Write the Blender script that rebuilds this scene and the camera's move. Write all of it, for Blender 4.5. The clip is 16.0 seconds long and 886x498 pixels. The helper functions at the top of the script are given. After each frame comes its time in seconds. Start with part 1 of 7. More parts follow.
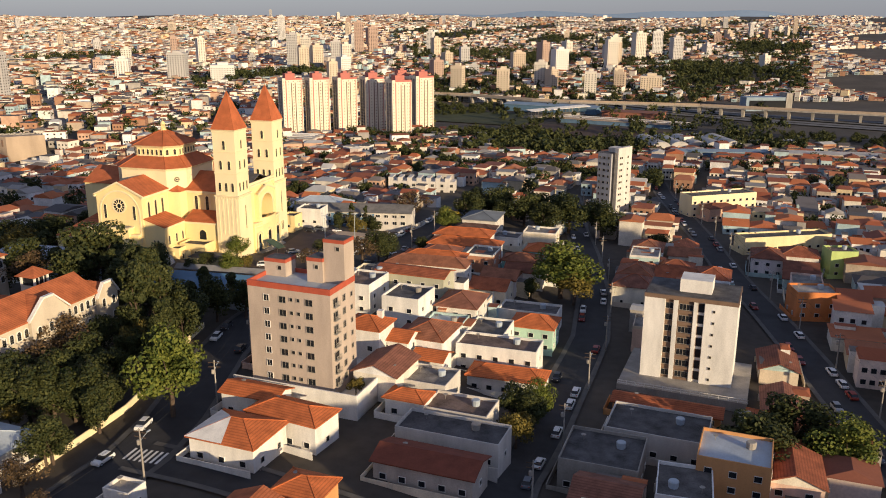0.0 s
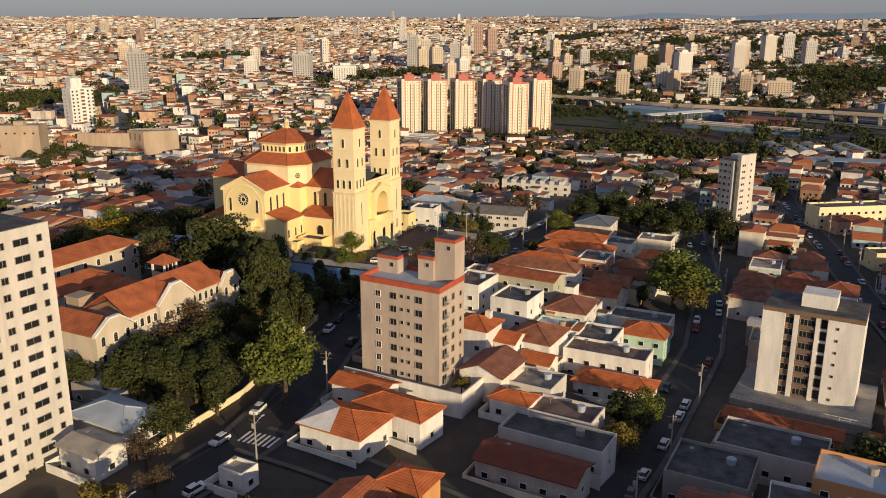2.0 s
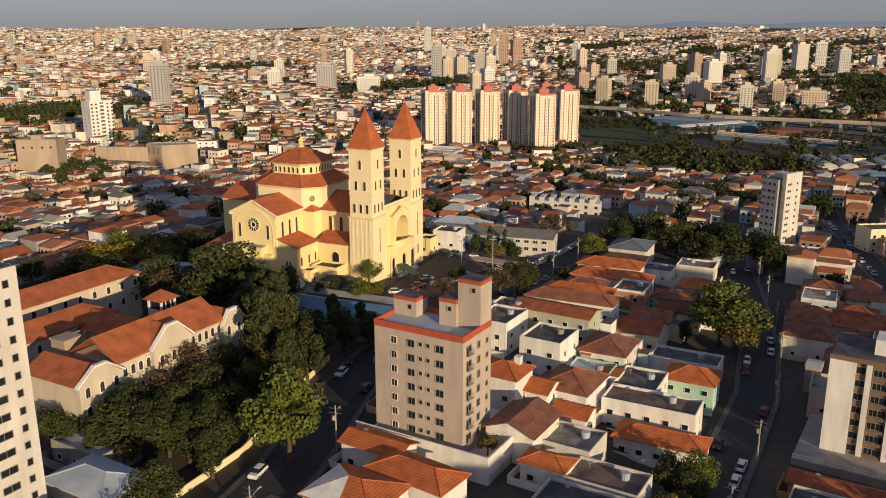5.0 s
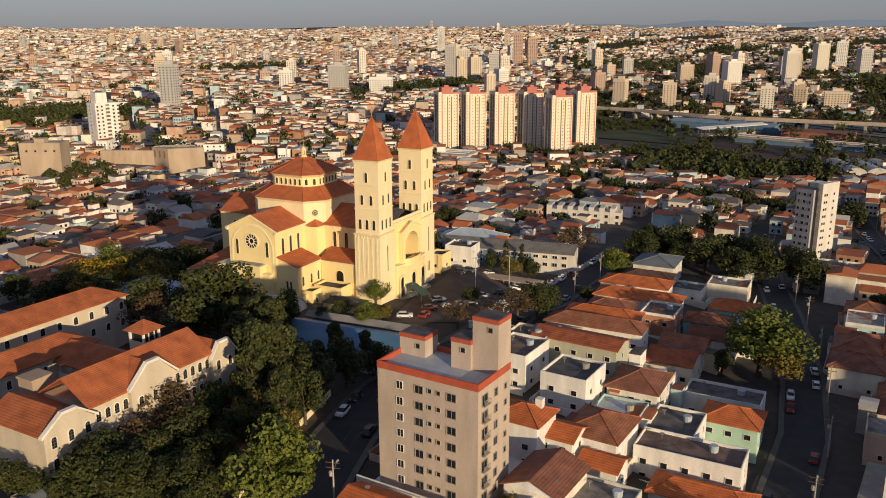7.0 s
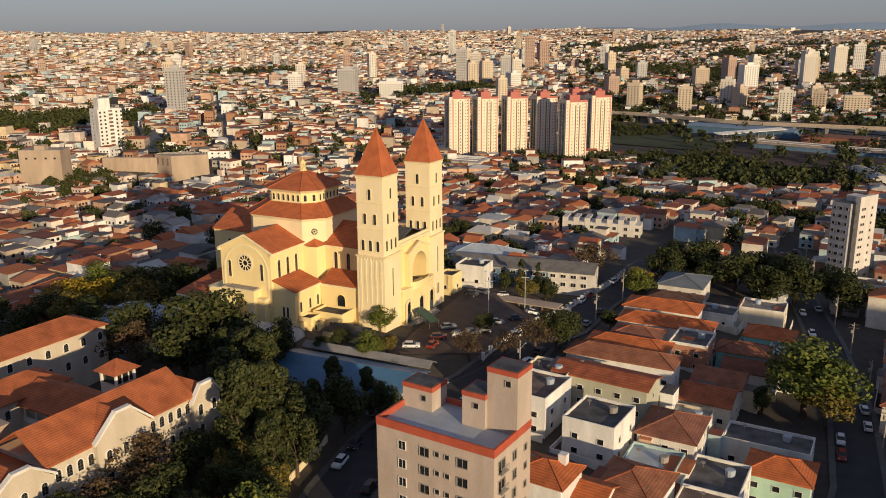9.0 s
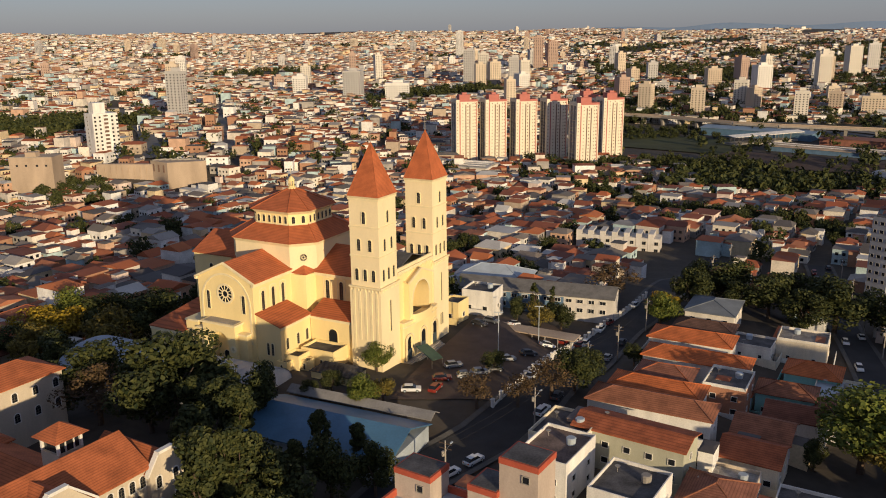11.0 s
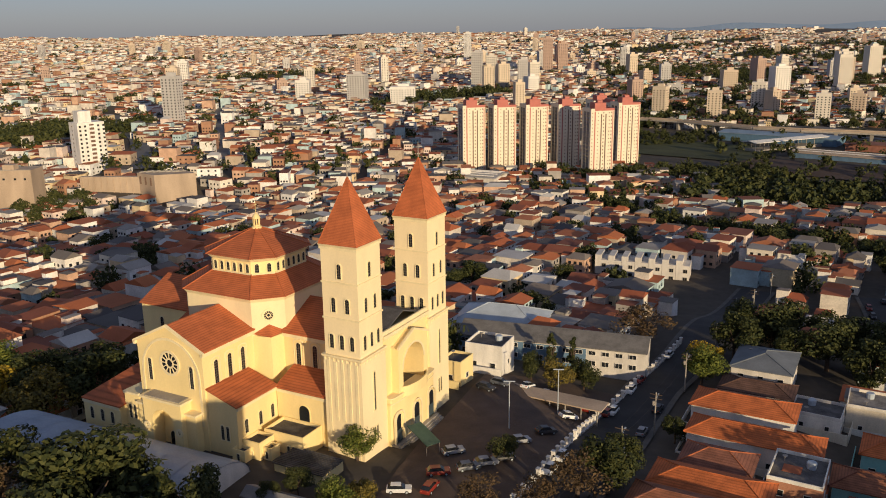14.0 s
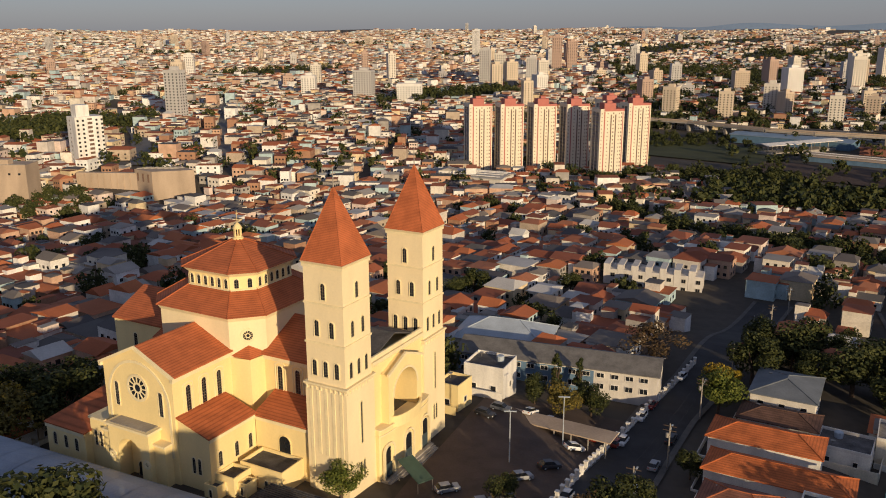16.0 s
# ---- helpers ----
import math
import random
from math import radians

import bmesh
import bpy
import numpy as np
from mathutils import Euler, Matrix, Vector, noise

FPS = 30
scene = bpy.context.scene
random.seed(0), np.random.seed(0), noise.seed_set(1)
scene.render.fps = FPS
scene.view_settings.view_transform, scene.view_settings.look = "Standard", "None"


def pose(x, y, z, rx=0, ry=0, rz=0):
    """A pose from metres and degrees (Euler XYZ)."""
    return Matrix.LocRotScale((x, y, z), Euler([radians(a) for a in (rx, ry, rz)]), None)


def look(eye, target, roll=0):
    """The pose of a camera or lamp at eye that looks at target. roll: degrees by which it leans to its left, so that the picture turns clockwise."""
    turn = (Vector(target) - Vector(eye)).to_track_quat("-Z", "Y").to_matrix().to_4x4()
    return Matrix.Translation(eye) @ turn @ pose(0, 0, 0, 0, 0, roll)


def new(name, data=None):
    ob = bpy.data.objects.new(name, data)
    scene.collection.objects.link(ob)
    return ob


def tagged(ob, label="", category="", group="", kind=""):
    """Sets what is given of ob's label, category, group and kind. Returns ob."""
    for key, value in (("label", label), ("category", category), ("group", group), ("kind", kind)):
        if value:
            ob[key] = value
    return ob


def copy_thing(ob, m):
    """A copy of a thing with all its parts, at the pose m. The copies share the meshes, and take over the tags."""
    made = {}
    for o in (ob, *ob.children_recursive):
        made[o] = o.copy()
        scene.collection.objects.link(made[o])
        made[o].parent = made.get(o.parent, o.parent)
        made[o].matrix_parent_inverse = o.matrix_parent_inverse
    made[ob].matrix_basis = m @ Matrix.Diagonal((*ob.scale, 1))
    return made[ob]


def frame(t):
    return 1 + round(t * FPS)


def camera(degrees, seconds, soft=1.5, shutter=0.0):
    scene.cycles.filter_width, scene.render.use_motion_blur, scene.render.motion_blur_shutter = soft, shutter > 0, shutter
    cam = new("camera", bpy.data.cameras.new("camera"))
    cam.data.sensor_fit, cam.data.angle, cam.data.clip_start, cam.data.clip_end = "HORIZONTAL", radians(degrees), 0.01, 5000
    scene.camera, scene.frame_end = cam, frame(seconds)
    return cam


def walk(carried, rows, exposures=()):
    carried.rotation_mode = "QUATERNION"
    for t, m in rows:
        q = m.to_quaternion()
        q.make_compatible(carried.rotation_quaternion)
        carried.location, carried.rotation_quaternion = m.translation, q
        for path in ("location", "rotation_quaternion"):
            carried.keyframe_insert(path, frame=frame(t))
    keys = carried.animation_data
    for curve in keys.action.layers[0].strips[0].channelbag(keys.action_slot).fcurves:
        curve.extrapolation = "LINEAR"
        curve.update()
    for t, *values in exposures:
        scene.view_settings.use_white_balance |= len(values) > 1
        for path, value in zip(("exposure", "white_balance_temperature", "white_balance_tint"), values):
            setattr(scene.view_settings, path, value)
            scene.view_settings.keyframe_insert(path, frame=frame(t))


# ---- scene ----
cam = camera(55.76, 16.0, soft=1.0)
PATH = [
    (0, (0.004, 0.001, 69.811), (13.159, 95.427, 42.962), 0.110),
    (0.5, (0.091, -0.525, 69.846), (8.984, 95.413, 43.073), 0.182),
    (1, (0.132, -0.969, 69.878), (3.140, 95.371, 43.238), 0.131),
    (1.5, (0.146, -1.150, 69.898), (0.732, 95.256, 43.336), 0.110),
    (2, (0.128, -0.828, 69.904), (0.043, 95.549, 43.230), 0.169),
    (2.5, (0.127, 0.295, 69.924), (-0.403, 96.648, 43.169), 0.182),
    (3, (0.167, 2.440, 69.975), (-0.951, 98.845, 43.427), 0.071),
    (3.5, (0.208, 5.644, 70.056), (-1.406, 102.116, 43.778), -0.122),
    (4, (0.185, 9.788, 70.165), (-1.875, 106.300, 44.068), -0.119),
    (6.5, (-0.261, 34.109, 70.819), (-4.504, 130.792, 45.632), -0.208),
    (7, (-0.433, 38.562, 70.860), (-5.002, 135.093, 45.152), -0.198),
    (7.5, (-0.625, 42.936, 70.823), (-5.588, 139.424, 45.029), -0.193),
    (8, (-0.814, 47.510, 70.762), (-6.136, 144.030, 45.155), -0.234),
    (8.5, (-1.007, 52.452, 70.710), (-6.629, 149.004, 45.291), -0.259),
    (9, (-1.193, 57.893, 70.702), (-7.061, 154.457, 45.386), -0.320),
    (11.5, (-1.894, 88.251, 71.019), (-8.885, 184.754, 45.756), -0.616),
    (12, (-1.991, 94.724, 71.076), (-9.141, 191.203, 45.763), -0.664),
    (12.5, (-2.041, 101.380, 71.140), (-9.341, 197.826, 45.746), -0.637),
    (13, (-2.090, 107.982, 71.249), (-9.553, 204.411, 45.836), -0.787),
    (13.5, (-2.149, 114.233, 71.360), (-9.804, 210.640, 45.924), -0.926),
    (14, (-2.202, 119.901, 71.453), (-10.066, 216.380, 46.352), -0.841),
    (14.5, (-2.208, 124.717, 71.500), (-10.280, 221.194, 46.460), -0.667),
    (15, (-2.077, 128.438, 71.479), (-10.271, 224.842, 46.198), -0.588),
    (15.5, (-1.892, 131.426, 71.412), (-10.303, 227.787, 46.038), -0.442),
    (16, (-1.699, 134.036, 71.317), (-10.296, 230.361, 45.870), -0.151),
]
walk(cam, [(t, look(eye, target, roll)) for t, eye, target, roll in PATH], [(0.0, 0.34, 6250, 8), (1.0, 0.18, 6300, 8), (2.0, 0.02, 6350, 7), (3.5, -0.03, 6350, 7), (14.0, -0.03, 6350, 7), (16.0, -0.1, 6400, 8)])

# ---- world and sun ----
SUN_TO = Vector((0.517, -0.856, math.tan(radians(9.8)))).normalized()
world = bpy.data.worlds.new("sky_world")
scene.world = world
world.use_nodes = True
wn = world.node_tree.nodes
sky = wn.new("ShaderNodeTexSky")
sky.sky_type = "NISHITA"
sky.sun_disc = False
sky.sun_elevation = radians(9.8)
sky.sun_rotation = math.atan2(SUN_TO.x, SUN_TO.y)
sky.air_density = 1.0
sky.dust_density = 0.6
sky.ozone_density = 2.0
wn["Background"].inputs["Strength"].default_value = 0.132
tint = wn.new("ShaderNodeMix")
tint.data_type, tint.blend_type = "RGBA", "MULTIPLY"
tint.inputs[0].default_value = 1.0
for s_ in tint.inputs:
    if s_.type == "RGBA" and s_.name == "B":
        s_.default_value = (0.46, 0.48, 0.74, 1)
haze = wn.new("ShaderNodeMix")
haze.data_type = "RGBA"
haze.inputs[0].default_value = 0.4
for s_ in haze.inputs:
    if s_.type == "RGBA" and s_.name == "B":
        s_.default_value = (2.85, 2.96, 3.52, 1)
wl = world.node_tree.links
wl.new(sky.outputs["Color"], [q for q in tint.inputs if q.type == "RGBA"][0])
wl.new([q for q in tint.outputs if q.type == "RGBA"][0], [q for q in haze.inputs if q.type == "RGBA"][0])
wl.new([q for q in haze.outputs if q.type == "RGBA"][0], wn["Background"].inputs["Color"])
sun_data = bpy.data.lights.new("sun", "SUN")
sun_data.energy = 4.9
sun_data.angle = radians(0.6)
sun_data.color = (1.0, 0.76, 0.47)
sun = new("sun", sun_data)
sun.matrix_world = look(SUN_TO * 500, (0, 0, 0))
scene.view_settings.exposure = 0.0

# ---- materials ----


def mat(name, col, rough=0.8, var=0.25, scale=0.6, fine=6.0, bump=0.3, metal=0.0, palette=None, island=False, streak=0.0, spec=0.3, course=0.0):
    """A surface with two scales of wear; palette: colours picked per object (or per island)."""
    m = bpy.data.materials.new(name)
    m.use_nodes = True
    nt = m.node_tree
    n, l = nt.nodes, nt.links
    b = n["Principled BSDF"]
    b.inputs["Roughness"].default_value = rough
    b.inputs["Metallic"].default_value = metal
    b.inputs["Specular IOR Level"].default_value = spec
    tc = n.new("ShaderNodeTexCoord")
    gp = n.new("ShaderNodeNewGeometry")
    n1 = n.new("ShaderNodeTexNoise")
    n1.inputs["Scale"].default_value = scale
    n1.inputs["Detail"].default_value = 5
    n2 = n.new("ShaderNodeTexNoise")
    n2.inputs["Scale"].default_value = fine
    n2.inputs["Detail"].default_value = 4
    mp = n.new("ShaderNodeMapping")
    mp.inputs["Scale"].default_value = (1, 1, 0.25 if streak else 1)
    l.new(gp.outputs["Position"], mp.inputs["Vector"])
    l.new(mp.outputs["Vector"], n1.inputs["Vector"])
    l.new(gp.outputs["Position"], n2.inputs["Vector"])
    if palette:
        ramp = n.new("ShaderNodeValToRGB")
        ramp.color_ramp.interpolation = "CONSTANT"
        els = ramp.color_ramp.elements
        while len(els) < len(palette):
            els.new(0.5)
        for k, c in enumerate(palette):
            els[k].position = k / len(palette)
            els[k].color = (*c, 1)
        if island:
            l.new(gp.outputs["Random Per Island"], ramp.inputs["Fac"])
        else:
            oi = n.new("ShaderNodeObjectInfo")
            l.new(oi.outputs["Random"], ramp.inputs["Fac"])
        base = ramp.outputs["Color"]
    else:
        rgb = n.new("ShaderNodeRGB")
        rgb.outputs[0].default_value = (*col, 1)
        base = rgb.outputs[0]
    add = n.new("ShaderNodeMath")
    add.operation = "ADD"
    half = n.new("ShaderNodeMath")
    half.operation = "MULTIPLY"
    half.inputs[1].default_value = 0.5
    l.new(n2.outputs["Fac"], half.inputs[0])
    l.new(n1.outputs["Fac"], add.inputs[0])
    l.new(half.outputs[0], add.inputs[1])
    mr = n.new("ShaderNodeMapRange")
    mr.inputs["From Min"].default_value = 0.45
    mr.inputs["From Max"].default_value = 1.05
    mr.inputs["To Min"].default_value = 1 - var
    mr.inputs["To Max"].default_value = 1 + var * 0.6
    l.new(add.outputs[0], mr.inputs["Value"])
    factor = mr.outputs["Result"]
    if course:
        # courses of tiles: a thin shaded joint at each step up the slope
        sx = n.new("ShaderNodeSeparateXYZ")
        l.new(gp.outputs["Position"], sx.inputs[0])
        fr = n.new("ShaderNodeMath")
        fr.operation = "PINGPONG"
        fr.inputs[1].default_value = course / 2
        l.new(sx.outputs["Z"], fr.inputs[0])
        m2 = n.new("ShaderNodeMapRange")
        m2.inputs["From Max"].default_value = course / 4
        m2.inputs["To Min"].default_value = 0.66
        m2.inputs["To Max"].default_value = 1.06
        l.new(fr.outputs[0], m2.inputs["Value"])
        mm = n.new("ShaderNodeMath")
        mm.operation = "MULTIPLY"
        l.new(factor, mm.inputs[0])
        l.new(m2.outputs["Result"], mm.inputs[1])
        factor = mm.outputs[0]
    mul = n.new("ShaderNodeVectorMath")
    mul.operation = "SCALE"
    l.new(base, mul.inputs[0])
    l.new(factor, mul.inputs["Scale"])
    l.new(mul.outputs["Vector"], b.inputs["Base Color"])
    if bump:
        bp = n.new("ShaderNodeBump")
        bp.inputs["Strength"].default_value = bump
        bp.inputs["Distance"].default_value = 0.05
        l.new(n2.outputs["Fac"], bp.inputs["Height"])
        l.new(bp.outputs["Normal"], b.inputs["Normal"])
    return m


WALLS = [(0.78, 0.75, 0.68), (0.74, 0.68, 0.56), (0.80, 0.78, 0.74), (0.62, 0.52, 0.40), (0.70, 0.66, 0.60), (0.74, 0.66, 0.50),
         (0.78, 0.72, 0.62), (0.45, 0.58, 0.55), (0.68, 0.48, 0.38), (0.80, 0.79, 0.77), (0.50, 0.44, 0.38), (0.76, 0.66, 0.50), (0.42, 0.20, 0.12), (0.70, 0.62, 0.60)]
ROOFS = [(0.38, 0.115, 0.05), (0.17, 0.15, 0.135), (0.42, 0.14, 0.06), (0.12, 0.11, 0.105), (0.30, 0.09, 0.045), (0.46, 0.15, 0.06), (0.22, 0.08, 0.05), (0.38, 0.15, 0.08), (0.20, 0.17, 0.15), (0.42, 0.13, 0.055),
         (0.34, 0.31, 0.28), (0.25, 0.085, 0.05), (0.10, 0.09, 0.09), (0.38, 0.12, 0.055), (0.52, 0.50, 0.47), (0.32, 0.10, 0.05)]
FARWALLS = [(0.70, 0.64, 0.54), (0.78, 0.74, 0.68), (0.38, 0.21, 0.13), (0.80, 0.78, 0.74), (0.46, 0.37, 0.28), (0.68, 0.54, 0.34), (0.74, 0.71, 0.67), (0.36, 0.33, 0.30), (0.80, 0.73, 0.62), (0.56, 0.36, 0.25), (0.62, 0.56, 0.49), (0.70, 0.57, 0.50), (0.42, 0.54, 0.56), (0.82, 0.80, 0.77)]
TILES = [(0.36, 0.105, 0.045), (0.28, 0.088, 0.045), (0.42, 0.13, 0.055), (0.20, 0.075, 0.045), (0.30, 0.12, 0.065), (0.24, 0.10, 0.065)]
SLABS = [(0.13, 0.12, 0.115), (0.24, 0.22, 0.20), (0.34, 0.32, 0.30), (0.10, 0.09, 0.09), (0.18, 0.13, 0.11)]
M_GROUND = mat("ground_soil", (0.078, 0.066, 0.054), 0.95, 0.5, 0.02, 0.4, 0.5)
M_ASPHALT = mat("asphalt", (0.042, 0.041, 0.043), 0.85, 0.35, 0.25, 5, 0.3)
M_LANES = mat("worn_grey_asphalt", (0.16, 0.155, 0.15), 0.85, 0.3, 0.1, 2, 0.2)
M_BLUE2 = mat("faded_blue_panel", (0.12, 0.20, 0.30), 0.7, 0.25, 0.3, 3, 0.1)
M_PAVE = mat("pavement_concrete", (0.115, 0.108, 0.10), 0.9, 0.35, 0.4, 4, 0.3)
M_CREAM = mat("cream_stucco", (0.84, 0.67, 0.33), 0.85, 0.10, 0.25, 3, 0.25, streak=1)
M_CREAM2 = mat("pale_cream_stucco", (0.83, 0.69, 0.43), 0.85, 0.10, 0.25, 3, 0.25, streak=1)
M_TRIM = mat("cream_trim", (0.80, 0.68, 0.42), 0.8, 0.14, 0.5, 4, 0.2)
M_CHROOF = mat("church_roof_tile", (0.46, 0.13, 0.048), 0.8, 0.30, 0.45, 5, 0.7, course=0.24)
M_GLASS = mat("dark_window_glass", (0.018, 0.02, 0.024), 0.15, 0.2, 1, 3, 0.0, spec=0.5)
M_TAN = mat("tan_concrete_render", (0.465, 0.38, 0.315), 0.85, 0.2, 0.5, 4, 0.3, streak=1)
M_REDBAND = mat("red_paint_band", (0.42, 0.09, 0.05), 0.7, 0.2, 0.6, 4, 0.2)
M_WHITE = mat("white_paint", (0.76, 0.73, 0.68), 0.75, 0.28, 0.4, 4, 0.2, streak=1)
M_TOWERWHITE = mat("weathered_white_render", (0.60, 0.56, 0.51), 0.85, 0.24, 0.4, 4, 0.2, streak=1)
# grey-blue that carries the shade of the narrow tower's left face
M_TOWERSHADE = mat("grey_shade_render", (0.36, 0.36, 0.38), 0.85, 0.2, 0.4, 4, 0.2, streak=1)
M_CONC = mat("raw_concrete", (0.34, 0.31, 0.27), 0.9, 0.35, 0.35, 3, 0.4, streak=1)
M_BROWNCONC = mat("stained_brown_concrete", (0.44, 0.34, 0.25), 0.9, 0.3, 0.12, 2, 0.4, streak=1)
M_METALROOF = mat("metal_roof_sheet", (0.40, 0.45, 0.50), 0.5, 0.25, 0.25, 3, 0.2, spec=0.4)
M_DARKROOF = mat("dark_roof_sheet", (0.10, 0.095, 0.095), 0.85, 0.7, 0.4, 4, 0.4)
M_WALL = mat("house_wall", None, 0.85, 0.34, 0.35, 4, 0.25, palette=WALLS, streak=1)
M_TILE = mat("clay_roof_tile", None, 0.85, 0.5, 0.45, 5, 0.8, palette=TILES, course=0.2)
M_SLAB = mat("flat_roof_surface", None, 0.9, 0.65, 0.4, 3, 0.4, palette=SLABS)
M_FARWALL = mat("far_house_wall", None, 0.9, 0.3, 0.25, 2, 0.0, palette=FARWALLS, island=True)
M_FARROOF = mat("far_house_roof", None, 0.9, 0.25, 0.1, 2, 0.0, palette=ROOFS, island=True)
M_TOWERWALL = mat("apartment_wall", None, 0.85, 0.12, 0.2, 3, 0.2, palette=[(0.64, 0.59, 0.51), (0.60, 0.50, 0.38), (0.70, 0.67, 0.62), (0.52, 0.42, 0.32), (0.48, 0.46, 0.44), (0.42, 0.30, 0.24)], streak=1)
M_BARK = mat("bark", (0.10, 0.07, 0.05), 0.95, 0.4, 1.5, 8, 0.8)


def leafmat(name, a, b2):
    """Leaves that differ from one to the next."""
    m = bpy.data.materials.new(name)
    m.use_nodes = True
    n, l = m.node_tree.nodes, m.node_tree.links
    b = n["Principled BSDF"]
    b.inputs["Roughness"].default_value = 0.7
    b.inputs["Specular IOR Level"].default_value = 0.2
    g = n.new("ShaderNodeNewGeometry")
    r = n.new("ShaderNodeValToRGB")
    r.color_ramp.elements[0].color = (*a, 1)
    r.color_ramp.elements[1].color = (*b2, 1)
    l.new(g.outputs["Random Per Island"], r.inputs["Fac"])
    l.new(r.outputs["Color"], b.inputs["Base Color"])
    return m


M_LEAF = leafmat("dark_leaves", (0.018, 0.028, 0.010), (0.075, 0.078, 0.022))
M_LEAF2 = leafmat("green_leaves", (0.045, 0.070, 0.013), (0.15, 0.16, 0.028))
M_LEAF3 = leafmat("olive_leaves", (0.07, 0.062, 0.018), (0.20, 0.15, 0.03))
M_LEAF5 = leafmat("yellow_blossom", (0.16, 0.11, 0.012), (0.36, 0.25, 0.02))
M_LEAF4 = leafmat("brown_leaves", (0.05, 0.035, 0.02), (0.12, 0.075, 0.035))

# ---- mesh helpers ----


class MB:
    """Collects corners and faces of one mesh."""

    def __init__(self):
        self.v, self.f = [], []

    def face(self, pts):
        k = len(self.v)
        self.v += [tuple(p) for p in pts]
        self.f.append(tuple(range(k, k + len(pts))))
        return self

    def prism(self, poly, z0, z1, top=True):
        n, k = len(poly), len(self.v)
        self.v += [(x, y, z0) for x, y in poly] + [(x, y, z1) for x, y in poly]
        for i in range(n):
            j = (i + 1) % n
            self.f.append((k + i, k + j, k + n + j, k + n + i))
        self.f.append(tuple(range(k + n - 1, k - 1, -1)))
        if top:
            self.f.append(tuple(range(k + n, k + 2 * n)))
        return self

    def box(self, x0, x1, y0, y1, z0, z1):
        return self.prism([(x0, y0), (x1, y0), (x1, y1), (x0, y1)], z0, z1)

    def frustum(self, poly, z0, poly2, z1, top=True):
        n, k = len(poly), len(self.v)
        self.v += [(x, y, z0) for x, y in poly] + [(x, y, z1) for x, y in poly2]
        for i in range(n):
            j = (i + 1) % n
            self.f.append((k + i, k + j, k + n + j, k + n + i))
        self.f.append(tuple(range(k + n - 1, k - 1, -1)))
        self.f.append(tuple(range(k + n, k + 2 * n)))
        return self

    def cone(self, poly, z0, apex):
        n, k = len(poly), len(self.v)
        self.v += [(x, y, z0) for x, y in poly] + [tuple(apex)]
        for i in range(n):
            self.f.append((k + i, k + (i + 1) % n, k + n))
        self.f.append(tuple(range(k + n - 1, k - 1, -1)))
        return self

    def gable(self, x0, x1, y0, y1, z0, z1, th=0.25, along="x"):
        """A gable roof with thickness; ridge along x or y."""
        if along == "x":
            P = lambda a, b, z: (a, b, z)
            a0, a1, b0, b1 = x0, x1, y0, y1
        else:
            P = lambda a, b, z: (b, a, z)
            a0, a1, b0, b1 = y0, y1, x0, x1
        bm = (b0 + b1) / 2
        ring = [(b0, z0), (bm, z1), (b1, z0), (b1, z0 + th), (bm, z1 + th), (b0, z0 + th)]
        k = len(self.v)
        self.v += [P(a0, b, z) for b, z in ring] + [P(a1, b, z) for b, z in ring]
        for i in range(6):
            j = (i + 1) % 6
            self.f.append((k + i, k + j, k + 6 + j, k + 6 + i))
        self.f += [(k, k + 5, k + 4, k + 1), (k + 1, k + 4, k + 3, k + 2), (k + 6, k + 7, k + 10, k + 11), (k + 7, k + 8, k + 9, k + 10)]
        return self

    def hip(self, x0, x1, y0, y1, z0, z1, th=0.2):
        w, d = x1 - x0, y1 - y0
        if w >= d:
            r0, r1 = (x0 + d / 2, (y0 + y1) / 2, z1), (x1 - d / 2, (y0 + y1) / 2, z1)
            order = [(0, 1, 5, 4), (1, 2, 5), (2, 3, 4, 5), (3, 0, 4)]
        else:
            r0, r1 = ((x0 + x1) / 2, y0 + w / 2, z1), ((x0 + x1) / 2, y1 - w / 2, z1)
            order = [(0, 1, 4), (1, 2, 5, 4), (2, 3, 5), (3, 0, 4, 5)]
        self.prism([(x0, y0), (x1, y0), (x1, y1), (x0, y1)], z0, z0 + th, top=False)
        k = len(self.v)
        self.v += [(x0, y0, z0 + th), (x1, y0, z0 + th), (x1, y1, z0 + th), (x0, y1, z0 + th), r0, r1]
        self.f += [tuple(k + i for i in q) for q in order]
        return self

    def tube(self, p0, p1, r0, r1, n=8):
        p0, p1 = Vector(p0), Vector(p1)
        d = (p1 - p0).normalized()
        a = d.orthogonal().normalized()
        b = d.cross(a)
        k = len(self.v)
        for p, r in ((p0, r0), (p1, r1)):
            for i in range(n):
                t = 2 * math.pi * i / n
                self.v.append(tuple(p + a * (r * math.cos(t)) + b * (r * math.sin(t))))
        for i in range(n):
            j = (i + 1) % n
            self.f.append((k + i, k + j, k + n + j, k + n + i))
        self.f += [tuple(range(k + n - 1, k - 1, -1)), tuple(range(k + n, k + 2 * n))]
        return self

    def turned(self, profile, n=16, cx=0, cy=0):
        k = len(self.v)
        for r, z in profile:
            for i in range(n):
                t = 2 * math.pi * i / n
                self.v.append((cx + r * math.cos(t), cy + r * math.sin(t), z))
        for s in range(len(profile) - 1):
            for i in range(n):
                j = (i + 1) % n
                self.f.append((k + s * n + i, k + s * n + j, k + (s + 1) * n + j, k + (s + 1) * n + i))
        self.f += [tuple(range(k + n - 1, k - 1, -1)), tuple(range(k + (len(profile) - 1) * n, k + len(profile) * n))]
        return self

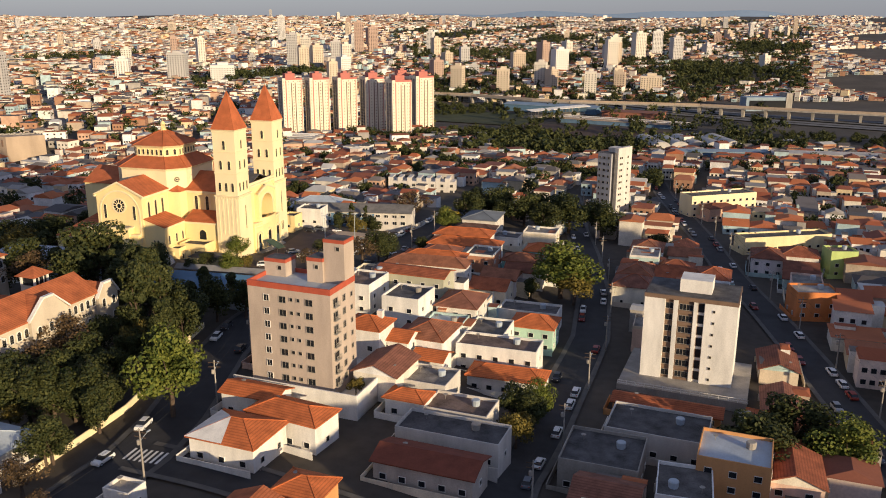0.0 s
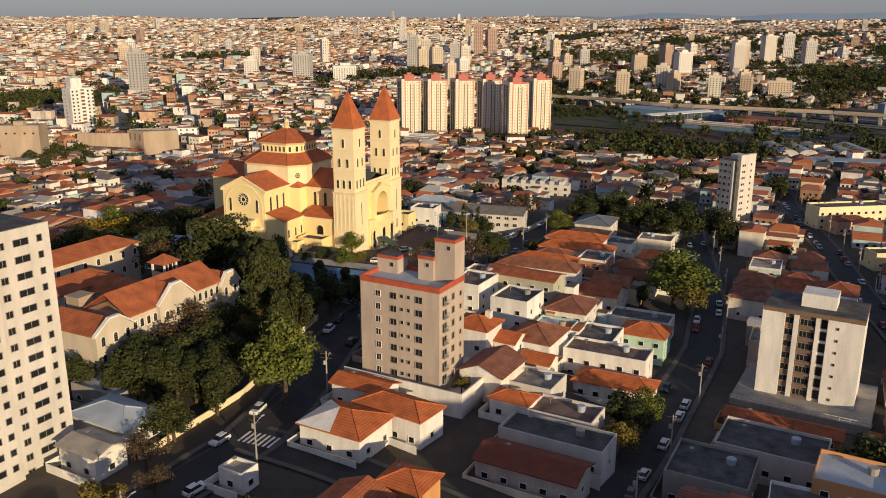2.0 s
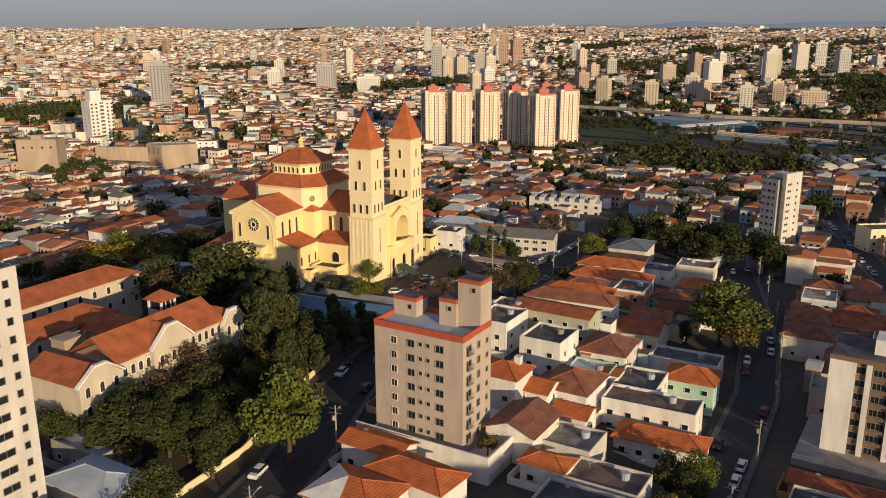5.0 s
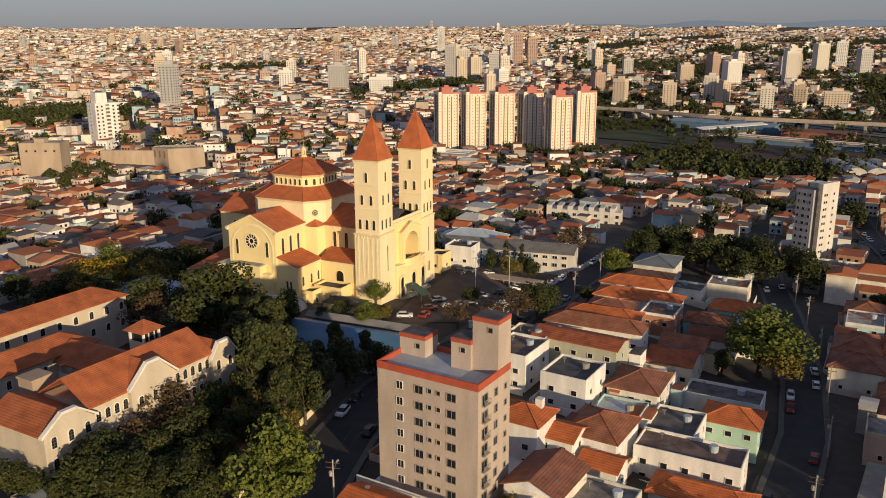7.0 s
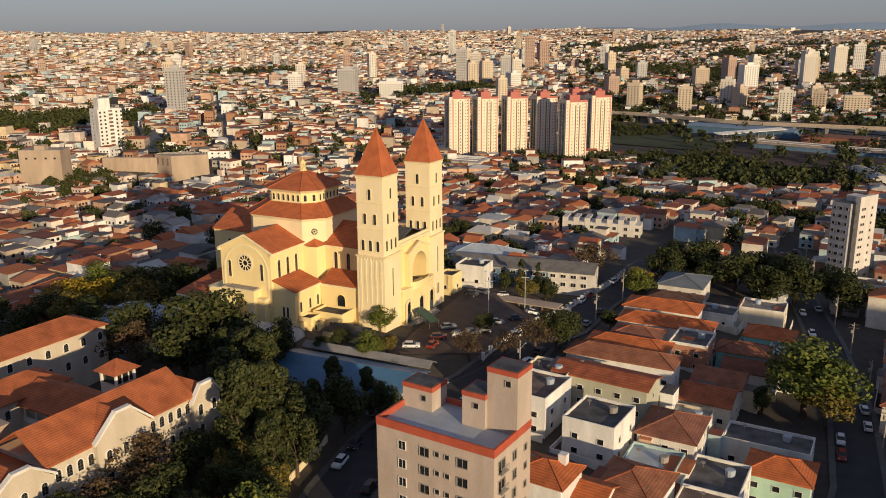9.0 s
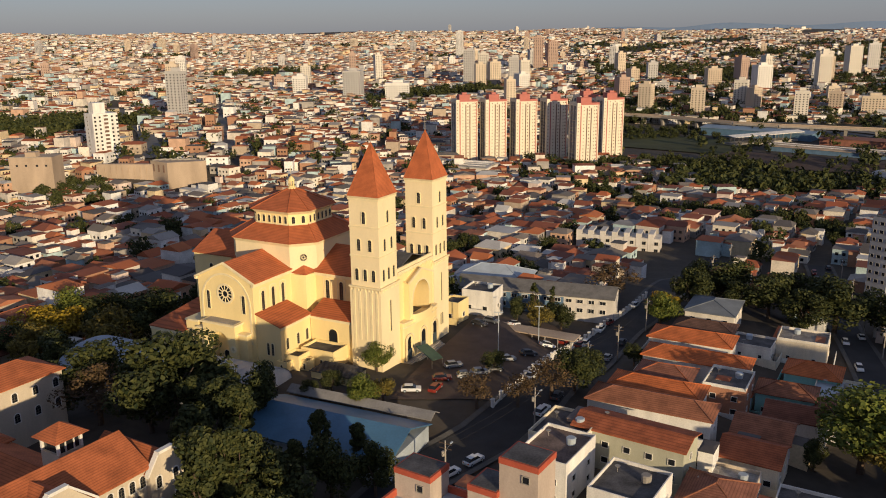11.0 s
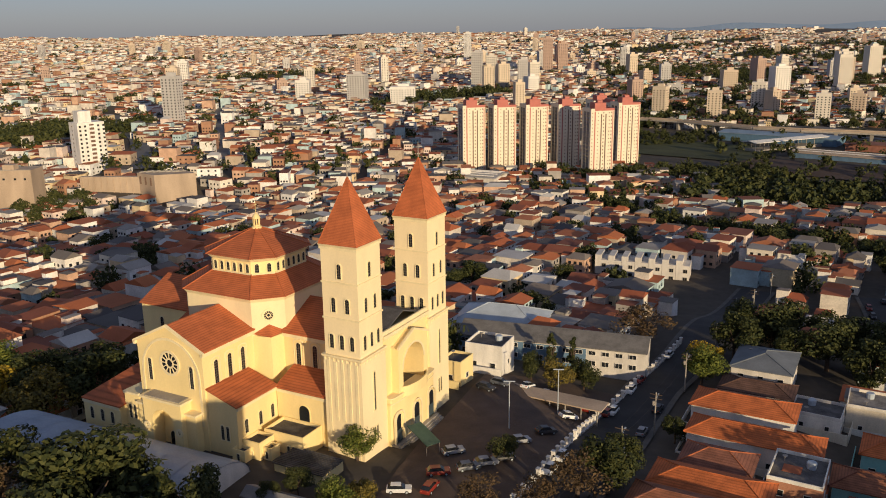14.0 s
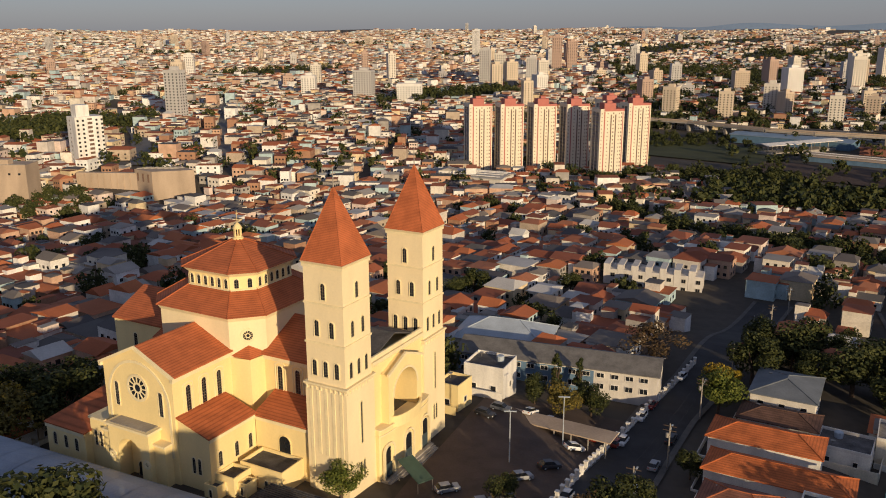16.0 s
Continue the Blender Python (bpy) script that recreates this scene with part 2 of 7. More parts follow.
    def mesh(self, name, m):
        me = bpy.data.meshes.new(name)
        me.from_pydata(self.v, [], self.f)
        if m is not None:
            me.materials.append(m)
        return me


def part(name, mb, m, parent, label="", at=None):
    """One mesh object under a thing or under a part."""
    ob = new(name, mb.mesh(name, m) if isinstance(mb, MB) else mb)
    ob.parent = parent
    if at is not None:
        ob.matrix_basis = at
    if label:
        tagged(ob, label)
    return ob


def thing(name, m, label, category, group="", kind=""):
    ob = new(name)
    ob.matrix_basis = m
    return tagged(ob, label, category, group, kind)


def solo(name, mb, m, label, category="", kind="", at=None, group=""):
    ob = new(name, mb.mesh(name, m))
    if at is not None:
        ob.matrix_basis = at
    return tagged(ob, label, category, group, kind)


# ---- terrain ----
CTRL = np.array([
    (-33, 138, -5), (-24, 184, -4.5), (-46, 247, -0.5), (-5, 243, -1.5), (-8, 280, -2.5), (24, 290, -9.3), (0, 222, -4.5), (10, 150, -6), (-75, 180, -4),
    (41, 149, -12), (66, 200, -12.5), (85, 260, -13), (118, 181, -14), (140, 278, -16), (117, 353, -17.3), (45, 330, -11), (55, 424, -19),
    (-165, 397, -15), (-200, 500, -26), (-230, 590, -36), (-240, 675, -20), (-355, 964, -20), (0, 600, -31), (60, 760, -40), (300, 700, -41), (150, 1050, -43),
    (600, 1000, -44), (-100, 1500, -24), (-70, 60, -5), (60, 60, -10), (-120, 300, -8), (-700, 1200, -6), (600, 1700, -22), (250, 450, -24)], float)


def relief(x, y):
    """Height of the land: hill by the church, a valley behind it, hills to the horizon."""
    x, y = np.asarray(x, float), np.asarray(y, float)
    num, den = np.zeros_like(x), np.zeros_like(x)
    for cx, cy, cz in CTRL:
        s = 0.10 * math.hypot(cx, cy) + 8
        wgt = 1 / (((x - cx) ** 2 + (y - cy) ** 2) / s ** 2 + 0.15) ** 2
        num, den = num + wgt * cz, den + wgt
    near = num / den
    far = -24 + 80 * np.clip((y - 1500) / 3100, 0, 1.2) + 10 * np.sin(x / 420 + 1) * np.sin(y / 520) + 5 * np.sin(x / 170 + y / 260)
    k = np.clip((y - 1200) / 800, 0, 1)
    k = k * k * (3 - 2 * k)
    return near * (1 - k) + far * k


GX = np.unique(np.concatenate([np.arange(-360, 361, 8), np.linspace(-3600, -360, 46), np.linspace(360, 3600, 46)]))
GY = np.unique(np.concatenate([np.arange(-160, 700, 8), np.linspace(700, 4900, 70)]))
GZ = relief(*np.meshgrid(GX, GY))


def gz(x, y):
    """Height of the ground sheet."""
    i = int(np.clip(np.searchsorted(GX, x) - 1, 0, len(GX) - 2))
    j = int(np.clip(np.searchsorted(GY, y) - 1, 0, len(GY) - 2))
    u = min(max((x - GX[i]) / (GX[i + 1] - GX[i]), 0), 1)
    v = min(max((y - GY[j]) / (GY[j + 1] - GY[j]), 0), 1)
    return float((GZ[j, i] * (1 - u) + GZ[j, i + 1] * u) * (1 - v) + (GZ[j + 1, i] * (1 - u) + GZ[j + 1, i + 1] * u) * v)


nx, ny = len(GX), len(GY)
gm = MB()
gm.v = [(float(GX[i]), float(GY[j]), float(GZ[j, i])) for j in range(ny) for i in range(nx)]
gm.f = [(j * nx + i, j * nx + i + 1, (j + 1) * nx + i + 1, (j + 1) * nx + i) for j in range(ny - 1) for i in range(nx - 1)]
solo("ground", gm, M_GROUND, "dusty brown ground rolling away to the horizon", "ground", "structure")

# ---- streets ----
STREETS = [
    ([(-75, 70), (-58, 100), (-42.5, 124), (-35, 138), (-31, 152), (-28.5, 166), (-26, 182), (-22, 198), (-15, 213), (-4, 226), (5.5, 241), (14, 262), (22.5, 283), (31.5, 303), (44, 327), (60, 362), (85, 410)], 10.5),
    ([(8, 80), (20, 106), (31, 131), (41, 149), (54, 174), (67, 200), (79, 234), (90, 278), (102, 330), (120, 400)], 8.0),
    ([(92, 80), (100, 110), (109, 144), (118, 181), (128, 228), (140, 278), (148, 310), (165, 380), (190, 460)], 8.0),
    ([(-35, 138), (-20, 130), (-6, 122), (10, 112), (22, 106)], 8.0),
]


def resample(pts, step):
    out = []
    for (x0, y0), (x1, y1) in zip(pts, pts[1:]):
        n = max(1, int(math.hypot(x1 - x0, y1 - y0) / step))
        out += [(x0 + (x1 - x0) * k / n, y0 + (y1 - y0) * k / n) for k in range(n)]
    return out + [pts[-1]]


def ribbon(pts, lo, hi, lift, cut=1.0):
    """A strip along a line between two sideways offsets, laid on the ground."""
    mb, q = MB(), resample(pts, 2.5)
    for i, (x, y) in enumerate(q):
        a, b = q[max(i - 1, 0)], q[min(i + 1, len(q) - 1)]
        d = Vector((b[0] - a[0], b[1] - a[1])).normalized()
        s = (d.y, -d.x)
        for o in np.linspace(lo, hi, 4):
            px_, py_ = x + s[0] * o, y + s[1] * o
            mb.v.append((px_, py_, gz(px_, py_) + lift))
    for i in range(len(q) - 1):
        for k in range(3):
            mb.f.append((i * 4 + k, i * 4 + k + 1, i * 4 + 5 + k, i * 4 + 4 + k))
    return mb


ROADPTS = []
for si, (pts, width) in enumerate(STREETS):
    solo("road", ribbon(pts, -width / 2, width / 2, 0.30 + 0.01 * si), M_ASPHALT, "dark grey asphalt street in evening shade", "road", "structure")
    for sgn in (-1, 1):
        lo, hi = sorted((sgn * width / 2, sgn * (width / 2 + 1.2)))
        solo("pavement", ribbon(pts, lo, hi, 0.42), M_PAVE, "worn concrete pavement beside the street", "pavement", "structure")
    ROADPTS += [(x, y, width / 2 + 1.5) for x, y in resample(pts, 3)]
ROADARR = np.array(ROADPTS)


def road_gap(x, y):
    """Distance from the nearest kerb line."""
    return float(np.min(np.hypot(ROADARR[:, 0] - x, ROADARR[:, 1] - y) - ROADARR[:, 2]))

# ---- arched and square openings, made once per size ----
MESHES = {}
M_BARS = mat("dull_lead_bars", (0.13, 0.12, 0.10), 0.7, 0.2, 1, 4, 0.1)


def arch_poly(w, h, n=8):
    """Outline of a round-headed opening, from its sill: width along x, height along z."""
    r = w / 2
    return [(-r, 0), (r, 0)] + [(r * math.cos(math.pi * k / n), h - r + r * math.sin(math.pi * k / n)) for k in range(n + 1)]


def slab(mb, poly, y0, y1):
    """A polygon in x and z given thickness along y (towards -y is out)."""
    n, k = len(poly), len(mb.v)
    mb.v += [(x, y0, z) for x, z in poly] + [(x, y1, z) for x, z in poly]
    for i in range(n):
        j = (i + 1) % n
        mb.f.append((k + i, k + j, k + n + j, k + n + i))
    mb.f += [tuple(range(k, k + n)), tuple(range(k + 2 * n - 1, k + n - 1, -1))]
    return mb


def ring(mb, inner, outer, y0, y1):
    n, k = len(inner), len(mb.v)
    for poly, y in ((inner, y0), (outer, y0), (inner, y1), (outer, y1)):
        mb.v += [(x, y, z) for x, z in poly]
    for i in range(n):
        j = (i + 1) % n
        mb.f += [(k + i, k + j, k + n + j, k + n + i), (k + i, k + 2 * n + i, k + 2 * n + j, k + j), (k + n + i, k + n + j, k + 3 * n + j, k + 3 * n + i)]
    return mb


def window_meshes(kind, w, h, trim, bars=True):
    key = (kind, round(w, 2), round(h, 2), trim.name, bars)
    if key in MESHES:
        return MESHES[key]
    if kind == "arch":
        poly, out = arch_poly(w, h), [(x * (w + 0.26) / w, z * (h + 0.14) / h) for x, z in arch_poly(w, h)]
        out = [(x, z - 0.12 if z < 0.01 else z) for x, z in out]
    elif kind == "round":
        n = 24
        poly = [(w / 2 * math.cos(2 * math.pi * k / n), w / 2 * math.sin(2 * math.pi * k / n)) for k in range(n)]
        out = [(x * (w + 0.9) / w, z * (w + 0.9) / w) for x, z in poly]
    else:
        poly = [(-w / 2, 0), (w / 2, 0), (w / 2, h), (-w / 2, h)]
        out = [(-w / 2 - 0.07, -0.07), (w / 2 + 0.07, -0.07), (w / 2 + 0.07, h + 0.07), (-w / 2 - 0.07, h + 0.07)]
    pane = slab(MB(), poly, -0.02, 0.10)
    fr = ring(MB(), poly, out, -0.14, 0.12)
    bar = MB()
    if bars and kind == "arch":
        for z in np.arange(0.45, h - 0.2, 0.5):
            bar.box(-w / 2, w / 2, -0.05, -0.02, z - 0.025, z + 0.025)
        bar.box(-0.025, 0.025, -0.05, -0.02, 0, h)
    elif kind == "round":
        for k in range(12):
            a = 2 * math.pi * k / 12
            bar.tube((0.25 * w * math.cos(a), -0.06, 0.25 * w * math.sin(a)), (w / 2 * math.cos(a), -0.06, w / 2 * math.sin(a)), 0.022 * w, 0.034 * w, 4)
        n = 12
        inn = [(0.17 * w * math.cos(2 * math.pi * k / n), 0.17 * w * math.sin(2 * math.pi * k / n)) for k in range(n)]
        ring(bar, inn, [(x * 1.5, z * 1.5) for x, z in inn], -0.1, 0.0)
    elif bars:
        bar.box(-0.03, 0.03, -0.05, -0.02, 0, h)
    MESHES[key] = (fr.mesh("window_frame", trim), pane.mesh("pane", M_GLASS), bar.mesh("glazing_bar", M_BARS if kind == "arch" else trim) if bar.f else None)
    return MESHES[key]


def window(parent, kind, w, h, x, y, z, turn, trim, bars=True, name="window"):
    """A window whose outside looks along -y before it is turned."""
    fr, pane, bar = window_meshes(kind, w, h, trim, bars)
    ob = part(name, fr, None, parent, at=pose(x, y, z, 0, 0, turn))
    part("pane", pane, None, ob)
    if bar:
        part("glazing_bar", bar, None, ob)
    return ob


# ---- the church ----
CH_O, CH_ROT = (-24.39, 267.27), -23.5
church = thing("church", pose(CH_O[0], CH_O[1], 0, 0, 0, CH_ROT), "pale yellow basilica with two bell towers and red tile roofs", "church")


def octagon(cx, cy, h, c):
    return [(cx - h, cy - c), (cx - c, cy - h), (cx + c, cy - h), (cx + h, cy - c), (cx + h, cy + c), (cx + c, cy + h), (cx - c, cy + h), (cx - h, cy + c)]


def square(cx, cy, h):
    return [(cx - h, cy - h), (cx + h, cy - h), (cx + h, cy + h), (cx - h, cy + h)]


for ty, brick in ((-12.0, 0), (12.0, 1)):
    tw = MB()
    tw.prism(square(0, ty, 3.9), -4.5, 17.0)
    tw.frustum(square(0, ty, 3.9), 17.0, square(0, ty, 4.1), 17.35)
    tw.prism(square(0, ty, 3.62), 17.35, 36.9)
    body = part("bell_tower", tw, M_CREAM2, church, "square cream bell tower with arched openings")
    tr = MB()
    for z, h in ((17.35, 4.15), (24.2, 3.78), (30.6, 3.78)):
        part("string_course", MB().prism(square(0, ty, h), z, z + 0.3), M_TRIM, body)
    part("top_cornice", MB().prism(square(0, ty, 3.8), 36.5, 36.9).frustum(square(0, ty, 3.75), 36.9, square(0, ty, 4.0), 37.35), M_TRIM, body)
    for a in range(4):
        R4 = Matrix.Rotation(math.pi / 2 * a, 3, "Z")
        for k in range(9):
            o = -3.6 + 0.9 * k
            for q in ([(o - 0.12, -4.05), (o + 0.12, -4.05), (o + 0.12, -3.9), (o - 0.12, -3.9)],):
                poly = [tuple((R4 @ Vector((x, y, 0))).xy + Vector((0, ty))) for x, y in q]
                tr.prism(poly, 16.6, 17.2)
        for o in (-2.9, -1.45, 0, 1.45, 2.9):
            poly = [tuple((R4 @ Vector((x, y, 0))).xy + Vector((0, ty))) for x, y in [(o - 0.28, -4.0), (o + 0.28, -4.0), (o + 0.28, -3.9), (o - 0.28, -3.9)]]
            if a in (0, 2):
                tr.prism(poly, 5.5 if abs(o) < 2 else -2, 16.6)
    tagged(part("corbel_table", tr, M_TRIM, body), kind="stuff")
    rf = MB().cone(square(0, ty, 3.85), 37.35, (0, ty, 48.4))
    roof = part("spire_roof", rf, M_CHROOF, body, "steep red pyramid spire")
    hips = MB()
    for sx, sy in ((-1, -1), (1, -1), (1, 1), (-1, 1)):
        hips.tube((sx * 3.85, ty + sy * 3.85, 37.4), (0, ty, 48.42), 0.09, 0.07, 5)
    if brick:
        for k in range(24):
            f = 1 - k / 26
            hips.box(-0.25 - 3.9 * f, 0.1 - 3.85 * f, ty - 1.2 * f - 0.4, ty - 1.2 * f + 0.4, 37.6 + 11 * (1 - f) - 0.04, 37.6 + 11 * (1 - f) + 0.10)
    part("ridge_tiles", hips, M_CHROOF, roof)
    cr = MB().tube((0, ty, 48.2), (0, ty, 51.4), 0.10, 0.06, 6)
    cr.box(-0.05, 0.05, ty - 0.7, ty + 0.7, 50.3, 50.45)
    part("cross", cr, M_CONC, body, "thin metal cross on the spire")
    for a in range(4):
        c, s = math.cos(math.pi / 2 * a), math.sin(math.pi / 2 * a)
        pt = lambda o, d: (-s * -d + c * o, ty + s * o - c * d)
        for z, offs in ((31.5, (0,)), (25.5, (-1.4, 1.4)), (18.9, (-2.1, 0, 2.1))):
            for o in offs:
                x, y = pt(o, 3.62)
                window(body, "arch", 0.85, 2.6, x, y, z, 90 * a, M_TRIM)
        if a in (1, 3):
            x, y = pt(0, 3.9)
            window(body, "arch", 0.55, 7.2, x, y, 7.0, 90 * a, M_TRIM)
            for o in (-0.45, 0.45):
                x, y = pt(o, 3.9)
                window(body, "arch", 0.6, 3.0, x, y, 0.9, 90 * a, M_TRIM)

# facade between the towers: gabled frontispiece with a deep arched niche over a loggia
RN, ZC = 3.8, 11.8
N = 16
arc = [(RN * math.cos(math.pi * k / N), ZC + RN * math.sin(math.pi * k / N)) for k in range(N + 1)]
fa = MB()
fa.box(-3.4, 3.4, -8.2, -5.3, -4, 19.0).box(-3.4, 3.4, 5.3, 8.2, -4, 19.0).box(-3.4, -0.6, -5.3, 5.3, -4, 19.0).box(-0.6, 3.4, -5.3, 5.3, 16.4, 19.0).box(-0.6, 3.4, -5.3, 5.3, -4, 7.4)
facade = part("facade", fa, M_CREAM, church, "yellow stucco front between the towers")
fz = MB()
top = lambda y: 18.2 - abs(y) * 0.38
X = 4.9
for (y0, z0), (y1, z1) in zip(arc, arc[1:]):
    fz.face([(X, y0, z0), (X, y0, top(y0)), (X, y1, top(y1)), (X, y1, z1)])
    fz.face([(X, y0, z0), (-0.6, y0, z0), (-0.6, y1, z1), (X, y1, z1)])
    fz.face([(X, y0, top(y0)), (3.3, y0, top(y0)), (3.3, y1, top(y1)), (X, y1, top(y1))])
for s in (-1, 1):
    fz.face([(X, s * RN, 7.4), (X, s * 5.4, 7.4), (X, s * 5.4, top(5.4)), (X, s * RN, top(RN))])
    fz.face([(X, s * RN, 7.4), (-0.6, s * RN, 7.4), (-0.6, s * RN, ZC), (X, s * RN, ZC)])
    fz.face([(X, s * 5.4, 7.4), (3.3, s * 5.4, 7.4), (3.3, s * 5.4, top(5.4)), (X, s * 5.4, top(5.4))])
    fz.face([(X, s * RN, top(RN)), (3.3, s * RN, top(RN)), (3.3, s * 5.4, top(5.4)), (X, s * 5.4, top(5.4))])
front = part("frontispiece", fz, M_CREAM, church, "gabled frontispiece with a deep round arch")
mo = MB()
for (y0, z0), (y1, z1) in zip(arc, arc[1:]):
    o0, o1 = (y0 * 1.1, ZC + (z0 - ZC) * 1.1), (y1 * 1.1, ZC + (z1 - ZC) * 1.1)
    mo.face([(X + 0.12, y0, z0), (X + 0.12, y1, z1), (X + 0.12, *o1), (X + 0.12, *o0)])
    mo.face([(X + 0.12, *o0), (X + 0.12, *o1), (X, *o1), (X, *o0)])
    mo.face([(X + 0.12, y0, z0), (X + 0.12, y1, z1), (X, y1, z1), (X, y0, z0)])
part("arch_moulding", mo, M_TRIM, front)
for s in (-1, 1):
    gm_ = MB()
    y0, y1 = 0.0, s * 5.7
    gm_.v = [(X - 0.1, y0, top(y0)), (X - 0.1, y1, top(y1)), (X - 0.1, y1, top(y1) + 0.45), (X - 0.1, y0, top(y0) + 0.45), (X + 0.35, y0, top(y0)), (X + 0.35, y1, top(y1)), (X + 0.35, y1, top(y1) + 0.45), (X + 0.35, y0, top(y0) + 0.45)]
    gm_.f = [(0, 1, 2, 3), (4, 5, 6, 7), (3, 2, 6, 7), (0, 1, 5, 4), (1, 2, 6, 5)]
    part("raking_cornice", gm_, M_TRIM, front)
part("parapet_cornice", MB().box(3.1, 3.85, -8.15, 8.15, 18.7, 19.25).box(3.1, 3.45, -8.15, 8.15, 19.25, 20.0), M_TRIM, facade)
tooth = MB()
for k in range(26):
    tooth.box(3.4, 3.62, -8 + k * 0.64, -7.75 + k * 0.64, 18.2, 18.7)
tagged(part("corbel_table", tooth, M_TRIM, facade), kind="stuff")
part("gable_roof", MB().gable(-3.4, 2.9, -7.6, 7.6, 19.0, 21.5, 0.2), M_DARKROOF, facade, "low dark roof behind the parapet")
bow = [(4.55 + 0.75 * math.cos(math.radians(t)), 8.1 * math.sin(math.radians(t))) for t in range(-90, 91, 15)]
porch = part("porch", MB().prism(bow + [(3.0, 8.1), (3.0, -8.1)], -4, 7.35), M_CREAM, church, "broad porch with three arched doorways")
bal = [(4.9 + 1.5 * math.cos(math.radians(t)), 4.6 * math.sin(math.radians(t))) for t in range(-90, 91, 15)]
pw = MB()
for x, y in bal:
    pw.v += [(x, y, 6.6), (x - 0.25, y * 0.95, 6.6), (x - 0.25, y * 0.95, 8.6), (x, y, 8.6)]
for i in range(len(bal) - 1):
    pw.f += [(4 * i + k, 4 * i + 4 + k, 4 * i + 4 + (k + 1) % 4, 4 * i + (k + 1) % 4) for k in range(4)]
pw.f += [(0, 1, 2, 3), tuple(4 * (len(bal) - 1) + k for k in (3, 2, 1, 0))]
part("balcony_parapet", pw, M_CREAM, porch, "curved balcony parapet")
part("balcony_floor", MB().prism([(x - 0.25, y * 0.94) for x, y in bal] + [(-0.5, 3.75), (-0.5, -3.75)], 7.36, 7.44), M_DARKROOF, porch)
part("porch_cornice", MB().prism([(x + 0.25, y) for x, y in bow] + [(3.0, 8.1), (3.0, -8.1)], 7.35, 7.5).prism([(x + 0.12, y) for x, y in bow] + [(3.0, 8.1), (3.0, -8.1)], 0.0 + 6.2, 6.4), M_TRIM, porch)
M_DOOR = mat("dark_wooden_door", (0.05, 0.07, 0.08), 0.6, 0.3, 1, 6, 0.3)
for yy in (-6.0, 0.0, 6.0):
    xx = 4.55 + 0.75 * math.cos(math.asin(yy / 8.1)) + 0.03
    dw = window(porch, "arch", 2.1, 5.4, xx, yy, -1.6, 90, M_TRIM, False, "doorway")
    part("door_leaf", MB().box(-0.95, 0.95, -0.08, -0.03, 0.0, 2.4), M_DOOR, dw)
    part("door_hood", ring(MB(), arch_poly(2.9, 5.9), [(x * 1.22, z * 1.05) for x, z in arch_poly(2.9, 5.9)], -0.3, 0.05), M_TRIM, dw)
window(facade, "round", 2.4, 2.4, -0.58, 0, 12.7, 90, M_TRIM)
for yy in (-2.4, 2.4):
    window(facade, "arch", 0.8, 4.4, -0.58, yy, 8.4, 90, M_TRIM)
st = MB()
for k in range(9):
    st.prism([(3.2, -8.0), (5.6 + 0.5 * (9 - k), -8.0), (5.6 + 0.5 * (9 - k), 7.5), (3.2, 7.5)], -1.6 - 0.32 * (9 - k), -1.6 - 0.30 * (8 - k))
solo("front_steps", st, M_CONC, "broad grey concrete steps before the church doors", "steps", at=church.matrix_basis.copy())

# nave, choir and transepts
CX, CY = -30.1, -0.6


def arm(name, a0, a1, hw, eave, ridge, along, base=-4.0):
    mb = MB()
    lo, hi = min(a0, a1), max(a0, a1)
    if along == "x":
        mb.box(lo, hi, CY - hw, CY + hw, base, eave)
        for a in (lo, hi):
            mb.face([(a, CY - hw, eave), (a, CY + hw, eave), (a, CY, ridge)])
        rf_ = MB().gable(lo - 0.15, hi + 0.15, CY - hw - 0.45, CY + hw + 0.45, eave - 0.1, ridge + 0.05, 0.28, "x")
    else:
        mb.box(CX - hw, CX + hw, lo, hi, base, eave)
        for a in (lo, hi):
            mb.face([(CX - hw, a, eave), (CX + hw, a, eave), (CX, a, ridge)])
        rf_ = MB().gable(CX - hw - 0.45, CX + hw + 0.45, lo - 0.15, hi + 0.15, eave - 0.1, ridge + 0.05, 0.28, "y")
    w_ = part(name, mb, M_CREAM, church)
    part("roof", rf_, M_CHROOF, w_, "orange red tile roof")
    return w_


nave = arm("nave", -3.4, CX + 12.0, 8.6, 17.2, 21.6, "x")
choir = arm("choir", CX - 12.0, CX - 25.5, 8.1, 17.6, 21.6, "x")
trans_s = arm("transept", CY - 12.0, CY - 25.6, 7.8, 18.1, 21.8, "y")
trans_n = arm("transept", CY + 12.0, CY + 25.6, 7.8, 18.1, 21.8, "y")
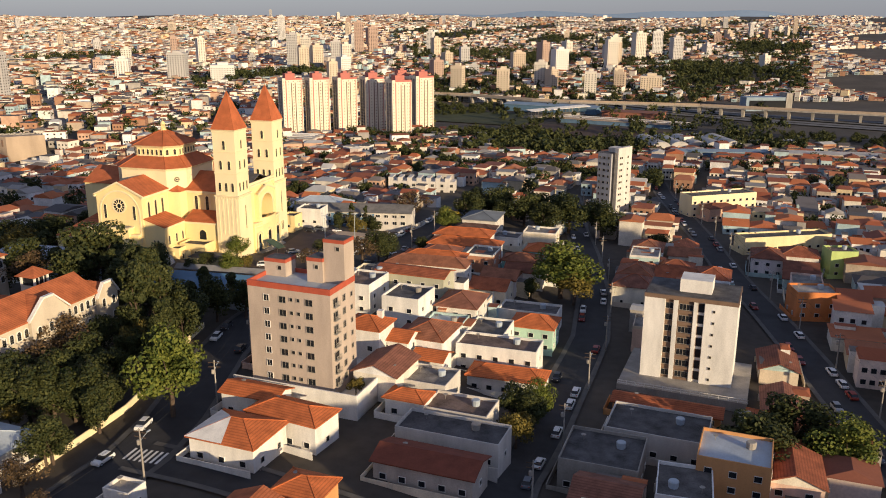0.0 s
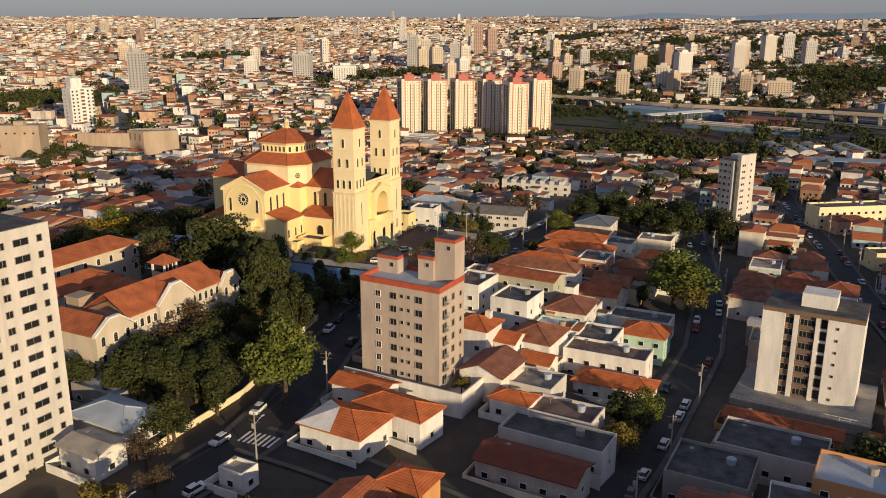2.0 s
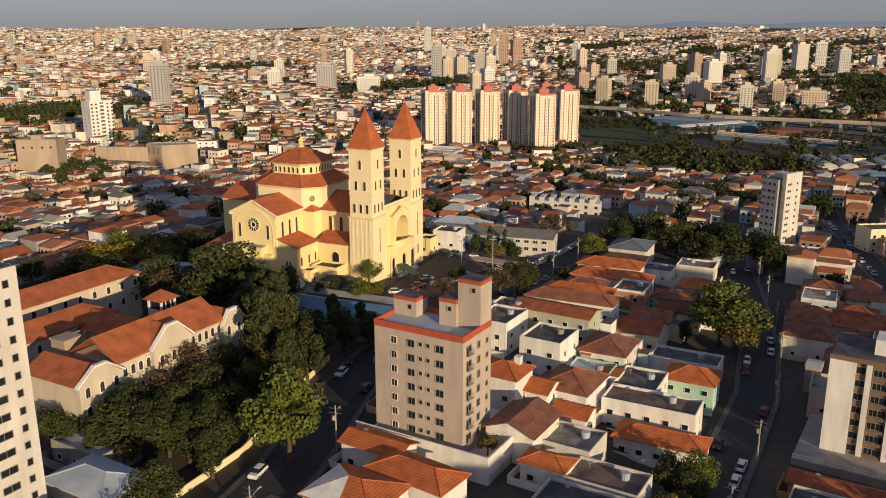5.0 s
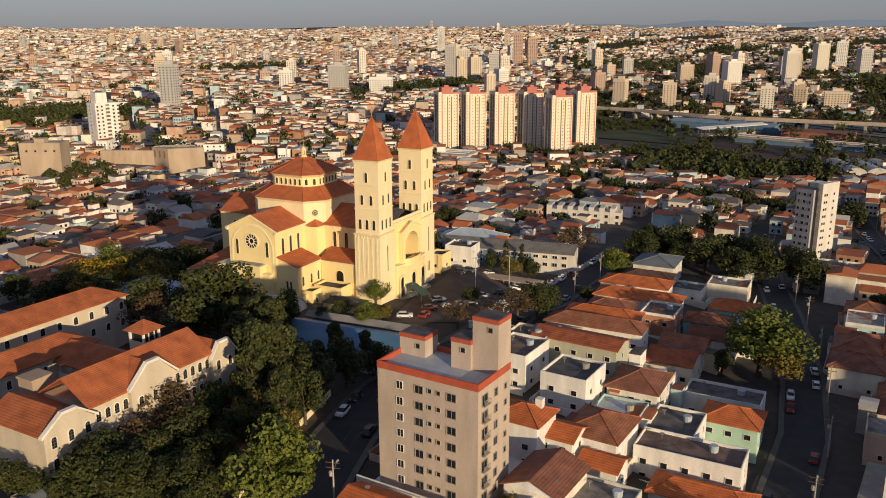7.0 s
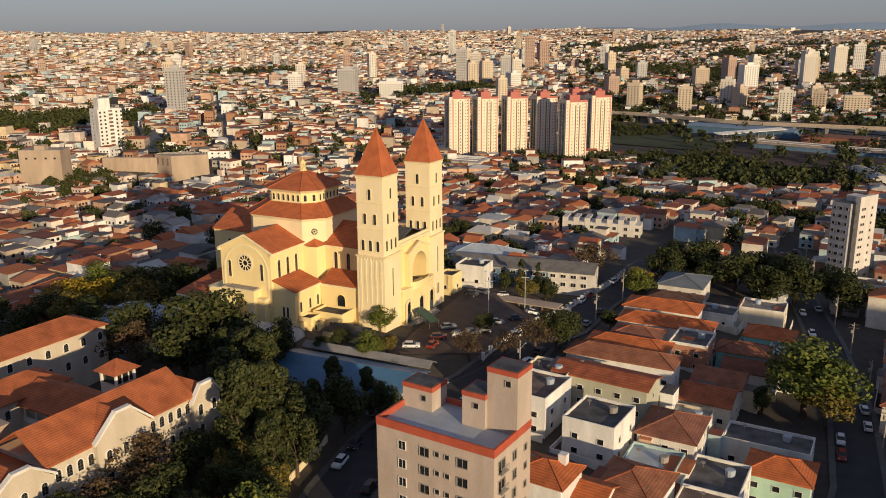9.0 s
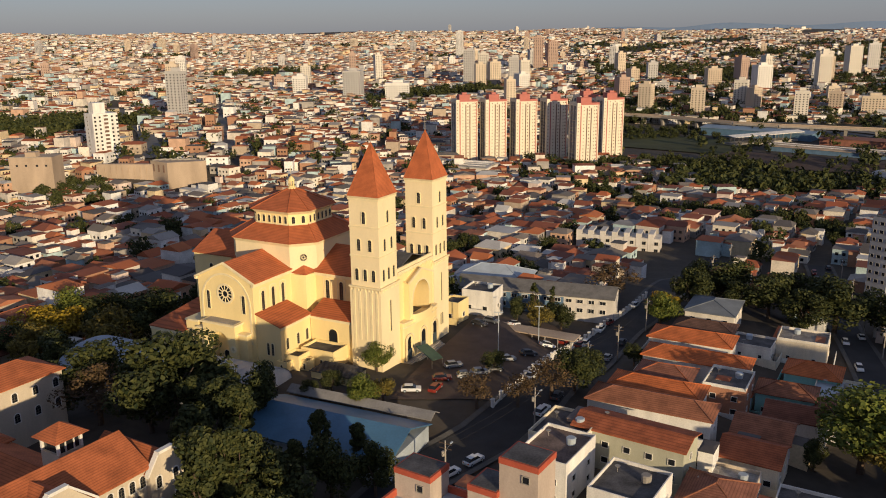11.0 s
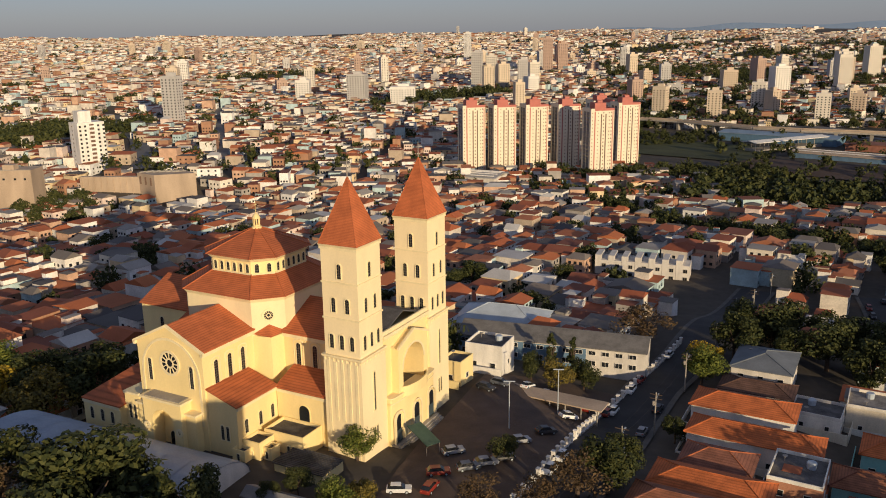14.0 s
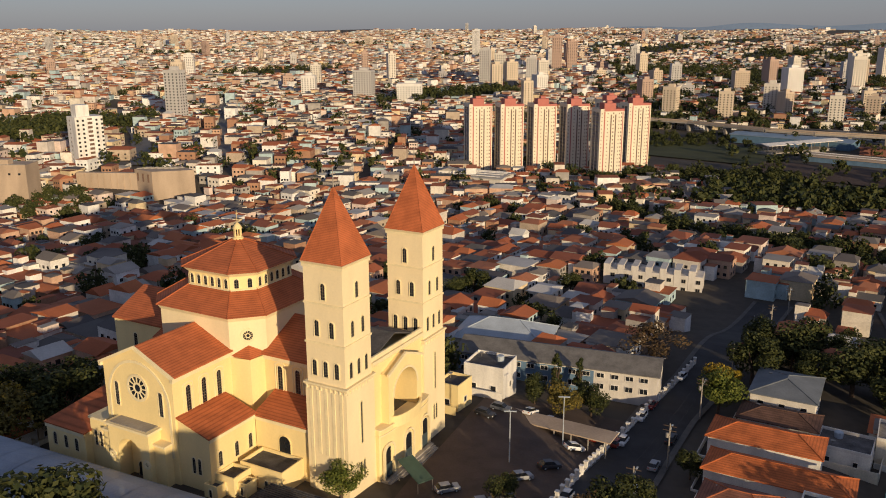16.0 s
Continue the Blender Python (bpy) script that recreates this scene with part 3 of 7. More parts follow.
# eave mouldings and gable trims
for ob, lo, hi, ax in ((trans_s, CY - 25.6, CY - 12, "y"), (trans_n, CY + 12, CY + 25.6, "y")):
    e = MB()
    for s in (-1, 1):
        x0, x1 = sorted((CX + s * 7.8, CX + s * 8.15))
        part("eave_cornice", MB().box(x0, x1, lo, hi, 17.3, 17.95), M_TRIM, ob)
    g = lo if ob is trans_s else hi
    out = -1 if ob is trans_s else 1
    for s in (-1, 1):
        y0, y1 = sorted((g + out * 0.02, g + out * 0.45))
        e = MB()
        e.frustum([(CX + s * 7.9, y0), (CX + s * 8.4, y0), (CX + s * 8.4, y1), (CX + s * 7.9, y1)], 17.4, [(CX + s * 7.9, y0), (CX + s * 8.4, y0), (CX + s * 8.4, y1), (CX + s * 7.9, y1)], 18.1)
        k = len(e.v)
        e.v += [(CX + s * 8.5, y0, 17.7), (CX, y0, 21.75), (CX, y0, 22.25), (CX + s * 8.5, y0, 18.2), (CX + s * 8.5, y1, 17.7), (CX, y1, 21.75), (CX, y1, 22.25), (CX + s * 8.5, y1, 18.2)]
        e.f += [(k, k + 1, k + 2, k + 3), (k + 4, k + 5, k + 6, k + 7), (k, k + 1, k + 5, k + 4), (k + 3, k + 2, k + 6, k + 7), (k, k + 3, k + 7, k + 4)]
        part("raking_cornice", e, M_TRIM, ob)
    # big blind arch on the gable
    e = MB()
    inn = [(CX + 6.6 * math.cos(math.pi * k / 16), 12.6 + 6.6 * math.sin(math.pi * k / 16)) for k in range(17)]
    for (x0, z0), (x1, z1) in zip(inn, inn[1:]):
        X0, Z0, X1, Z1 = CX + (x0 - CX) * 1.07, 12.6 + (z0 - 12.6) * 1.07, CX + (x1 - CX) * 1.07, 12.6 + (z1 - 12.6) * 1.07
        e.face([(x0, g + out * 0.14, z0), (x1, g + out * 0.14, z1), (X1, g + out * 0.14, Z1), (X0, g + out * 0.14, Z0)])
        e.face([(x0, g, z0), (x1, g, z1), (x1, g + out * 0.14, z1), (x0, g + out * 0.14, z0)])
        e.face([(X0, g, Z0), (X1, g, Z1), (X1, g + out * 0.14, Z1), (X0, g + out * 0.14, Z0)])
    for s in (-1, 1):
        x0, x1 = sorted((CX + s * 6.6, CX + s * 7.06))
        y0, y1 = sorted((g, g + out * 0.14))
        part("arch_pilaster", MB().box(x0, x1, y0, y1, 4, 12.6), M_TRIM, ob)
    part("arch_moulding", e, M_TRIM, ob)
    turn = 0 if ob is trans_s else 180
    window(ob, "round", 3.9, 3.9, CX, g + out * 0.05, 14.9, turn, M_TRIM)
    for o in (-5.0, 5.0):
        window(ob, "arch", 0.9, 4.2, CX + o, g, 10.9, turn, M_TRIM)
    for s, tt in ((1, 90), (-1, -90)):
        for q in (15.4, 18.9, 22.4):
            window(ob, "arch", 1.05, 4.6, CX + s * 7.8, CY + out * q, 11.2, tt, M_TRIM)
            arcs = ring(MB(), [(x * 1.9, z) for x, z in arch_poly(1.05, 5.4)], [(x * 2.2, z * 1.04) for x, z in arch_poly(1.05, 5.4)], -0.1, 0.02)
            part("blind_arch", arcs, M_TRIM, ob, at=pose(CX + s * 7.8, CY + out * q, 10.9, 0, 0, tt))
for s, tt in ((-1, 0), (1, 180)):
    e = MB()
    y0, y1 = sorted((CY + s * 8.6, CY + s * 8.95))
    e.box(-18, -3.4, y0, y1, 16.4, 17.05)
    part("cornice", e, M_TRIM, nave)
    for q in (-7.0, -10.8, -14.6):
        window(nave, "arch", 1.05, 4.6, q, CY + s * 8.6, 10.9, tt, M_TRIM)
        arcs = ring(MB(), [(x * 1.9, z) for x, z in arch_poly(1.05, 5.4)], [(x * 2.2, z * 1.04) for x, z in arch_poly(1.05, 5.4)], -0.1, 0.02)
        part("blind_arch", arcs, M_TRIM, nave, at=pose(q, CY + s * 8.6, 10.6, 0, 0, tt))
    window(choir, "arch", 1.0, 4.0, CX - 20, CY + s * 8.1, 11.2, tt, M_TRIM)

# crossing: wide lower drum, upper drum, tiled roofs and lantern
dr = MB().prism(octagon(CX, CY, 12.3, 7.9), -4, 24.0)
drum = part("crossing_drum", dr, M_CREAM2, church, "eight sided pale drum over the crossing")
dt = MB()
dt.frustum(octagon(CX, CY, 12.3, 7.9), 23.3, octagon(CX, CY, 12.8, 8.2), 24.1)
part("cornice", dt, M_TRIM, drum)
part("skirt_roof", MB().frustum(octagon(CX, CY, 12.95, 8.35), 24.1, octagon(CX, CY, 7.9, 4.7), 27.3), M_CHROOF, drum, "sloping red tile skirt roof")
hp = MB()
for p, q in zip(octagon(CX, CY, 12.95, 8.35), octagon(CX, CY, 7.9, 4.7)):
    hp.tube((*p, 24.15), (*q, 27.35), 0.12, 0.12, 5)
part("ridge_tiles", hp, M_CHROOF, drum)
ud = part("upper_drum", MB().prism(octagon(CX, CY, 8.0, 4.75), 26.6, 30.2), M_CREAM, church, "upper drum ringed by small arched windows")
ut = MB()
ut.frustum(octagon(CX, CY, 8.1, 4.85), 29.7, octagon(CX, CY, 8.9, 5.3), 30.5)
ut.prism(octagon(CX, CY, 8.15, 4.9), 27.1, 27.35)
part("cornice", ut, M_TRIM, ud)
part("dome_roof", MB().frustum(octagon(CX, CY, 9.1, 5.45), 30.5, octagon(CX, CY, 0.9, 0.5), 34.3), M_CHROOF, ud, "red tile tent roof")
hp = MB()
for p, q in zip(octagon(CX, CY, 9.1, 5.45), octagon(CX, CY, 0.9, 0.5)):
    hp.tube((*p, 30.55), (*q, 34.35), 0.12, 0.1, 5)
part("ridge_tiles", hp, M_CHROOF, ud)
oc, oc2 = octagon(CX, CY, 8.0, 4.75), octagon(CX, CY, 12.3, 7.9)
for k in range(8):
    (x0, y0), (x1, y1) = oc[k], oc[(k + 1) % 8]
    L_ = math.hypot(x1 - x0, y1 - y0)
    n = 6 if L_ > 6 else 2
    tt = math.degrees(math.atan2(y1 - y0, x1 - x0))
    for i in range(n):
        f = (i + 0.5) / n
        window(ud, "arch", 0.75, 1.7, x0 + (x1 - x0) * f, y0 + (y1 - y0) * f, 27.55, tt, M_TRIM)
    if k % 2 == 0:
        (x0, y0), (x1, y1) = oc2[k], oc2[(k + 1) % 8]
        tt = math.degrees(math.atan2(y1 - y0, x1 - x0))
        window(drum, "round", 1.7, 1.7, (x0 + x1) / 2, (y0 + y1) / 2, 20.6, tt, M_TRIM)
        d = Vector(((x0 + x1) / 2 - CX, (y0 + y1) / 2 - CY, 0)).normalized()
        sl = MB()
        a_, b_ = Vector((x0, y0, 17.2)), Vector((x1, y1, 17.2))
        mid = (a_ + b_) / 2
        sl.face([a_, b_, mid + Vector((0, 0, 1.6))])
        sl.face([a_, mid + d * 2.2 + Vector((0, 0, -0.3)), mid + Vector((0, 0, 1.6))])
        sl.face([b_, mid + d * 2.2 + Vector((0, 0, -0.3)), mid + Vector((0, 0, 1.6))])
        part("corner_roof", sl, M_CHROOF, drum)
        cb = MB().prism([(x0, y0), (mid.x + d.x * 2.1, mid.y + d.y * 2.1), (x1, y1)], -4, 16.9)
        part("corner_block", cb, M_CREAM, drum)
ln = MB().turned([(1.0, 34.2), (1.0, 34.6), (0.75, 34.7), (0.75, 34.9)], 12, CX, CY)
for k in range(8):
    a = math.pi / 4 * k
    ln.tube((CX + 0.6 * math.cos(a), CY + 0.6 * math.sin(a), 34.8), (CX + 0.6 * math.cos(a), CY + 0.6 * math.sin(a), 36.2), 0.11, 0.11, 6)
ln.turned([(0.85, 36.2), (0.85, 36.4), (0.72, 36.6), (0.55, 36.9), (0.3, 37.15), (0.08, 37.3)], 12, CX, CY)
ln.tube((CX, CY, 37.2), (CX, CY, 39.6), 0.05, 0.03, 5)
ln.box(CX - 0.03, CX + 0.03, CY - 0.35, CY + 0.35, 38.9, 39.0)
part("lantern", ln, M_CREAM, church, "small pillared lantern with a cross")


# low aisles with lean-to roofs
def leanto(name, x0, x1, y0, y1, z_hi, z_lo, down):
    """A low wing whose roof falls towards one side: +x, -x, +y or -y."""
    mb = MB().box(x0, x1, y0, y1, -4, z_lo)
    o = 0.5
    X0, X1, Y0, Y1 = x0 - 0.25, x1 + 0.25, y0 - 0.25, y1 + 0.25
    zz = {"+x": (z_hi, z_lo, z_lo, z_hi), "-x": (z_lo, z_hi, z_hi, z_lo), "+y": (z_hi, z_hi, z_lo, z_lo), "-y": (z_lo, z_lo, z_hi, z_hi)}[down]
    c = [(X0, Y0), (X1, Y0), (X1, Y1), (X0, Y1)]
    r = MB()
    r.v = [(x, y, z) for (x, y), z in zip(c, zz)] + [(x, y, z + 0.25) for (x, y), z in zip(c, zz)]
    r.f = [(0, 1, 2, 3), (7, 6, 5, 4)] + [(i, (i + 1) % 4, 4 + (i + 1) % 4, 4 + i) for i in range(4)]
    k = len(mb.v)
    mb.v += [(x, y, z_lo) for x, y in [(x0, y0), (x1, y0), (x1, y1), (x0, y1)]] + [(x, y, z - 0.02) for (x, y), z in zip([(x0, y0), (x1, y0), (x1, y1), (x0, y1)], zz)]
    mb.f += [(k + i, k + (i + 1) % 4, k + 4 + (i + 1) % 4, k + 4 + i) for i in range(4)]
    w_ = part(name, mb, M_CREAM, church)
    part("roof", r, M_CHROOF, w_, "orange red lean-to tile roof")
    e = MB()
    if down == "+x":
        e.box(x1, x1 + 0.3, y0, y1, z_lo - 0.6, z_lo - 0.05)
    elif down == "-y":
        e.box(x0, x1, y0 - 0.3, y0, z_lo - 0.6, z_lo - 0.05)
    if e.f:
        part("cornice", e, M_TRIM, w_)
    return w_


s1 = leanto("aisle", CX + 7.8, CX + 14.4, CY - 25.2, CY - 14.4, 11.2, 8.9, "+x")
s2 = leanto("choir_wing", -51.5, -41.6, -28.6, -8.6, 7.4, 4.9, "-y")
lk = part("link_block", MB().box(-41.6, -37.9, -27.2, -8.6, -4, 7.4), M_CREAM, church)
part("coping", MB().box(-41.8, -37.9, -27.4, -8.6, 7.4, 7.8), M_TRIM, lk)
s3 = leanto("aisle", -15.6, -3.9, CY - 14.4, CY - 8.6, 11.0, 8.6, "-y")
s4 = leanto("aisle", -15.6, -3.9, CY + 8.6, CY + 14.4, 11.0, 8.6, "+y")
s5 = leanto("aisle", CX + 7.8, CX + 14.4, CY + 12.2, CY + 25.2, 11.2, 8.9, "+x")
for yy in (-23.0, -19.2, -15.9):
    window(s1, "arch", 0.9, 2.6, CX + 14.4, CY + yy, 3.4, 90, M_TRIM)
for o in (-0.6, 0.6):
    window(s1, "arch", 0.7, 2.8, CX + 11.5 + o, CY - 25.2, 2.2, 0, M_TRIM)
    window(lk, "arch", 0.7, 2.8, -39.7 + o, -27.2, 2.6, 0, M_TRIM)
for yy in (-49.3, -46.5, -43.8):
    window(s2, "arch", 0.9, 2.4, yy, -28.6, 1.2, 0, M_TRIM)
window(s3, "arch", 2.4, 5.2, -9.5, CY - 14.4, 1.0, 0, M_CREAM, False, "blind_arch")
# side porch with its deep portal
pb = MB()
g = CY - 25.6
arcp = [(CX - 0.4 + 2.6 * math.cos(math.pi * k / 12), 4.2 + 2.6 * math.sin(math.pi * k / 12)) for k in range(13)]
for (x0, z0), (x1, z1) in zip(arcp, arcp[1:]):
    pb.face([(x0, g - 2.6, z0), (x1, g - 2.6, z1), (x1, g - 2.6, 8.3), (x0, g - 2.6, 8.3)])
    pb.face([(x0, g - 2.6, z0), (x1, g - 2.6, z1), (x1, g - 0.4, z1), (x0, g - 0.4, z0)])
for s in (-1, 1):
    x0, x1 = sorted((CX - 0.4 + s * 2.6, CX - 0.4 + s * 4.6))
    pb.box(x0, x1, g - 2.6, g, -4, 8.3)
    x0, x1 = sorted((CX - 0.4 + s * 4.6, CX - 0.4 + s * 7.0))
    pb.box(x0, x1, g - 1.6, g, -4, 6.4)
pb.box(CX - 5.0, CX + 4.2, g - 2.6, g, 8.3, 8.5)
sp = part("side_porch", pb, M_CREAM, church, "side porch with a deep arched portal")
pt_ = MB()
pt_.box(CX - 5.4, CX + 4.6, g - 3.0, g, 8.5, 8.9)
for s in (-1, 1):
    x0, x1 = sorted((CX - 0.4 + s * 4.6, CX - 0.4 + s * 7.3))
    pt_.box(x0, x1, g - 1.9, g, 6.4, 6.75)
    window(sp, "round", 0.7, 0.7, CX - 0.4 + s * 3.9, g - 2.62, 3.2, 0, M_TRIM)
part("cornice", pt_, M_TRIM, sp)
part("porch_roof", MB().box(CX - 4.6, CX + 3.8, g - 2.5, g, 8.9, 9.0), M_CONC, sp)
window(sp, "arch", 1.6, 4.2, CX - 0.4, g - 0.3, -2.5, 0, M_TRIM, False, "doorway")
# ---- the tan apartment block ----
GU = -28.97
gray = thing("apartment_building", pose(-0.7, 154.9, 0, 0, 0, GU), "tan eight-storey apartment block with a red band", "apartment building")
W_, D_ = 18.7, 10.5
gb = MB().box(-W_, 0, 0, D_, -5, 17.6)
gbody = part("wall", gb, M_TAN, gray)
for q in ((-W_ - 0.06, 0.06, -0.06, 0.25), (-W_ - 0.06, 0.06, D_ - 0.25, D_ + 0.06), (-W_ - 0.06, -W_ + 0.25, 0.25, D_ - 0.25), (-0.25, 0.06, 0.25, D_ - 0.25)):
    part("parapet_band", MB().box(*q, 17.6, 18.8), M_REDBAND, gray, "red painted parapet band")
part("roof", MB().box(-W_ + 0.25, -0.25, 0.25, D_ - 0.25, 17.6, 17.9), M_METALROOF, gray, "flat grey roof")
for nm, x0, x1, y0, y1, z1 in (("stair_tower", -W_, -W_ + 5.0, D_ - 4.0, D_, 21.6), ("lift_tower", -4.6, 0.0, D_ - 4.2, D_, 27.0), ("machine_room", -8.2, -4.6, D_ - 4.8, D_ - 0.6, 23.0)):
    tw_ = part(nm, MB().box(x0, x1, y0, y1, 17.8, z1 - 0.7), M_TAN, gray)
    part("cap_band", MB().box(x0 - 0.06, x1 + 0.06, y0 - 0.06, y1 + 0.06, z1 - 0.7, z1), M_REDBAND, tw_)
    part("cap_roof", MB().box(x0 + 0.2, x1 - 0.2, y0 + 0.2, y1 - 0.2, z1, z1 + 0.06), M_DARKROOF, tw_)
    window(tw_, "rect", 0.8, 0.8, x1 - 1.4, y0, z1 - 2.2, 0, M_CONC, False)
for s in range(8):
    z = 14.9 - 2.8 * s
    if z < -3:
        continue
    window(gray, "rect", 1.2, 1.3, -W_ + 4.3, 0, z, 0, M_WHITE)
    window(gray, "rect", 1.5, 1.3, -W_ + 8.0, 0, z, 0, M_CONC)
    for o in (10.0, 11.6):
        window(gray, "rect", 0.7, 0.7, -W_ + o, 0, z + 0.5, 0, M_CONC, False)
    window(gray, "rect", 1.6, 1.3, -W_ + 14.0, 0, z, 0, M_CONC)
    window(gray, "rect", 1.8, 1.6, 0, 2.0, z, 90, M_CONC)
    window(gray, "rect", 1.1, 1.3, 0, 5.6, z, 90, M_CONC)
    window(gray, "rect", 0.8, 0.9, 0, 8.8, z, 90, M_CONC, False)
    bs = part("balcony", MB().box(0.0, 0.7, 1.0, 3.0, z - 0.15, z), M_CONC, gray)
    bal = MB()
    for k in range(9):
        bal.box(0.64, 0.68, 1.0 + k * 0.245, 1.04 + k * 0.245, z, z + 0.9)
    bal.box(0.62, 0.7, 1.0, 3.0, z + 0.88, z + 0.94)
    tagged(part("railing", bal, M_CONC, bs), kind="stuff")

# ---- white apartment tower beside the start of the flight ----
e1 = math.degrees(math.atan2(0.88, 0.47))
wt = thing("apartment_building", pose(-66, 135, 0, 0, 0, e1), "tall white apartment tower with many small windows", "apartment building")
part("wall", MB().box(-11, 0, 0.0, 16, -9, 36.9), M_TOWERWHITE, wt)
part("taller_wall", MB().box(-26, -11, -1.2, 17, -9, 43.0), M_TOWERWHITE, wt)
part("roof", MB().box(-10.7, -0.3, 0.3, 15.7, 36.9, 37.0), M_DARKROOF, wt)
part("roof", MB().box(-25.7, -11.3, -0.9, 16.7, 43.0, 43.1), M_DARKROOF, wt)
for s in range(15):
    z = 34.0 - 2.85 * s
    for x, w in ((-2.0, 0.9), (-5.4, 2.7), (-9.0, 1.2)):
        window(wt, "rect", w, 1.1, x, 0, z, 0, M_CONC, w > 1)
    for x, w in ((-12.5, 1.0), (-15.5, 2.5), (-18.5, 1.0), (-21.8, 2.5)):
        window(wt, "rect", w, 1.1, x, -1.2, z + 2.85, 0, M_CONC, w > 1)

# ---- white slab block by the second street ----
rb = thing("apartment_building", pose(70, 172.2, 0, 0, 0, -30), "white slab block with brown window bands on a podium", "apartment building")
for q in ((0, 4.6, 0, 13), (6.4, 7.4, 0.3, 0.9), (10.8, 11.6, 0.3, 13), (11.6, 13.2, 0.8, 13), (13.2, 20.2, 0, 13)):
    part("wall", MB().box(*q, -12, 8.6), M_WHITE, rb)
brown = mat("brown_panel", (0.20, 0.13, 0.09), 0.8, 0.25, 0.5, 4, 0.2)
part("recessed_wall", MB().box(4.6, 10.8, 0.9, 12.9, -12, 8.5), brown, rb)
part("top_band", MB().box(-0.1, 20.3, -0.1, 13.1, 8.6, 9.5), brown, rb)
part("roof", MB().box(0.2, 20.0, 0.2, 12.8, 9.5, 9.6), M_DARKROOF, rb)
hx = part("water_tank_house", MB().box(7.2, 14.2, 3.5, 9.5, 9.6, 12.6), M_WHITE, rb, "white rooftop tank house")
for s in range(7):
    z = 6.2 - 2.7 * s
    for x, w in ((5.5, 1.6), (8.4, 1.4), (9.9, 1.4)):
        window(rb, "rect", w, 1.35, x, 0.9, z, 0, M_CONC)
    part("spandrel", MB().box(7.4, 10.8, 0.5, 0.9, z - 0.7, z - 0.1), brown, rb)
    window(rb, "rect", 1.2, 1.9, 12.4, 0.8, z, 0, brown, False)
    window(rb, "rect", 0.4, 0.5, 15.2, 0, z + 0.4, 0, M_CONC, False)
    for y in (3, 7, 10.5):
        window(rb, "rect", 1.2, 1.2, 0, y, z, -90, M_CONC)
pod = MB().box(-4, 24, -7, 16, -16, -10.6)
part("podium", pod, M_CONC, rb)
rl = MB()
for k in range(15):
    rl.box(-3.9 + k * 2, -3.8 + k * 2, -7, -6.9, -10.6, -9.6)
rl.box(-3.9, 24, -7, -6.92, -9.7, -9.6).box(-3.9, 24, -7, -6.92, -10.2, -10.15)
part("railing", rl, M_WHITE, rb)

# ---- narrow tower farther along ----
nt_ = thing("apartment_building", pose(117.5, 353, 0, 0, 0, -53), "slender apartment tower with shade-grey and white walls", "apartment building")
# shaded side coloured grey, lit side white
part("wall", MB().box(0, 6.9, 0, 13, -19, 12), M_TOWERSHADE, nt_)
part("wall", MB().box(6.9, 8.7, 2.6, 13.2, -19, 14.4), M_TOWERWHITE, nt_)
# dark colour stands for the shade in the slot between the faces
part("stair_bay", MB().box(6.9, 8.0, 1.0, 2.6, -19, 12.4), M_DARKROOF, nt_)
part("roof", MB().box(0.3, 6.6, 0.3, 12.7, 12, 12.15), M_DARKROOF, nt_)
part("tank_house", MB().box(2.2, 6.9, 4.5, 9.5, 12.15, 14.2), M_TOWERWHITE, nt_)
for s in range(11):
    z = 9.6 - 2.7 * s
    for x, w in ((1.1, 0.9), (3.3, 1.2), (5.6, 0.9)):
        window(nt_, "rect", w, 1.0, x, 0, z, 0, M_CONC, False)
    for y in (4.3, 5.6, 10.2):
        window(nt_, "rect", 0.75, 0.8, 8.7, y, z, 90, M_CONC, False)

# ---- the row of red-topped towers ----
M_PINK = mat("pink_red_panel", (0.45, 0.16, 0.13), 0.85, 0.12, 0.3, 3, 0.2)
M_IVORY = mat("ivory_render", (0.74, 0.66, 0.52), 0.85, 0.12, 0.3, 3, 0.2, streak=1)
# dark grey that deepens the shade on the towers' left sides
M_SIDESHADE = mat("grey_side_shade", (0.20, 0.19, 0.20), 0.85, 0.12, 0.3, 3, 0.2, streak=1)


# flat brown for small windows; its tone also stands for shade in open bays
M_BLIND = mat("brown_shaded_opening", (0.16, 0.10, 0.07), 0.6, 0.3, 1, 3, 0.0)


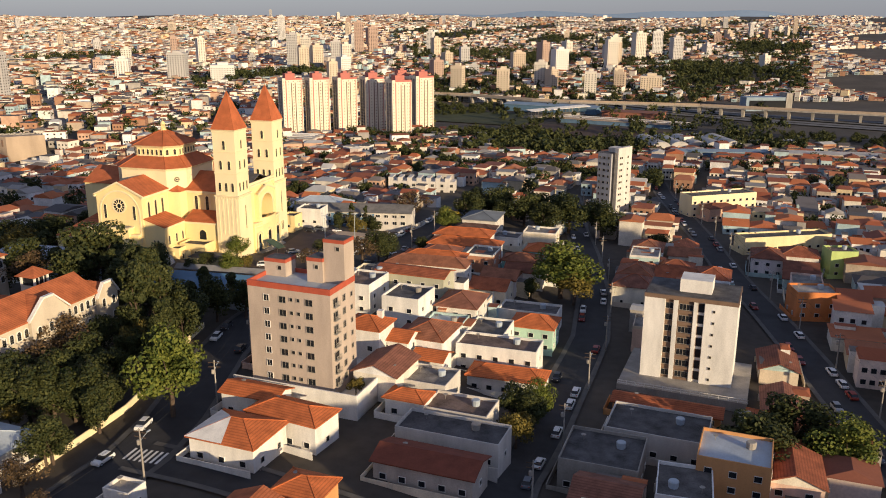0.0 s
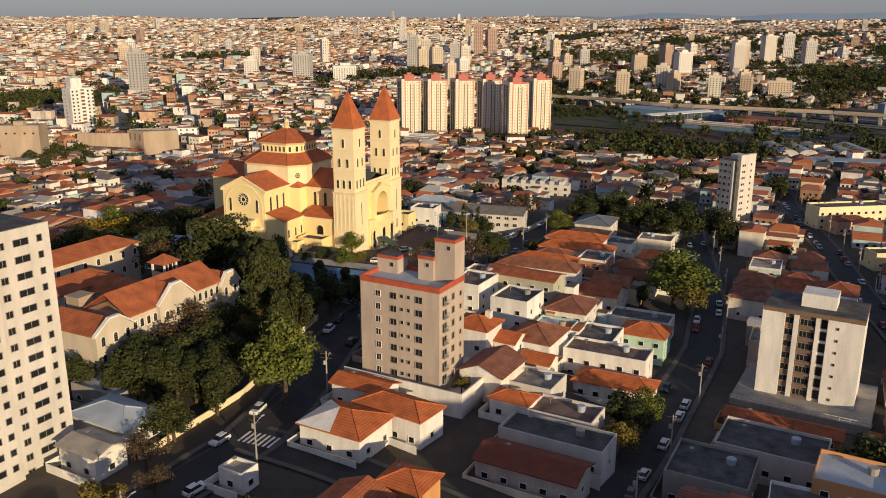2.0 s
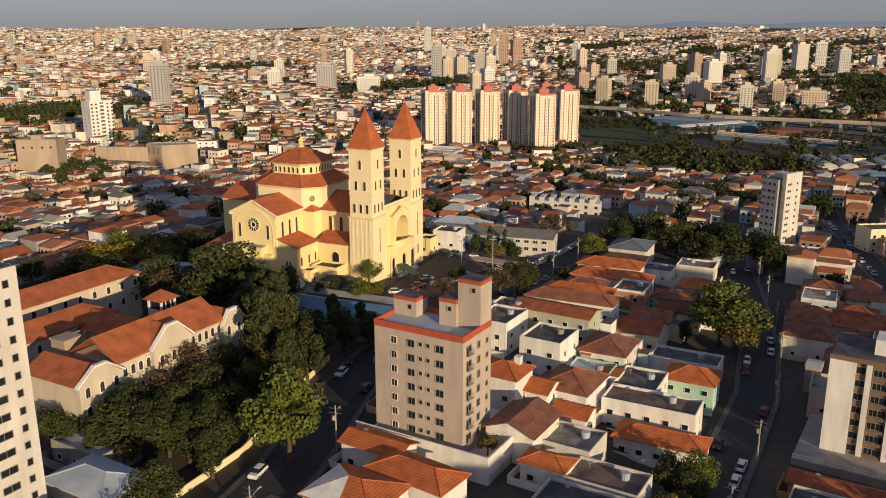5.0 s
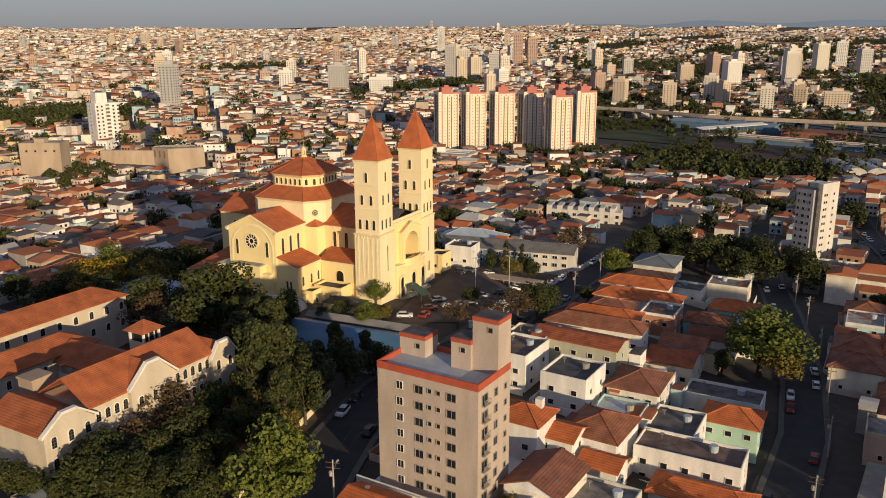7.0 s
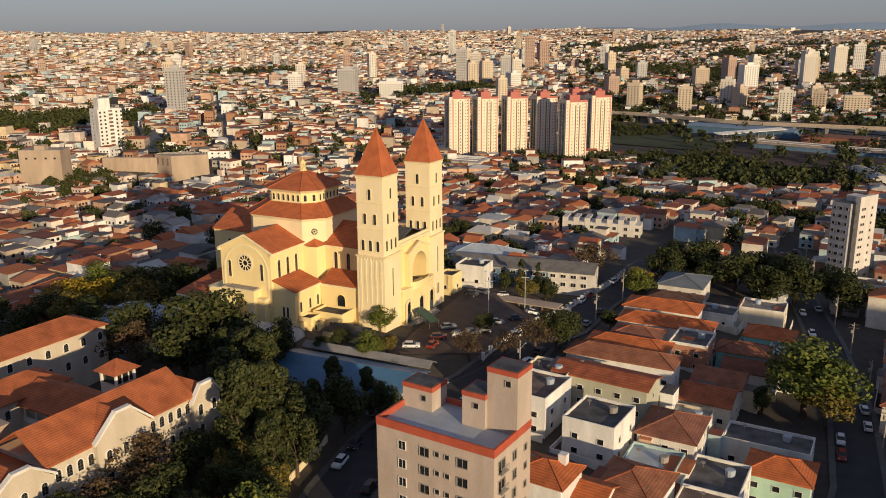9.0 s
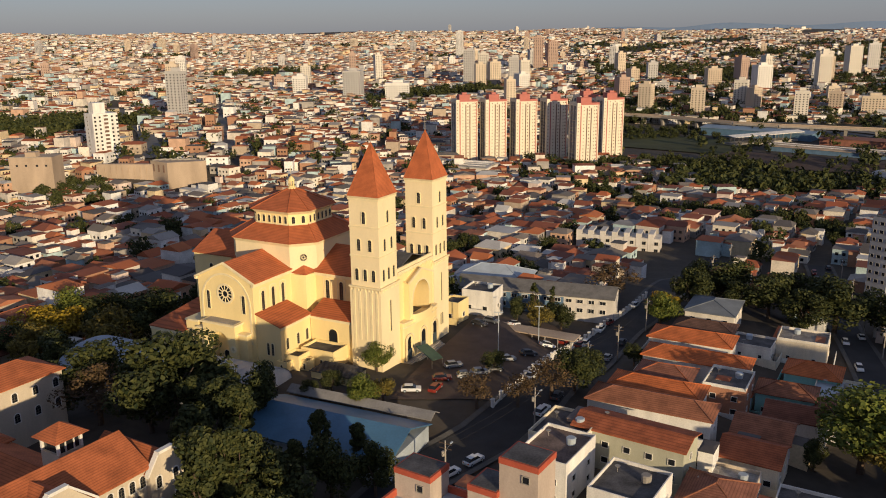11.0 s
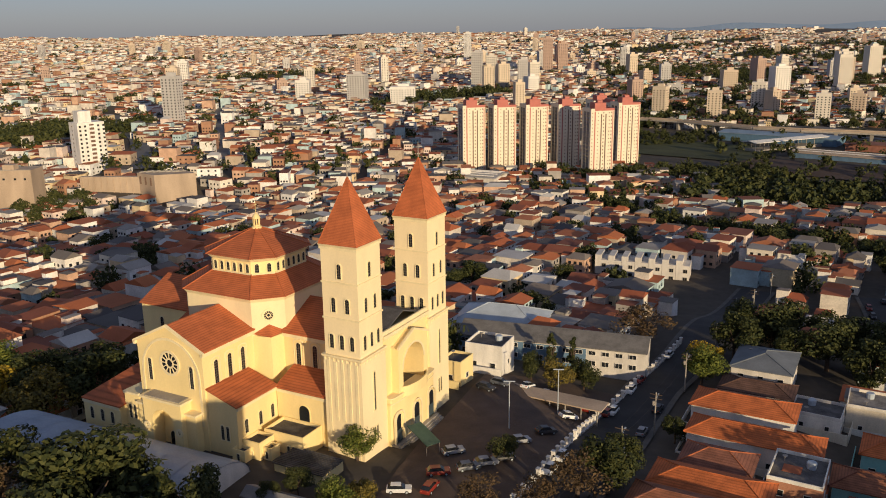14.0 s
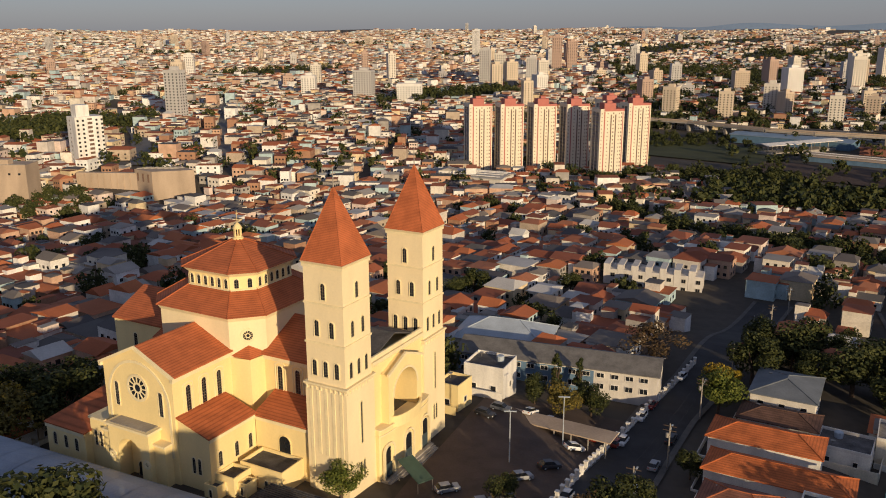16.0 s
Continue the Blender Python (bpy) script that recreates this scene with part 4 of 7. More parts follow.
def estate_tower(x, y, base, top, turn):
    t = thing("apartment_tower", pose(x, y, 0, 0, 0, turn), "ivory high-rise with red rooftop and window columns", "apartment tower", "row of red-topped towers")
    part("wall", MB().box(-9.5, 9.5, 0, 17, base - 4, top), M_IVORY, t)
    # thin panels whose dark colour adds to the side's shade
    for y0, y1 in ((3.2, 7.6), (9.0, 13.4)):
        part("side_recess", MB().box(-9.62, -9.5, y0, y1, base - 4, top - 1.5), M_SIDESHADE, t)
    for x0, x1 in ((-6.6, -5.7), (8.0, 8.7)):
        part("red_stripe", MB().box(x0, x1, -0.12, 0, base - 4, top - 1), M_PINK, t)
    for x0, x1 in ((-1.4, -0.5), (2.2, 3.1)):
        part("window_band", MB().box(x0, x1, -0.1, 0, base - 4, top - 3), M_BLIND, t)
    part("roof_house", MB().box(-6.6, 2.6, 0.1, 9, top, top + 5.4), M_PINK, t, "red rooftop house")
    part("lift_head", MB().box(-3.4, 0.6, 2.5, 6.5, top + 5.4, top + 7.0), M_PINK, t)
    for nm, q in (("red_parapet", (-6.6, 9.5, -0.1, 0.3)), ("parapet", (-9.5, -6.6, -0.1, 0.3)), ("parapet", (-9.5, 9.5, 16.7, 17)), ("parapet", (-9.6, -9.2, 0.3, 16.7)), ("red_parapet", (9.2, 9.5, 0.3, 16.7))):
        part(nm, MB().box(*q, top - 0.6, top + 1.2), M_PINK if nm[0] == "r" else M_IVORY, t)
    win, blind = MB(), MB()
    for s in range(int((top - base) / 2.8)):
        z = top - 2.6 - 2.8 * s
        for xx in (-8.2, -3.6, 5.4):
            blind.box(xx - 0.3, xx + 0.3, -0.06, -0.01, z, z + 0.8)
        for xx in (0.85, 7.2):
            blind.box(xx - 0.38, xx + 0.38, -0.06, -0.01, z, z + 1.1)
        for yy in (4.2, 6.4, 10.2, 12.4):
            win.box(-9.7, -9.62, yy - 0.5, yy + 0.5, z, z + 1.1)
    tagged(part("window_strip", win, M_GLASS, t), kind="stuff")
    tagged(part("window_grid", blind, M_BLIND, t), kind="stuff")
    return t


ESTATE = ((-31, 803), (-6, 804), (20, 806), (46, 808), (68, 767), (95, 818), (77, 842))
for x, y in ESTATE:
    estate_tower(x, y, -42, 12.5, 18)
# ---- houses ----
BLOCKED = []  # (x, y, radius) already built on


def block(x, y, r):
    BLOCKED.append((x, y, r))


GROT = -27.0


def house(x, y, w, d, h, roof="hip", rot=GROT, wall=None, tile=None, label="", base=None, rise=None, detail=True, group=""):
    """A house with walls, roof, windows and a door; x and y are its middle, h its eave height."""
    b = gz(x, y) if base is None else base
    wall, r = wall or M_WALL, rise or 0.22 * min(w, d)
    names = {"hip": "clay tile hip roof", "gable": "clay tile gable roof", "flat": "flat dark roof", "metal": "grey sheet roof"}
    t = thing("house", pose(x, y, b, 0, 0, rot), label or "plastered town house with a " + names[roof], "house", group)
    hw, hd = w / 2, d / 2
    part("wall", MB().box(-hw, hw, -hd, hd, -4, h), wall, t)
    o = 0.55
    if roof == "hip":
        part("roof", MB().hip(-hw - o, hw + o, -hd - o, hd + o, h, h + r + 0.3), tile or M_TILE, t)
        ridge = MB()
        L_ = abs(w - d) / 2
        a, bb = ((-L_, 0), (L_, 0)) if w >= d else ((0, -L_), (0, L_))
        for c in ((-1, -1), (1, -1), (1, 1), (-1, 1)):
            p = (c[0] * (hw + o), c[1] * (hd + o))
            q = min((a, bb), key=lambda s: (s[0] - p[0]) ** 2 + (s[1] - p[1]) ** 2)
            ridge.tube((*p, h + 0.22), (*q, h + r + 0.32), 0.13, 0.13, 5)
        if L_ > 0.3:
            ridge.tube((*a, h + r + 0.32), (*bb, h + r + 0.32), 0.13, 0.13, 5)
        part("ridge_tiles", ridge, tile or M_TILE, t)
    elif roof == "gable":
        ax = "x" if w >= d else "y"
        part("roof", MB().gable(-hw - o, hw + o, -hd - o, hd + o, h, h + r, 0.22, ax), tile or M_TILE, t)
        g = MB()
        if ax == "x":
            for s in (-hw, hw):
                g.face([(s, -hd, h), (s, hd, h), (s, 0, h + r)])
        else:
            for s in (-hd, hd):
                g.face([(-hw, s, h), (hw, s, h), (0, s, h + r)])
        part("gable", g, wall, t)
    else:
        part("roof", MB().box(-hw + 0.2, hw - 0.2, -hd + 0.2, hd - 0.2, h, h + 0.08), tile or (M_SLAB if roof == "flat" else M_METALROOF), t)
        pp = MB()
        pp.box(-hw, hw, -hd, -hd + 0.2, h, h + 0.7).box(-hw, hw, hd - 0.2, hd, h, h + 0.7).box(-hw, -hw + 0.2, -hd + 0.2, hd - 0.2, h, h + 0.7).box(hw - 0.2, hw, -hd + 0.2, hd - 0.2, h, h + 0.7)
        part("parapet", pp, wall, t)
        if w > 6 and d > 6:
            part("water_tank", MB().turned([(0.8, h + 0.1), (0.9, h + 1.2), (0.75, h + 1.35)], 10, hw * 0.4, hd * 0.3), M_METALROOF if roof == "flat" else M_CONC, t)
    if detail:
        for s in range(max(1, int(h / 2.9))):
            z = 0.9 + 2.9 * s
            n = max(1, int(w / 3.4))
            for k in range(n):
                xx = -hw + w * (k + 0.5) / n
                window(t, "rect", 1.2, 1.1, xx, -hd, z, 0, M_WHITE, False)
            n = max(1, int(d / 4.2))
            for k in range(n):
                yy = -hd + d * (k + 0.5) / n
                window(t, "rect", 1.1, 1.1, hw, yy, z, 90, M_WHITE, False)
                if s == 0:
                    window(t, "rect", 0.8, 1.1, -hw, yy, z, -90, M_WHITE, False)
    if detail:
        yw = MB()
        yw.box(-hw - 1.6, -hw - 1.45, -hd - 1.8, hd, -3, 1.7).box(-hw - 1.6, hw + 0.4, -hd - 1.8, -hd - 1.65, -3, 1.5)
        part("yard_wall", yw, wall, t)
        if roof in ("hip", "gable") and h > 7.5:
            part("tank_turret", MB().box(hw * 0.35, hw * 0.35 + 1.3, hd * 0.3, hd * 0.3 + 1.3, h, h + r + 1.1), wall, t)
        part("satellite_dish", MB().turned([(0.05, h + 0.9), (0.3, h + 1.0), (0.48, h + 1.2)], 10, -hw * 0.6, hd * 0.4).tube((-hw * 0.6, hd * 0.4, h), (-hw * 0.6, hd * 0.4, h + 0.95), 0.04, 0.04, 5), M_CONC, t)
    block(x, y, 0.5 * math.hypot(w, d) * 0.8)
    return t


M_GREEN = mat("pale_green_paint", (0.42, 0.60, 0.48), 0.8, 0.2, 0.4, 4, 0.2, streak=1)
M_TEAL = mat("turquoise_paint", (0.30, 0.58, 0.56), 0.8, 0.2, 0.4, 4, 0.2, streak=1)
M_SAGE = mat("grey_green_paint", (0.44, 0.43, 0.33), 0.85, 0.2, 0.4, 4, 0.2, streak=1)
M_ORANGE = mat("orange_tile_new", (0.50, 0.14, 0.045), 0.85, 0.42, 0.45, 5, 0.8, course=0.2)
M_OCHRE = mat("ochre_paint", (0.60, 0.30, 0.12), 0.85, 0.2, 0.4, 4, 0.2, streak=1)

block(6, 143, 7), block(9, 152, 6), block(-8, 160, 13), block(80, 168, 17), block(-70, 128, 16), block(122, 354, 10)
h1 = house(-17.5, 137.5, 13, 10.5, 4.6, "hip", -29, M_WHITE, M_ORANGE, "white corner house with an orange and white hip roof", rise=2.0)
part("white_roof_sheet", MB().face([(-7.02, -5.85, 4.92), (0.6, -5.85, 4.92), (-1.2, 0.0, 7.02), (-1.25, 0, 7.02)]).face([(-7.05, -5.85, 4.92), (-1.25, 0, 7.03), (-7.05, 5.0, 4.92)]), M_WHITE, h1, "white painted part of the roof")
house(-8.2, 143.4, 15, 7.5, 5.4, "hip", -34, M_WHITE, M_ORANGE, "low white house with an orange hip roof", rise=1.5)
house(-15.5, 153.2, 12, 6, 4.8, "gable", -29, M_WHITE, M_ORANGE, "white annex with an orange tile roof", rise=1.2)
house(7.6, 178.5, 9, 8, 8.6, "hip", -29, M_WHITE, M_ORANGE, "three-storey white house with an orange hip roof")
house(14.5, 178.5, 7, 7, 6.0, "gable", -29, M_WHITE, M_ORANGE, "white house with an orange tile roof")
house(19, 202, 10, 11, 7.0, "metal", -29, M_WHITE, M_DARKROOF, "white two-storey house with a dark sheet roof")
house(8.0, 211, 9, 12, 7.4, "flat", -29, M_WHITE, None, "white two-storey house with a dark flat roof")
house(22.5, 220, 20, 8, 6.6, "gable", -29, M_SAGE, M_TILE, "long grey green house with a red tile roof", rise=1.2)
house(19.5, 160, 10, 9, 4.4, "flat", -29, M_TOWERWHITE, None, "white house with a dark flat roof")
house(21.5, 173.5, 7, 6, 4.0, "gable", -29, M_WHITE, M_ORANGE, "small white house with an orange tile roof")
house(14, 150.5, 8, 5, 4.0, "hip", -29, M_WHITE, M_ORANGE, "small white house with an orange tile roof")
house(21, 138, 20, 8, 4.4, "metal", -29, M_TOWERWHITE, M_DARKROOF, "long low house with a dark sheet roof")
house(15.5, 127.5, 18, 8, 4.0, "gable", -29, M_WALL, mat("dark_red_tile", (0.20, 0.06, 0.035), 0.9, 0.3, 0.5, 4, 0.6), "low house with a dark red tile roof", rise=1.4)
house(-5.5, 119, 8, 7, 4.6, "hip", -29, M_OCHRE, M_ORANGE, "ochre house with an orange hip roof")
house(24, 147.5, 13, 8, 4.6, "flat", -29, M_TOWERWHITE, None, "white house with a flat dark roof")
house(51, 197, 11, 9, 6.2, "hip", -26, M_GREEN, M_ORANGE, "pale green two-storey house with a red hip roof")
house(38, 178.5, 19, 8, 6.6, "flat", -26, M_WHITE, None, "long white house with a stained flat roof and tank")
house(38, 169, 17, 7, 3.8, "hip", -26, M_WHITE, M_ORANGE, "white house with a red tile roof", rise=1.6)
house(53, 210, 16, 8, 5.0, "flat", -26, M_WHITE, None, "white house with a dark flat roof and a small white turret")
house(62, 141, 19, 12, 4.8, "flat", -30, M_TOWERWHITE, M_DARKROOF, "white walled shed with a dark sheet roof")
house(69, 153.5, 22, 5, 2.6, "gable", -30, M_OCHRE, M_TILE, "low red tile roof before the slab block", rise=1.2)
house(47.5, 131, 14, 13, 5.6, "flat", -28, M_CONC, M_DARKROOF, "grey concrete house with a dark flat roof")
house(68, 122, 12, 11, 9, "metal", -30, M_OCHRE, M_METALROOF, "brick red building with a pale metal roof")
house(-60, 139.5, 14, 9, 4.6, "hip", -29, M_TOWERWHITE, M_METALROOF, "white house with a pale sheet hip roof", rise=1.6)
house(-66, 153, 13, 9, 3.6, "flat", -29, M_CONC, M_METALROOF, "grey garage with a plain flat roof")
house(-60, 128.5, 9, 6.5, 4.4, "gable", -29, M_WHITE, M_CONC, "small white house with a weathered sheet roof", rise=1.0)
house(-33.6, 122.5, 5, 4, 3.2, "flat", -29, M_WHITE, M_CONC, "small white kiosk with a flat roof")
for x, y, w, d, h, tl in ((47, 285, 20, 9, 5.0, M_ORANGE), (45, 270.5, 24, 8, 5.2, M_ORANGE), (35.5, 259.5, 12, 8.5, 4.4, M_TILE), (31.5, 248, 19, 8.5, 4.2, M_ORANGE), (28.5, 237, 24, 8, 4.6, M_TILE)):
    house(x, y, w, d, h, "hip", -24, M_WHITE, tl, "white house under a broad red hip roof", rise=1.7)
for q in ((38, 288), (56, 281), (36, 274), (54, 266), (24, 251), (39, 245), (19, 241), (38, 233), (53, 297)):
    block(*q, 6)
house(53, 297, 15, 8, 4.4, "hip", -24, M_TOWERWHITE, mat("old_brown_tile", (0.13, 0.07, 0.05), 0.9, 0.5, 0.5, 4, 0.7, course=0.2), "low white house with an old brown tile roof", rise=1.3)
house(58.5, 310.5, 13, 15, 6.2, "hip", -24, M_TOWERWHITE, mat("slate_grey_sheet", (0.16, 0.175, 0.19), 0.6, 0.3, 0.3, 3, 0.2), "white house with a slate grey hip roof", rise=1.8)
house(62, 258.5, 12, 8, 5.2, "hip", -24, M_TEAL, M_TILE, "turquoise house with a dark red hip roof")
house(60.5, 247, 12, 8.5, 4.8, "gable", -24, M_WHITE, M_TILE, "white house with a dark red gable roof")
house(73, 273, 12, 9, 4.5, "hip", -26, M_TEAL, M_ORANGE, "turquoise house with a red hip roof")
house(127, 337, 20, 8, 4.2, "flat", -26, M_WHITE, None, "long white house with a flat dark roof")
house(177, 357, 34, 10, 9.6, "flat", 9, M_CREAM2, None, "long pale three-storey block with rows of windows")
house(172, 345, 14, 8, 5.6, "hip", 6, mat("salmon_paint", (0.66, 0.40, 0.28), 0.85, 0.2, 0.4, 4, 0.2, streak=1), M_TILE, "salmon two-storey house with a red hip roof", rise=1.4)
house(171, 289, 36, 8, 5.4, "flat", 3, mat("pale_yellow_paint", (0.74, 0.62, 0.36), 0.85, 0.2, 0.4, 4, 0.2, streak=1), M_DARKROOF, "long pale yellow house with a dark flat roof")
house(172.5, 255, 9, 8, 8.6, "flat", -10, mat("lime_green_paint", (0.46, 0.56, 0.20), 0.85, 0.2, 0.4, 4, 0.2, streak=1), None, "lime green three-storey house with a flat roof")
house(138, 214, 12, 9, 7.6, "flat", -12, mat("orange_paint", (0.62, 0.22, 0.07), 0.85, 0.2, 0.4, 4, 0.2, streak=1), None, "bright orange two-storey house with a flat roof")
# podium of the tan block
pd = MB().box(-21, 7, -3.2, 22, -9, -4.2).box(-21, 7, -3.5, -3.2, -9, -0.8).box(6.7, 7, -3.2, 22, -9, -0.8)
solo("podium", pd, M_WHITE, "white podium wall round the tan block", "podium", at=pose(-0.7, 154.9, 0, 0, 0, GU))

# ---- hospital with its tile roofs ----
HT = mat("hospital_roof_tile", (0.42, 0.125, 0.048), 0.85, 0.42, 0.4, 4, 0.7, course=0.22)
HW = mat("hospital_cream_wall", (0.58, 0.50, 0.39), 0.85, 0.2, 0.4, 4, 0.3, streak=1)
hosp = thing("hospital", pose(-51.2, 195.1, 0, 0, 0, 63.1), "cream hospital wings with orange tile roofs and gables", "hospital")
part("main_wing", MB().box(-33.4, -5.6, 0, 12, -7, 8.8), HW, hosp)
part("main_roof", MB().gable(-34.0, -5.0, -0.7, 12.7, 8.8, 12.9, 0.3, "x"), HT, hosp, "long orange tile roof")
for gx, hw_, y1, eave, peak, inner in ((-2.7, 3.1, 12.0, 7.7, 10.6, 0), (-20.3, 5.2, 3.0, 8.9, 12.7, 1), (-38.0, 4.9, 14.0, 7.6, 10.4, 0)):
    gw = part("gable_front", MB().box(gx - hw_, gx + hw_, -1.0, y1, -7, eave), HW, hosp)
    ped = slab(MB(), [(gx - hw_ - 0.1, eave), (gx + hw_ + 0.1, eave), (gx + 1.4, peak), (gx - 1.4, peak)], -1.0, -0.55)
    part("pediment", ped, HW, gw)
    for s in (-1, 1):
        cp = slab(MB(), [(gx + s * (hw_ + 0.5), eave - 0.1), (gx + s * (hw_ + 0.5), eave + 0.35), (gx + s * 1.4, peak + 0.4), (gx + s * 1.4, peak - 0.02)], -1.3, -0.45)
        part("raking_cornice", cp, M_WHITE, gw)
    part("crest", MB().box(gx - 1.5, gx + 1.5, -1.3, -0.45, peak - 0.02, peak + 0.45), M_WHITE, gw)
    part("roof", MB().gable(gx - hw_ - 0.4, gx + hw_ + 0.4, -0.45, 7.0 if inner else y1 + 0.6, eave, peak - 0.3, 0.25, "y"), HT, gw)
    for o in ((-1.6, 1.6) if hw_ < 4 else (-3.2, 0, 3.2)):
        for z in (-2.5, 1.4, 5.2):
            window(gw, "arch", 1.0, 2.0, gx + o, -1.0, z, 0, M_WHITE)
for k in range(5):
    for z in (-2.2, 1.6, 6.0):
        window(hosp, "arch", 1.0, 1.9, -14.0 + 1.9 * k, 0, z, 0, M_WHITE)
for k in range(4):
    for z in (-2.5, 1.4, 5.6):
        window(hosp, "arch", 1.0, 1.9, -31.8 + 1.9 * k, 0, z, 0, M_WHITE)
tc_ = bpy.data.curves.new("lettering", "FONT")
tc_.body = "AMBULATORIO"
tc_.size, tc_.extrude, tc_.space_character = 1.05, 0.06, 1.12
tob = new("lettering", tc_)
tob.data.materials.append(M_DARKROOF)
tob.parent = hosp
tob.matrix_basis = pose(-14.9, -0.08, 4.3, 90, 0, 0)
tagged(tob, "dark raised letters on the wall")
part("link_wing", MB().box(-18, -8, 12, 30, -7, 2.4), HW, hosp)
part("gallery_wall", MB().box(-17, -8.6, 12, 30, 2.4, 5.6), HW, hosp)
for k in range(6):
    part("gallery_post", MB().box(-18, -17.7, 13 + 3.2 * k, 13.3 + 3.2 * k, 2.4, 5.6), M_WHITE, hosp)
part("gallery_rail", MB().box(-18, -17.85, 12.2, 29.8, 2.4, 3.4), M_WHITE, hosp)
part("link_roof", MB().gable(-18.8, -7.4, 11.6, 31.5, 5.6, 8.3, 0.3, "y"), HT, hosp, "orange tile roof")
part("middle_wing", MB().box(-52, -8, 30, 40, -7, 6.6), HW, hosp)
part("middle_roof", MB().hip(-52.6, -7.4, 29.4, 40.6, 6.6, 9.4), HT, hosp, "orange tile roof")
for k in range(8):
    window(hosp, "arch", 1.0, 1.8, -48 + 3.9 * k, 30, 3.6, 0, M_WHITE)
part("rear_wing", MB().box(-40, 12.5, 45.2, 56, -7, 8.6), HW, hosp)
part("rear_roof", MB().hip(-40.6, 13.1, 44.6, 56.6, 8.6, 11.4), HT, hosp, "orange tile roof")
for k in range(8):
    for z in (1.5, 5.6):
        window(hosp, "arch", 1.1, 1.8, -18.5 + 4.2 * k, 45.2, z, 0, M_WHITE)
for z in (1.5, 5.6):
    for y in (47.5, 50.5, 53.5):
        window(hosp, "arch", 1.0, 1.8, 12.5, y, z, 90, M_WHITE)
tt_ = part("lookout_tower", MB().box(-12.6, -8.4, 10.0, 14.2, -6, 11.3), HW, hosp)
for cx_ in (-12.6, -8.8):
    for cy_ in (10.0, 13.8):
        part("corner_post", MB().box(cx_, cx_ + 0.4, cy_, cy_ + 0.4, 11.3, 13.5), M_WHITE, tt_)
for o in (-11.2, -9.8):
    part("mullion", MB().box(o - 0.08, o + 0.08, 10.05, 10.25, 11.3, 13.5), M_WHITE, tt_)
    part("mullion", MB().box(-8.65, -8.45, 21.6 + o, 21.76 + o, 11.3, 13.5), M_WHITE, tt_)
part("window_core", MB().box(-12.2, -8.8, 10.4, 13.8, 11.3, 13.5), M_GLASS, tt_)
part("roof", MB().cone([(-13.4, 9.2), (-7.6, 9.2), (-7.6, 15.0), (-13.4, 15.0)], 13.5, (-10.5, 12.1, 15.5)), HT, tt_)
part("water_tank", MB().box(-34, -30, 14, 18, -6, 10.6).box(-34.2, -29.8, 13.8, 18.2, 10.6, 11.0), M_BROWNCONC, hosp, "old concrete water tank")
for k in range(10):
    block(-60 - 3.0 * k + 20, 190 - 4 * k + 20, 15)

# ---- gym with a vaulted sheet roof, and the blue hall before it ----
M_GYM = mat("blue_grey_vault_sheet", (0.27, 0.32, 0.40), 0.5, 0.3, 0.15, 3, 0.2, spec=0.4)
gym = thing("sports_hall", pose(-72, 245.3, 0, 0, 0, -21), "hall with a pale vaulted sheet metal roof", "hall")
vb = MB()
NV = 14
prof = [(-9.5 * math.cos(math.pi * k / NV), -0.5 + 4.6 * math.sin(math.pi * k / NV)) for k in range(NV + 1)]
part("wall", MB().box(-24, 24, -9.3, 9.3, -6, -0.4), M_WHITE, gym)
for a in range(9):
    x0, x1 = -24.5 + a * 49 / 9, -24.5 + (a + 1) * 49 / 9 - 0.15
    vb = MB()
    for (y0, z0), (y1, z1) in zip(prof, prof[1:]):
        vb.face([(x0, y0, z0), (x1, y0, z0), (x1, y1, z1), (x0, y1, z1)])
        vb.face([(x0, y0, z0 - 0.15), (x0, y1, z1 - 0.15), (x1, y1, z1 - 0.15), (x1, y0, z0 - 0.15)])
    part("roof_sheet", vb, M_GYM, gym)
for x in (-24.3, 24.2):
    part("end_wall", MB().face([(x, y, z - 0.1) for y, z in prof]), M_WHITE, gym)
M_VAULTG = mat("weathered_grey_sheet", (0.24, 0.23, 0.22), 0.7, 0.35, 0.3, 3, 0.3)
hall = thing("blue_hall", pose(-33.5, 222, 0, 0, 0, -21), "long hall with a blue grey sheet roof", "hall")
M_BLUE = mat("blue_sheet_metal", (0.07, 0.17, 0.29), 0.5, 0.25, 0.3, 3, 0.2, spec=0.4)
part("wall", MB().box(-15, 17, -8, 8, -8, 0.0), M_METALROOF, hall)
part("roof", MB().gable(-15.5, 17.5, -8.6, 8.6, 0.0, 3.0, 0.2, "x"), M_BLUE, hall, "blue sheet roof")
part("roof_side", MB().gable(-15.2, 17.2, 8.7, 12.5, 0.6, 1.6, 0.2, "x"), M_VAULTG, hall)
for q in range(-30, 30, 8):
    block(-66 + q * 0.93, 243 - q * 0.36, 11)
for q in range(-15, 18, 8):
    block(-33.5 + q * 0.93, 222 - q * 0.36, 10)

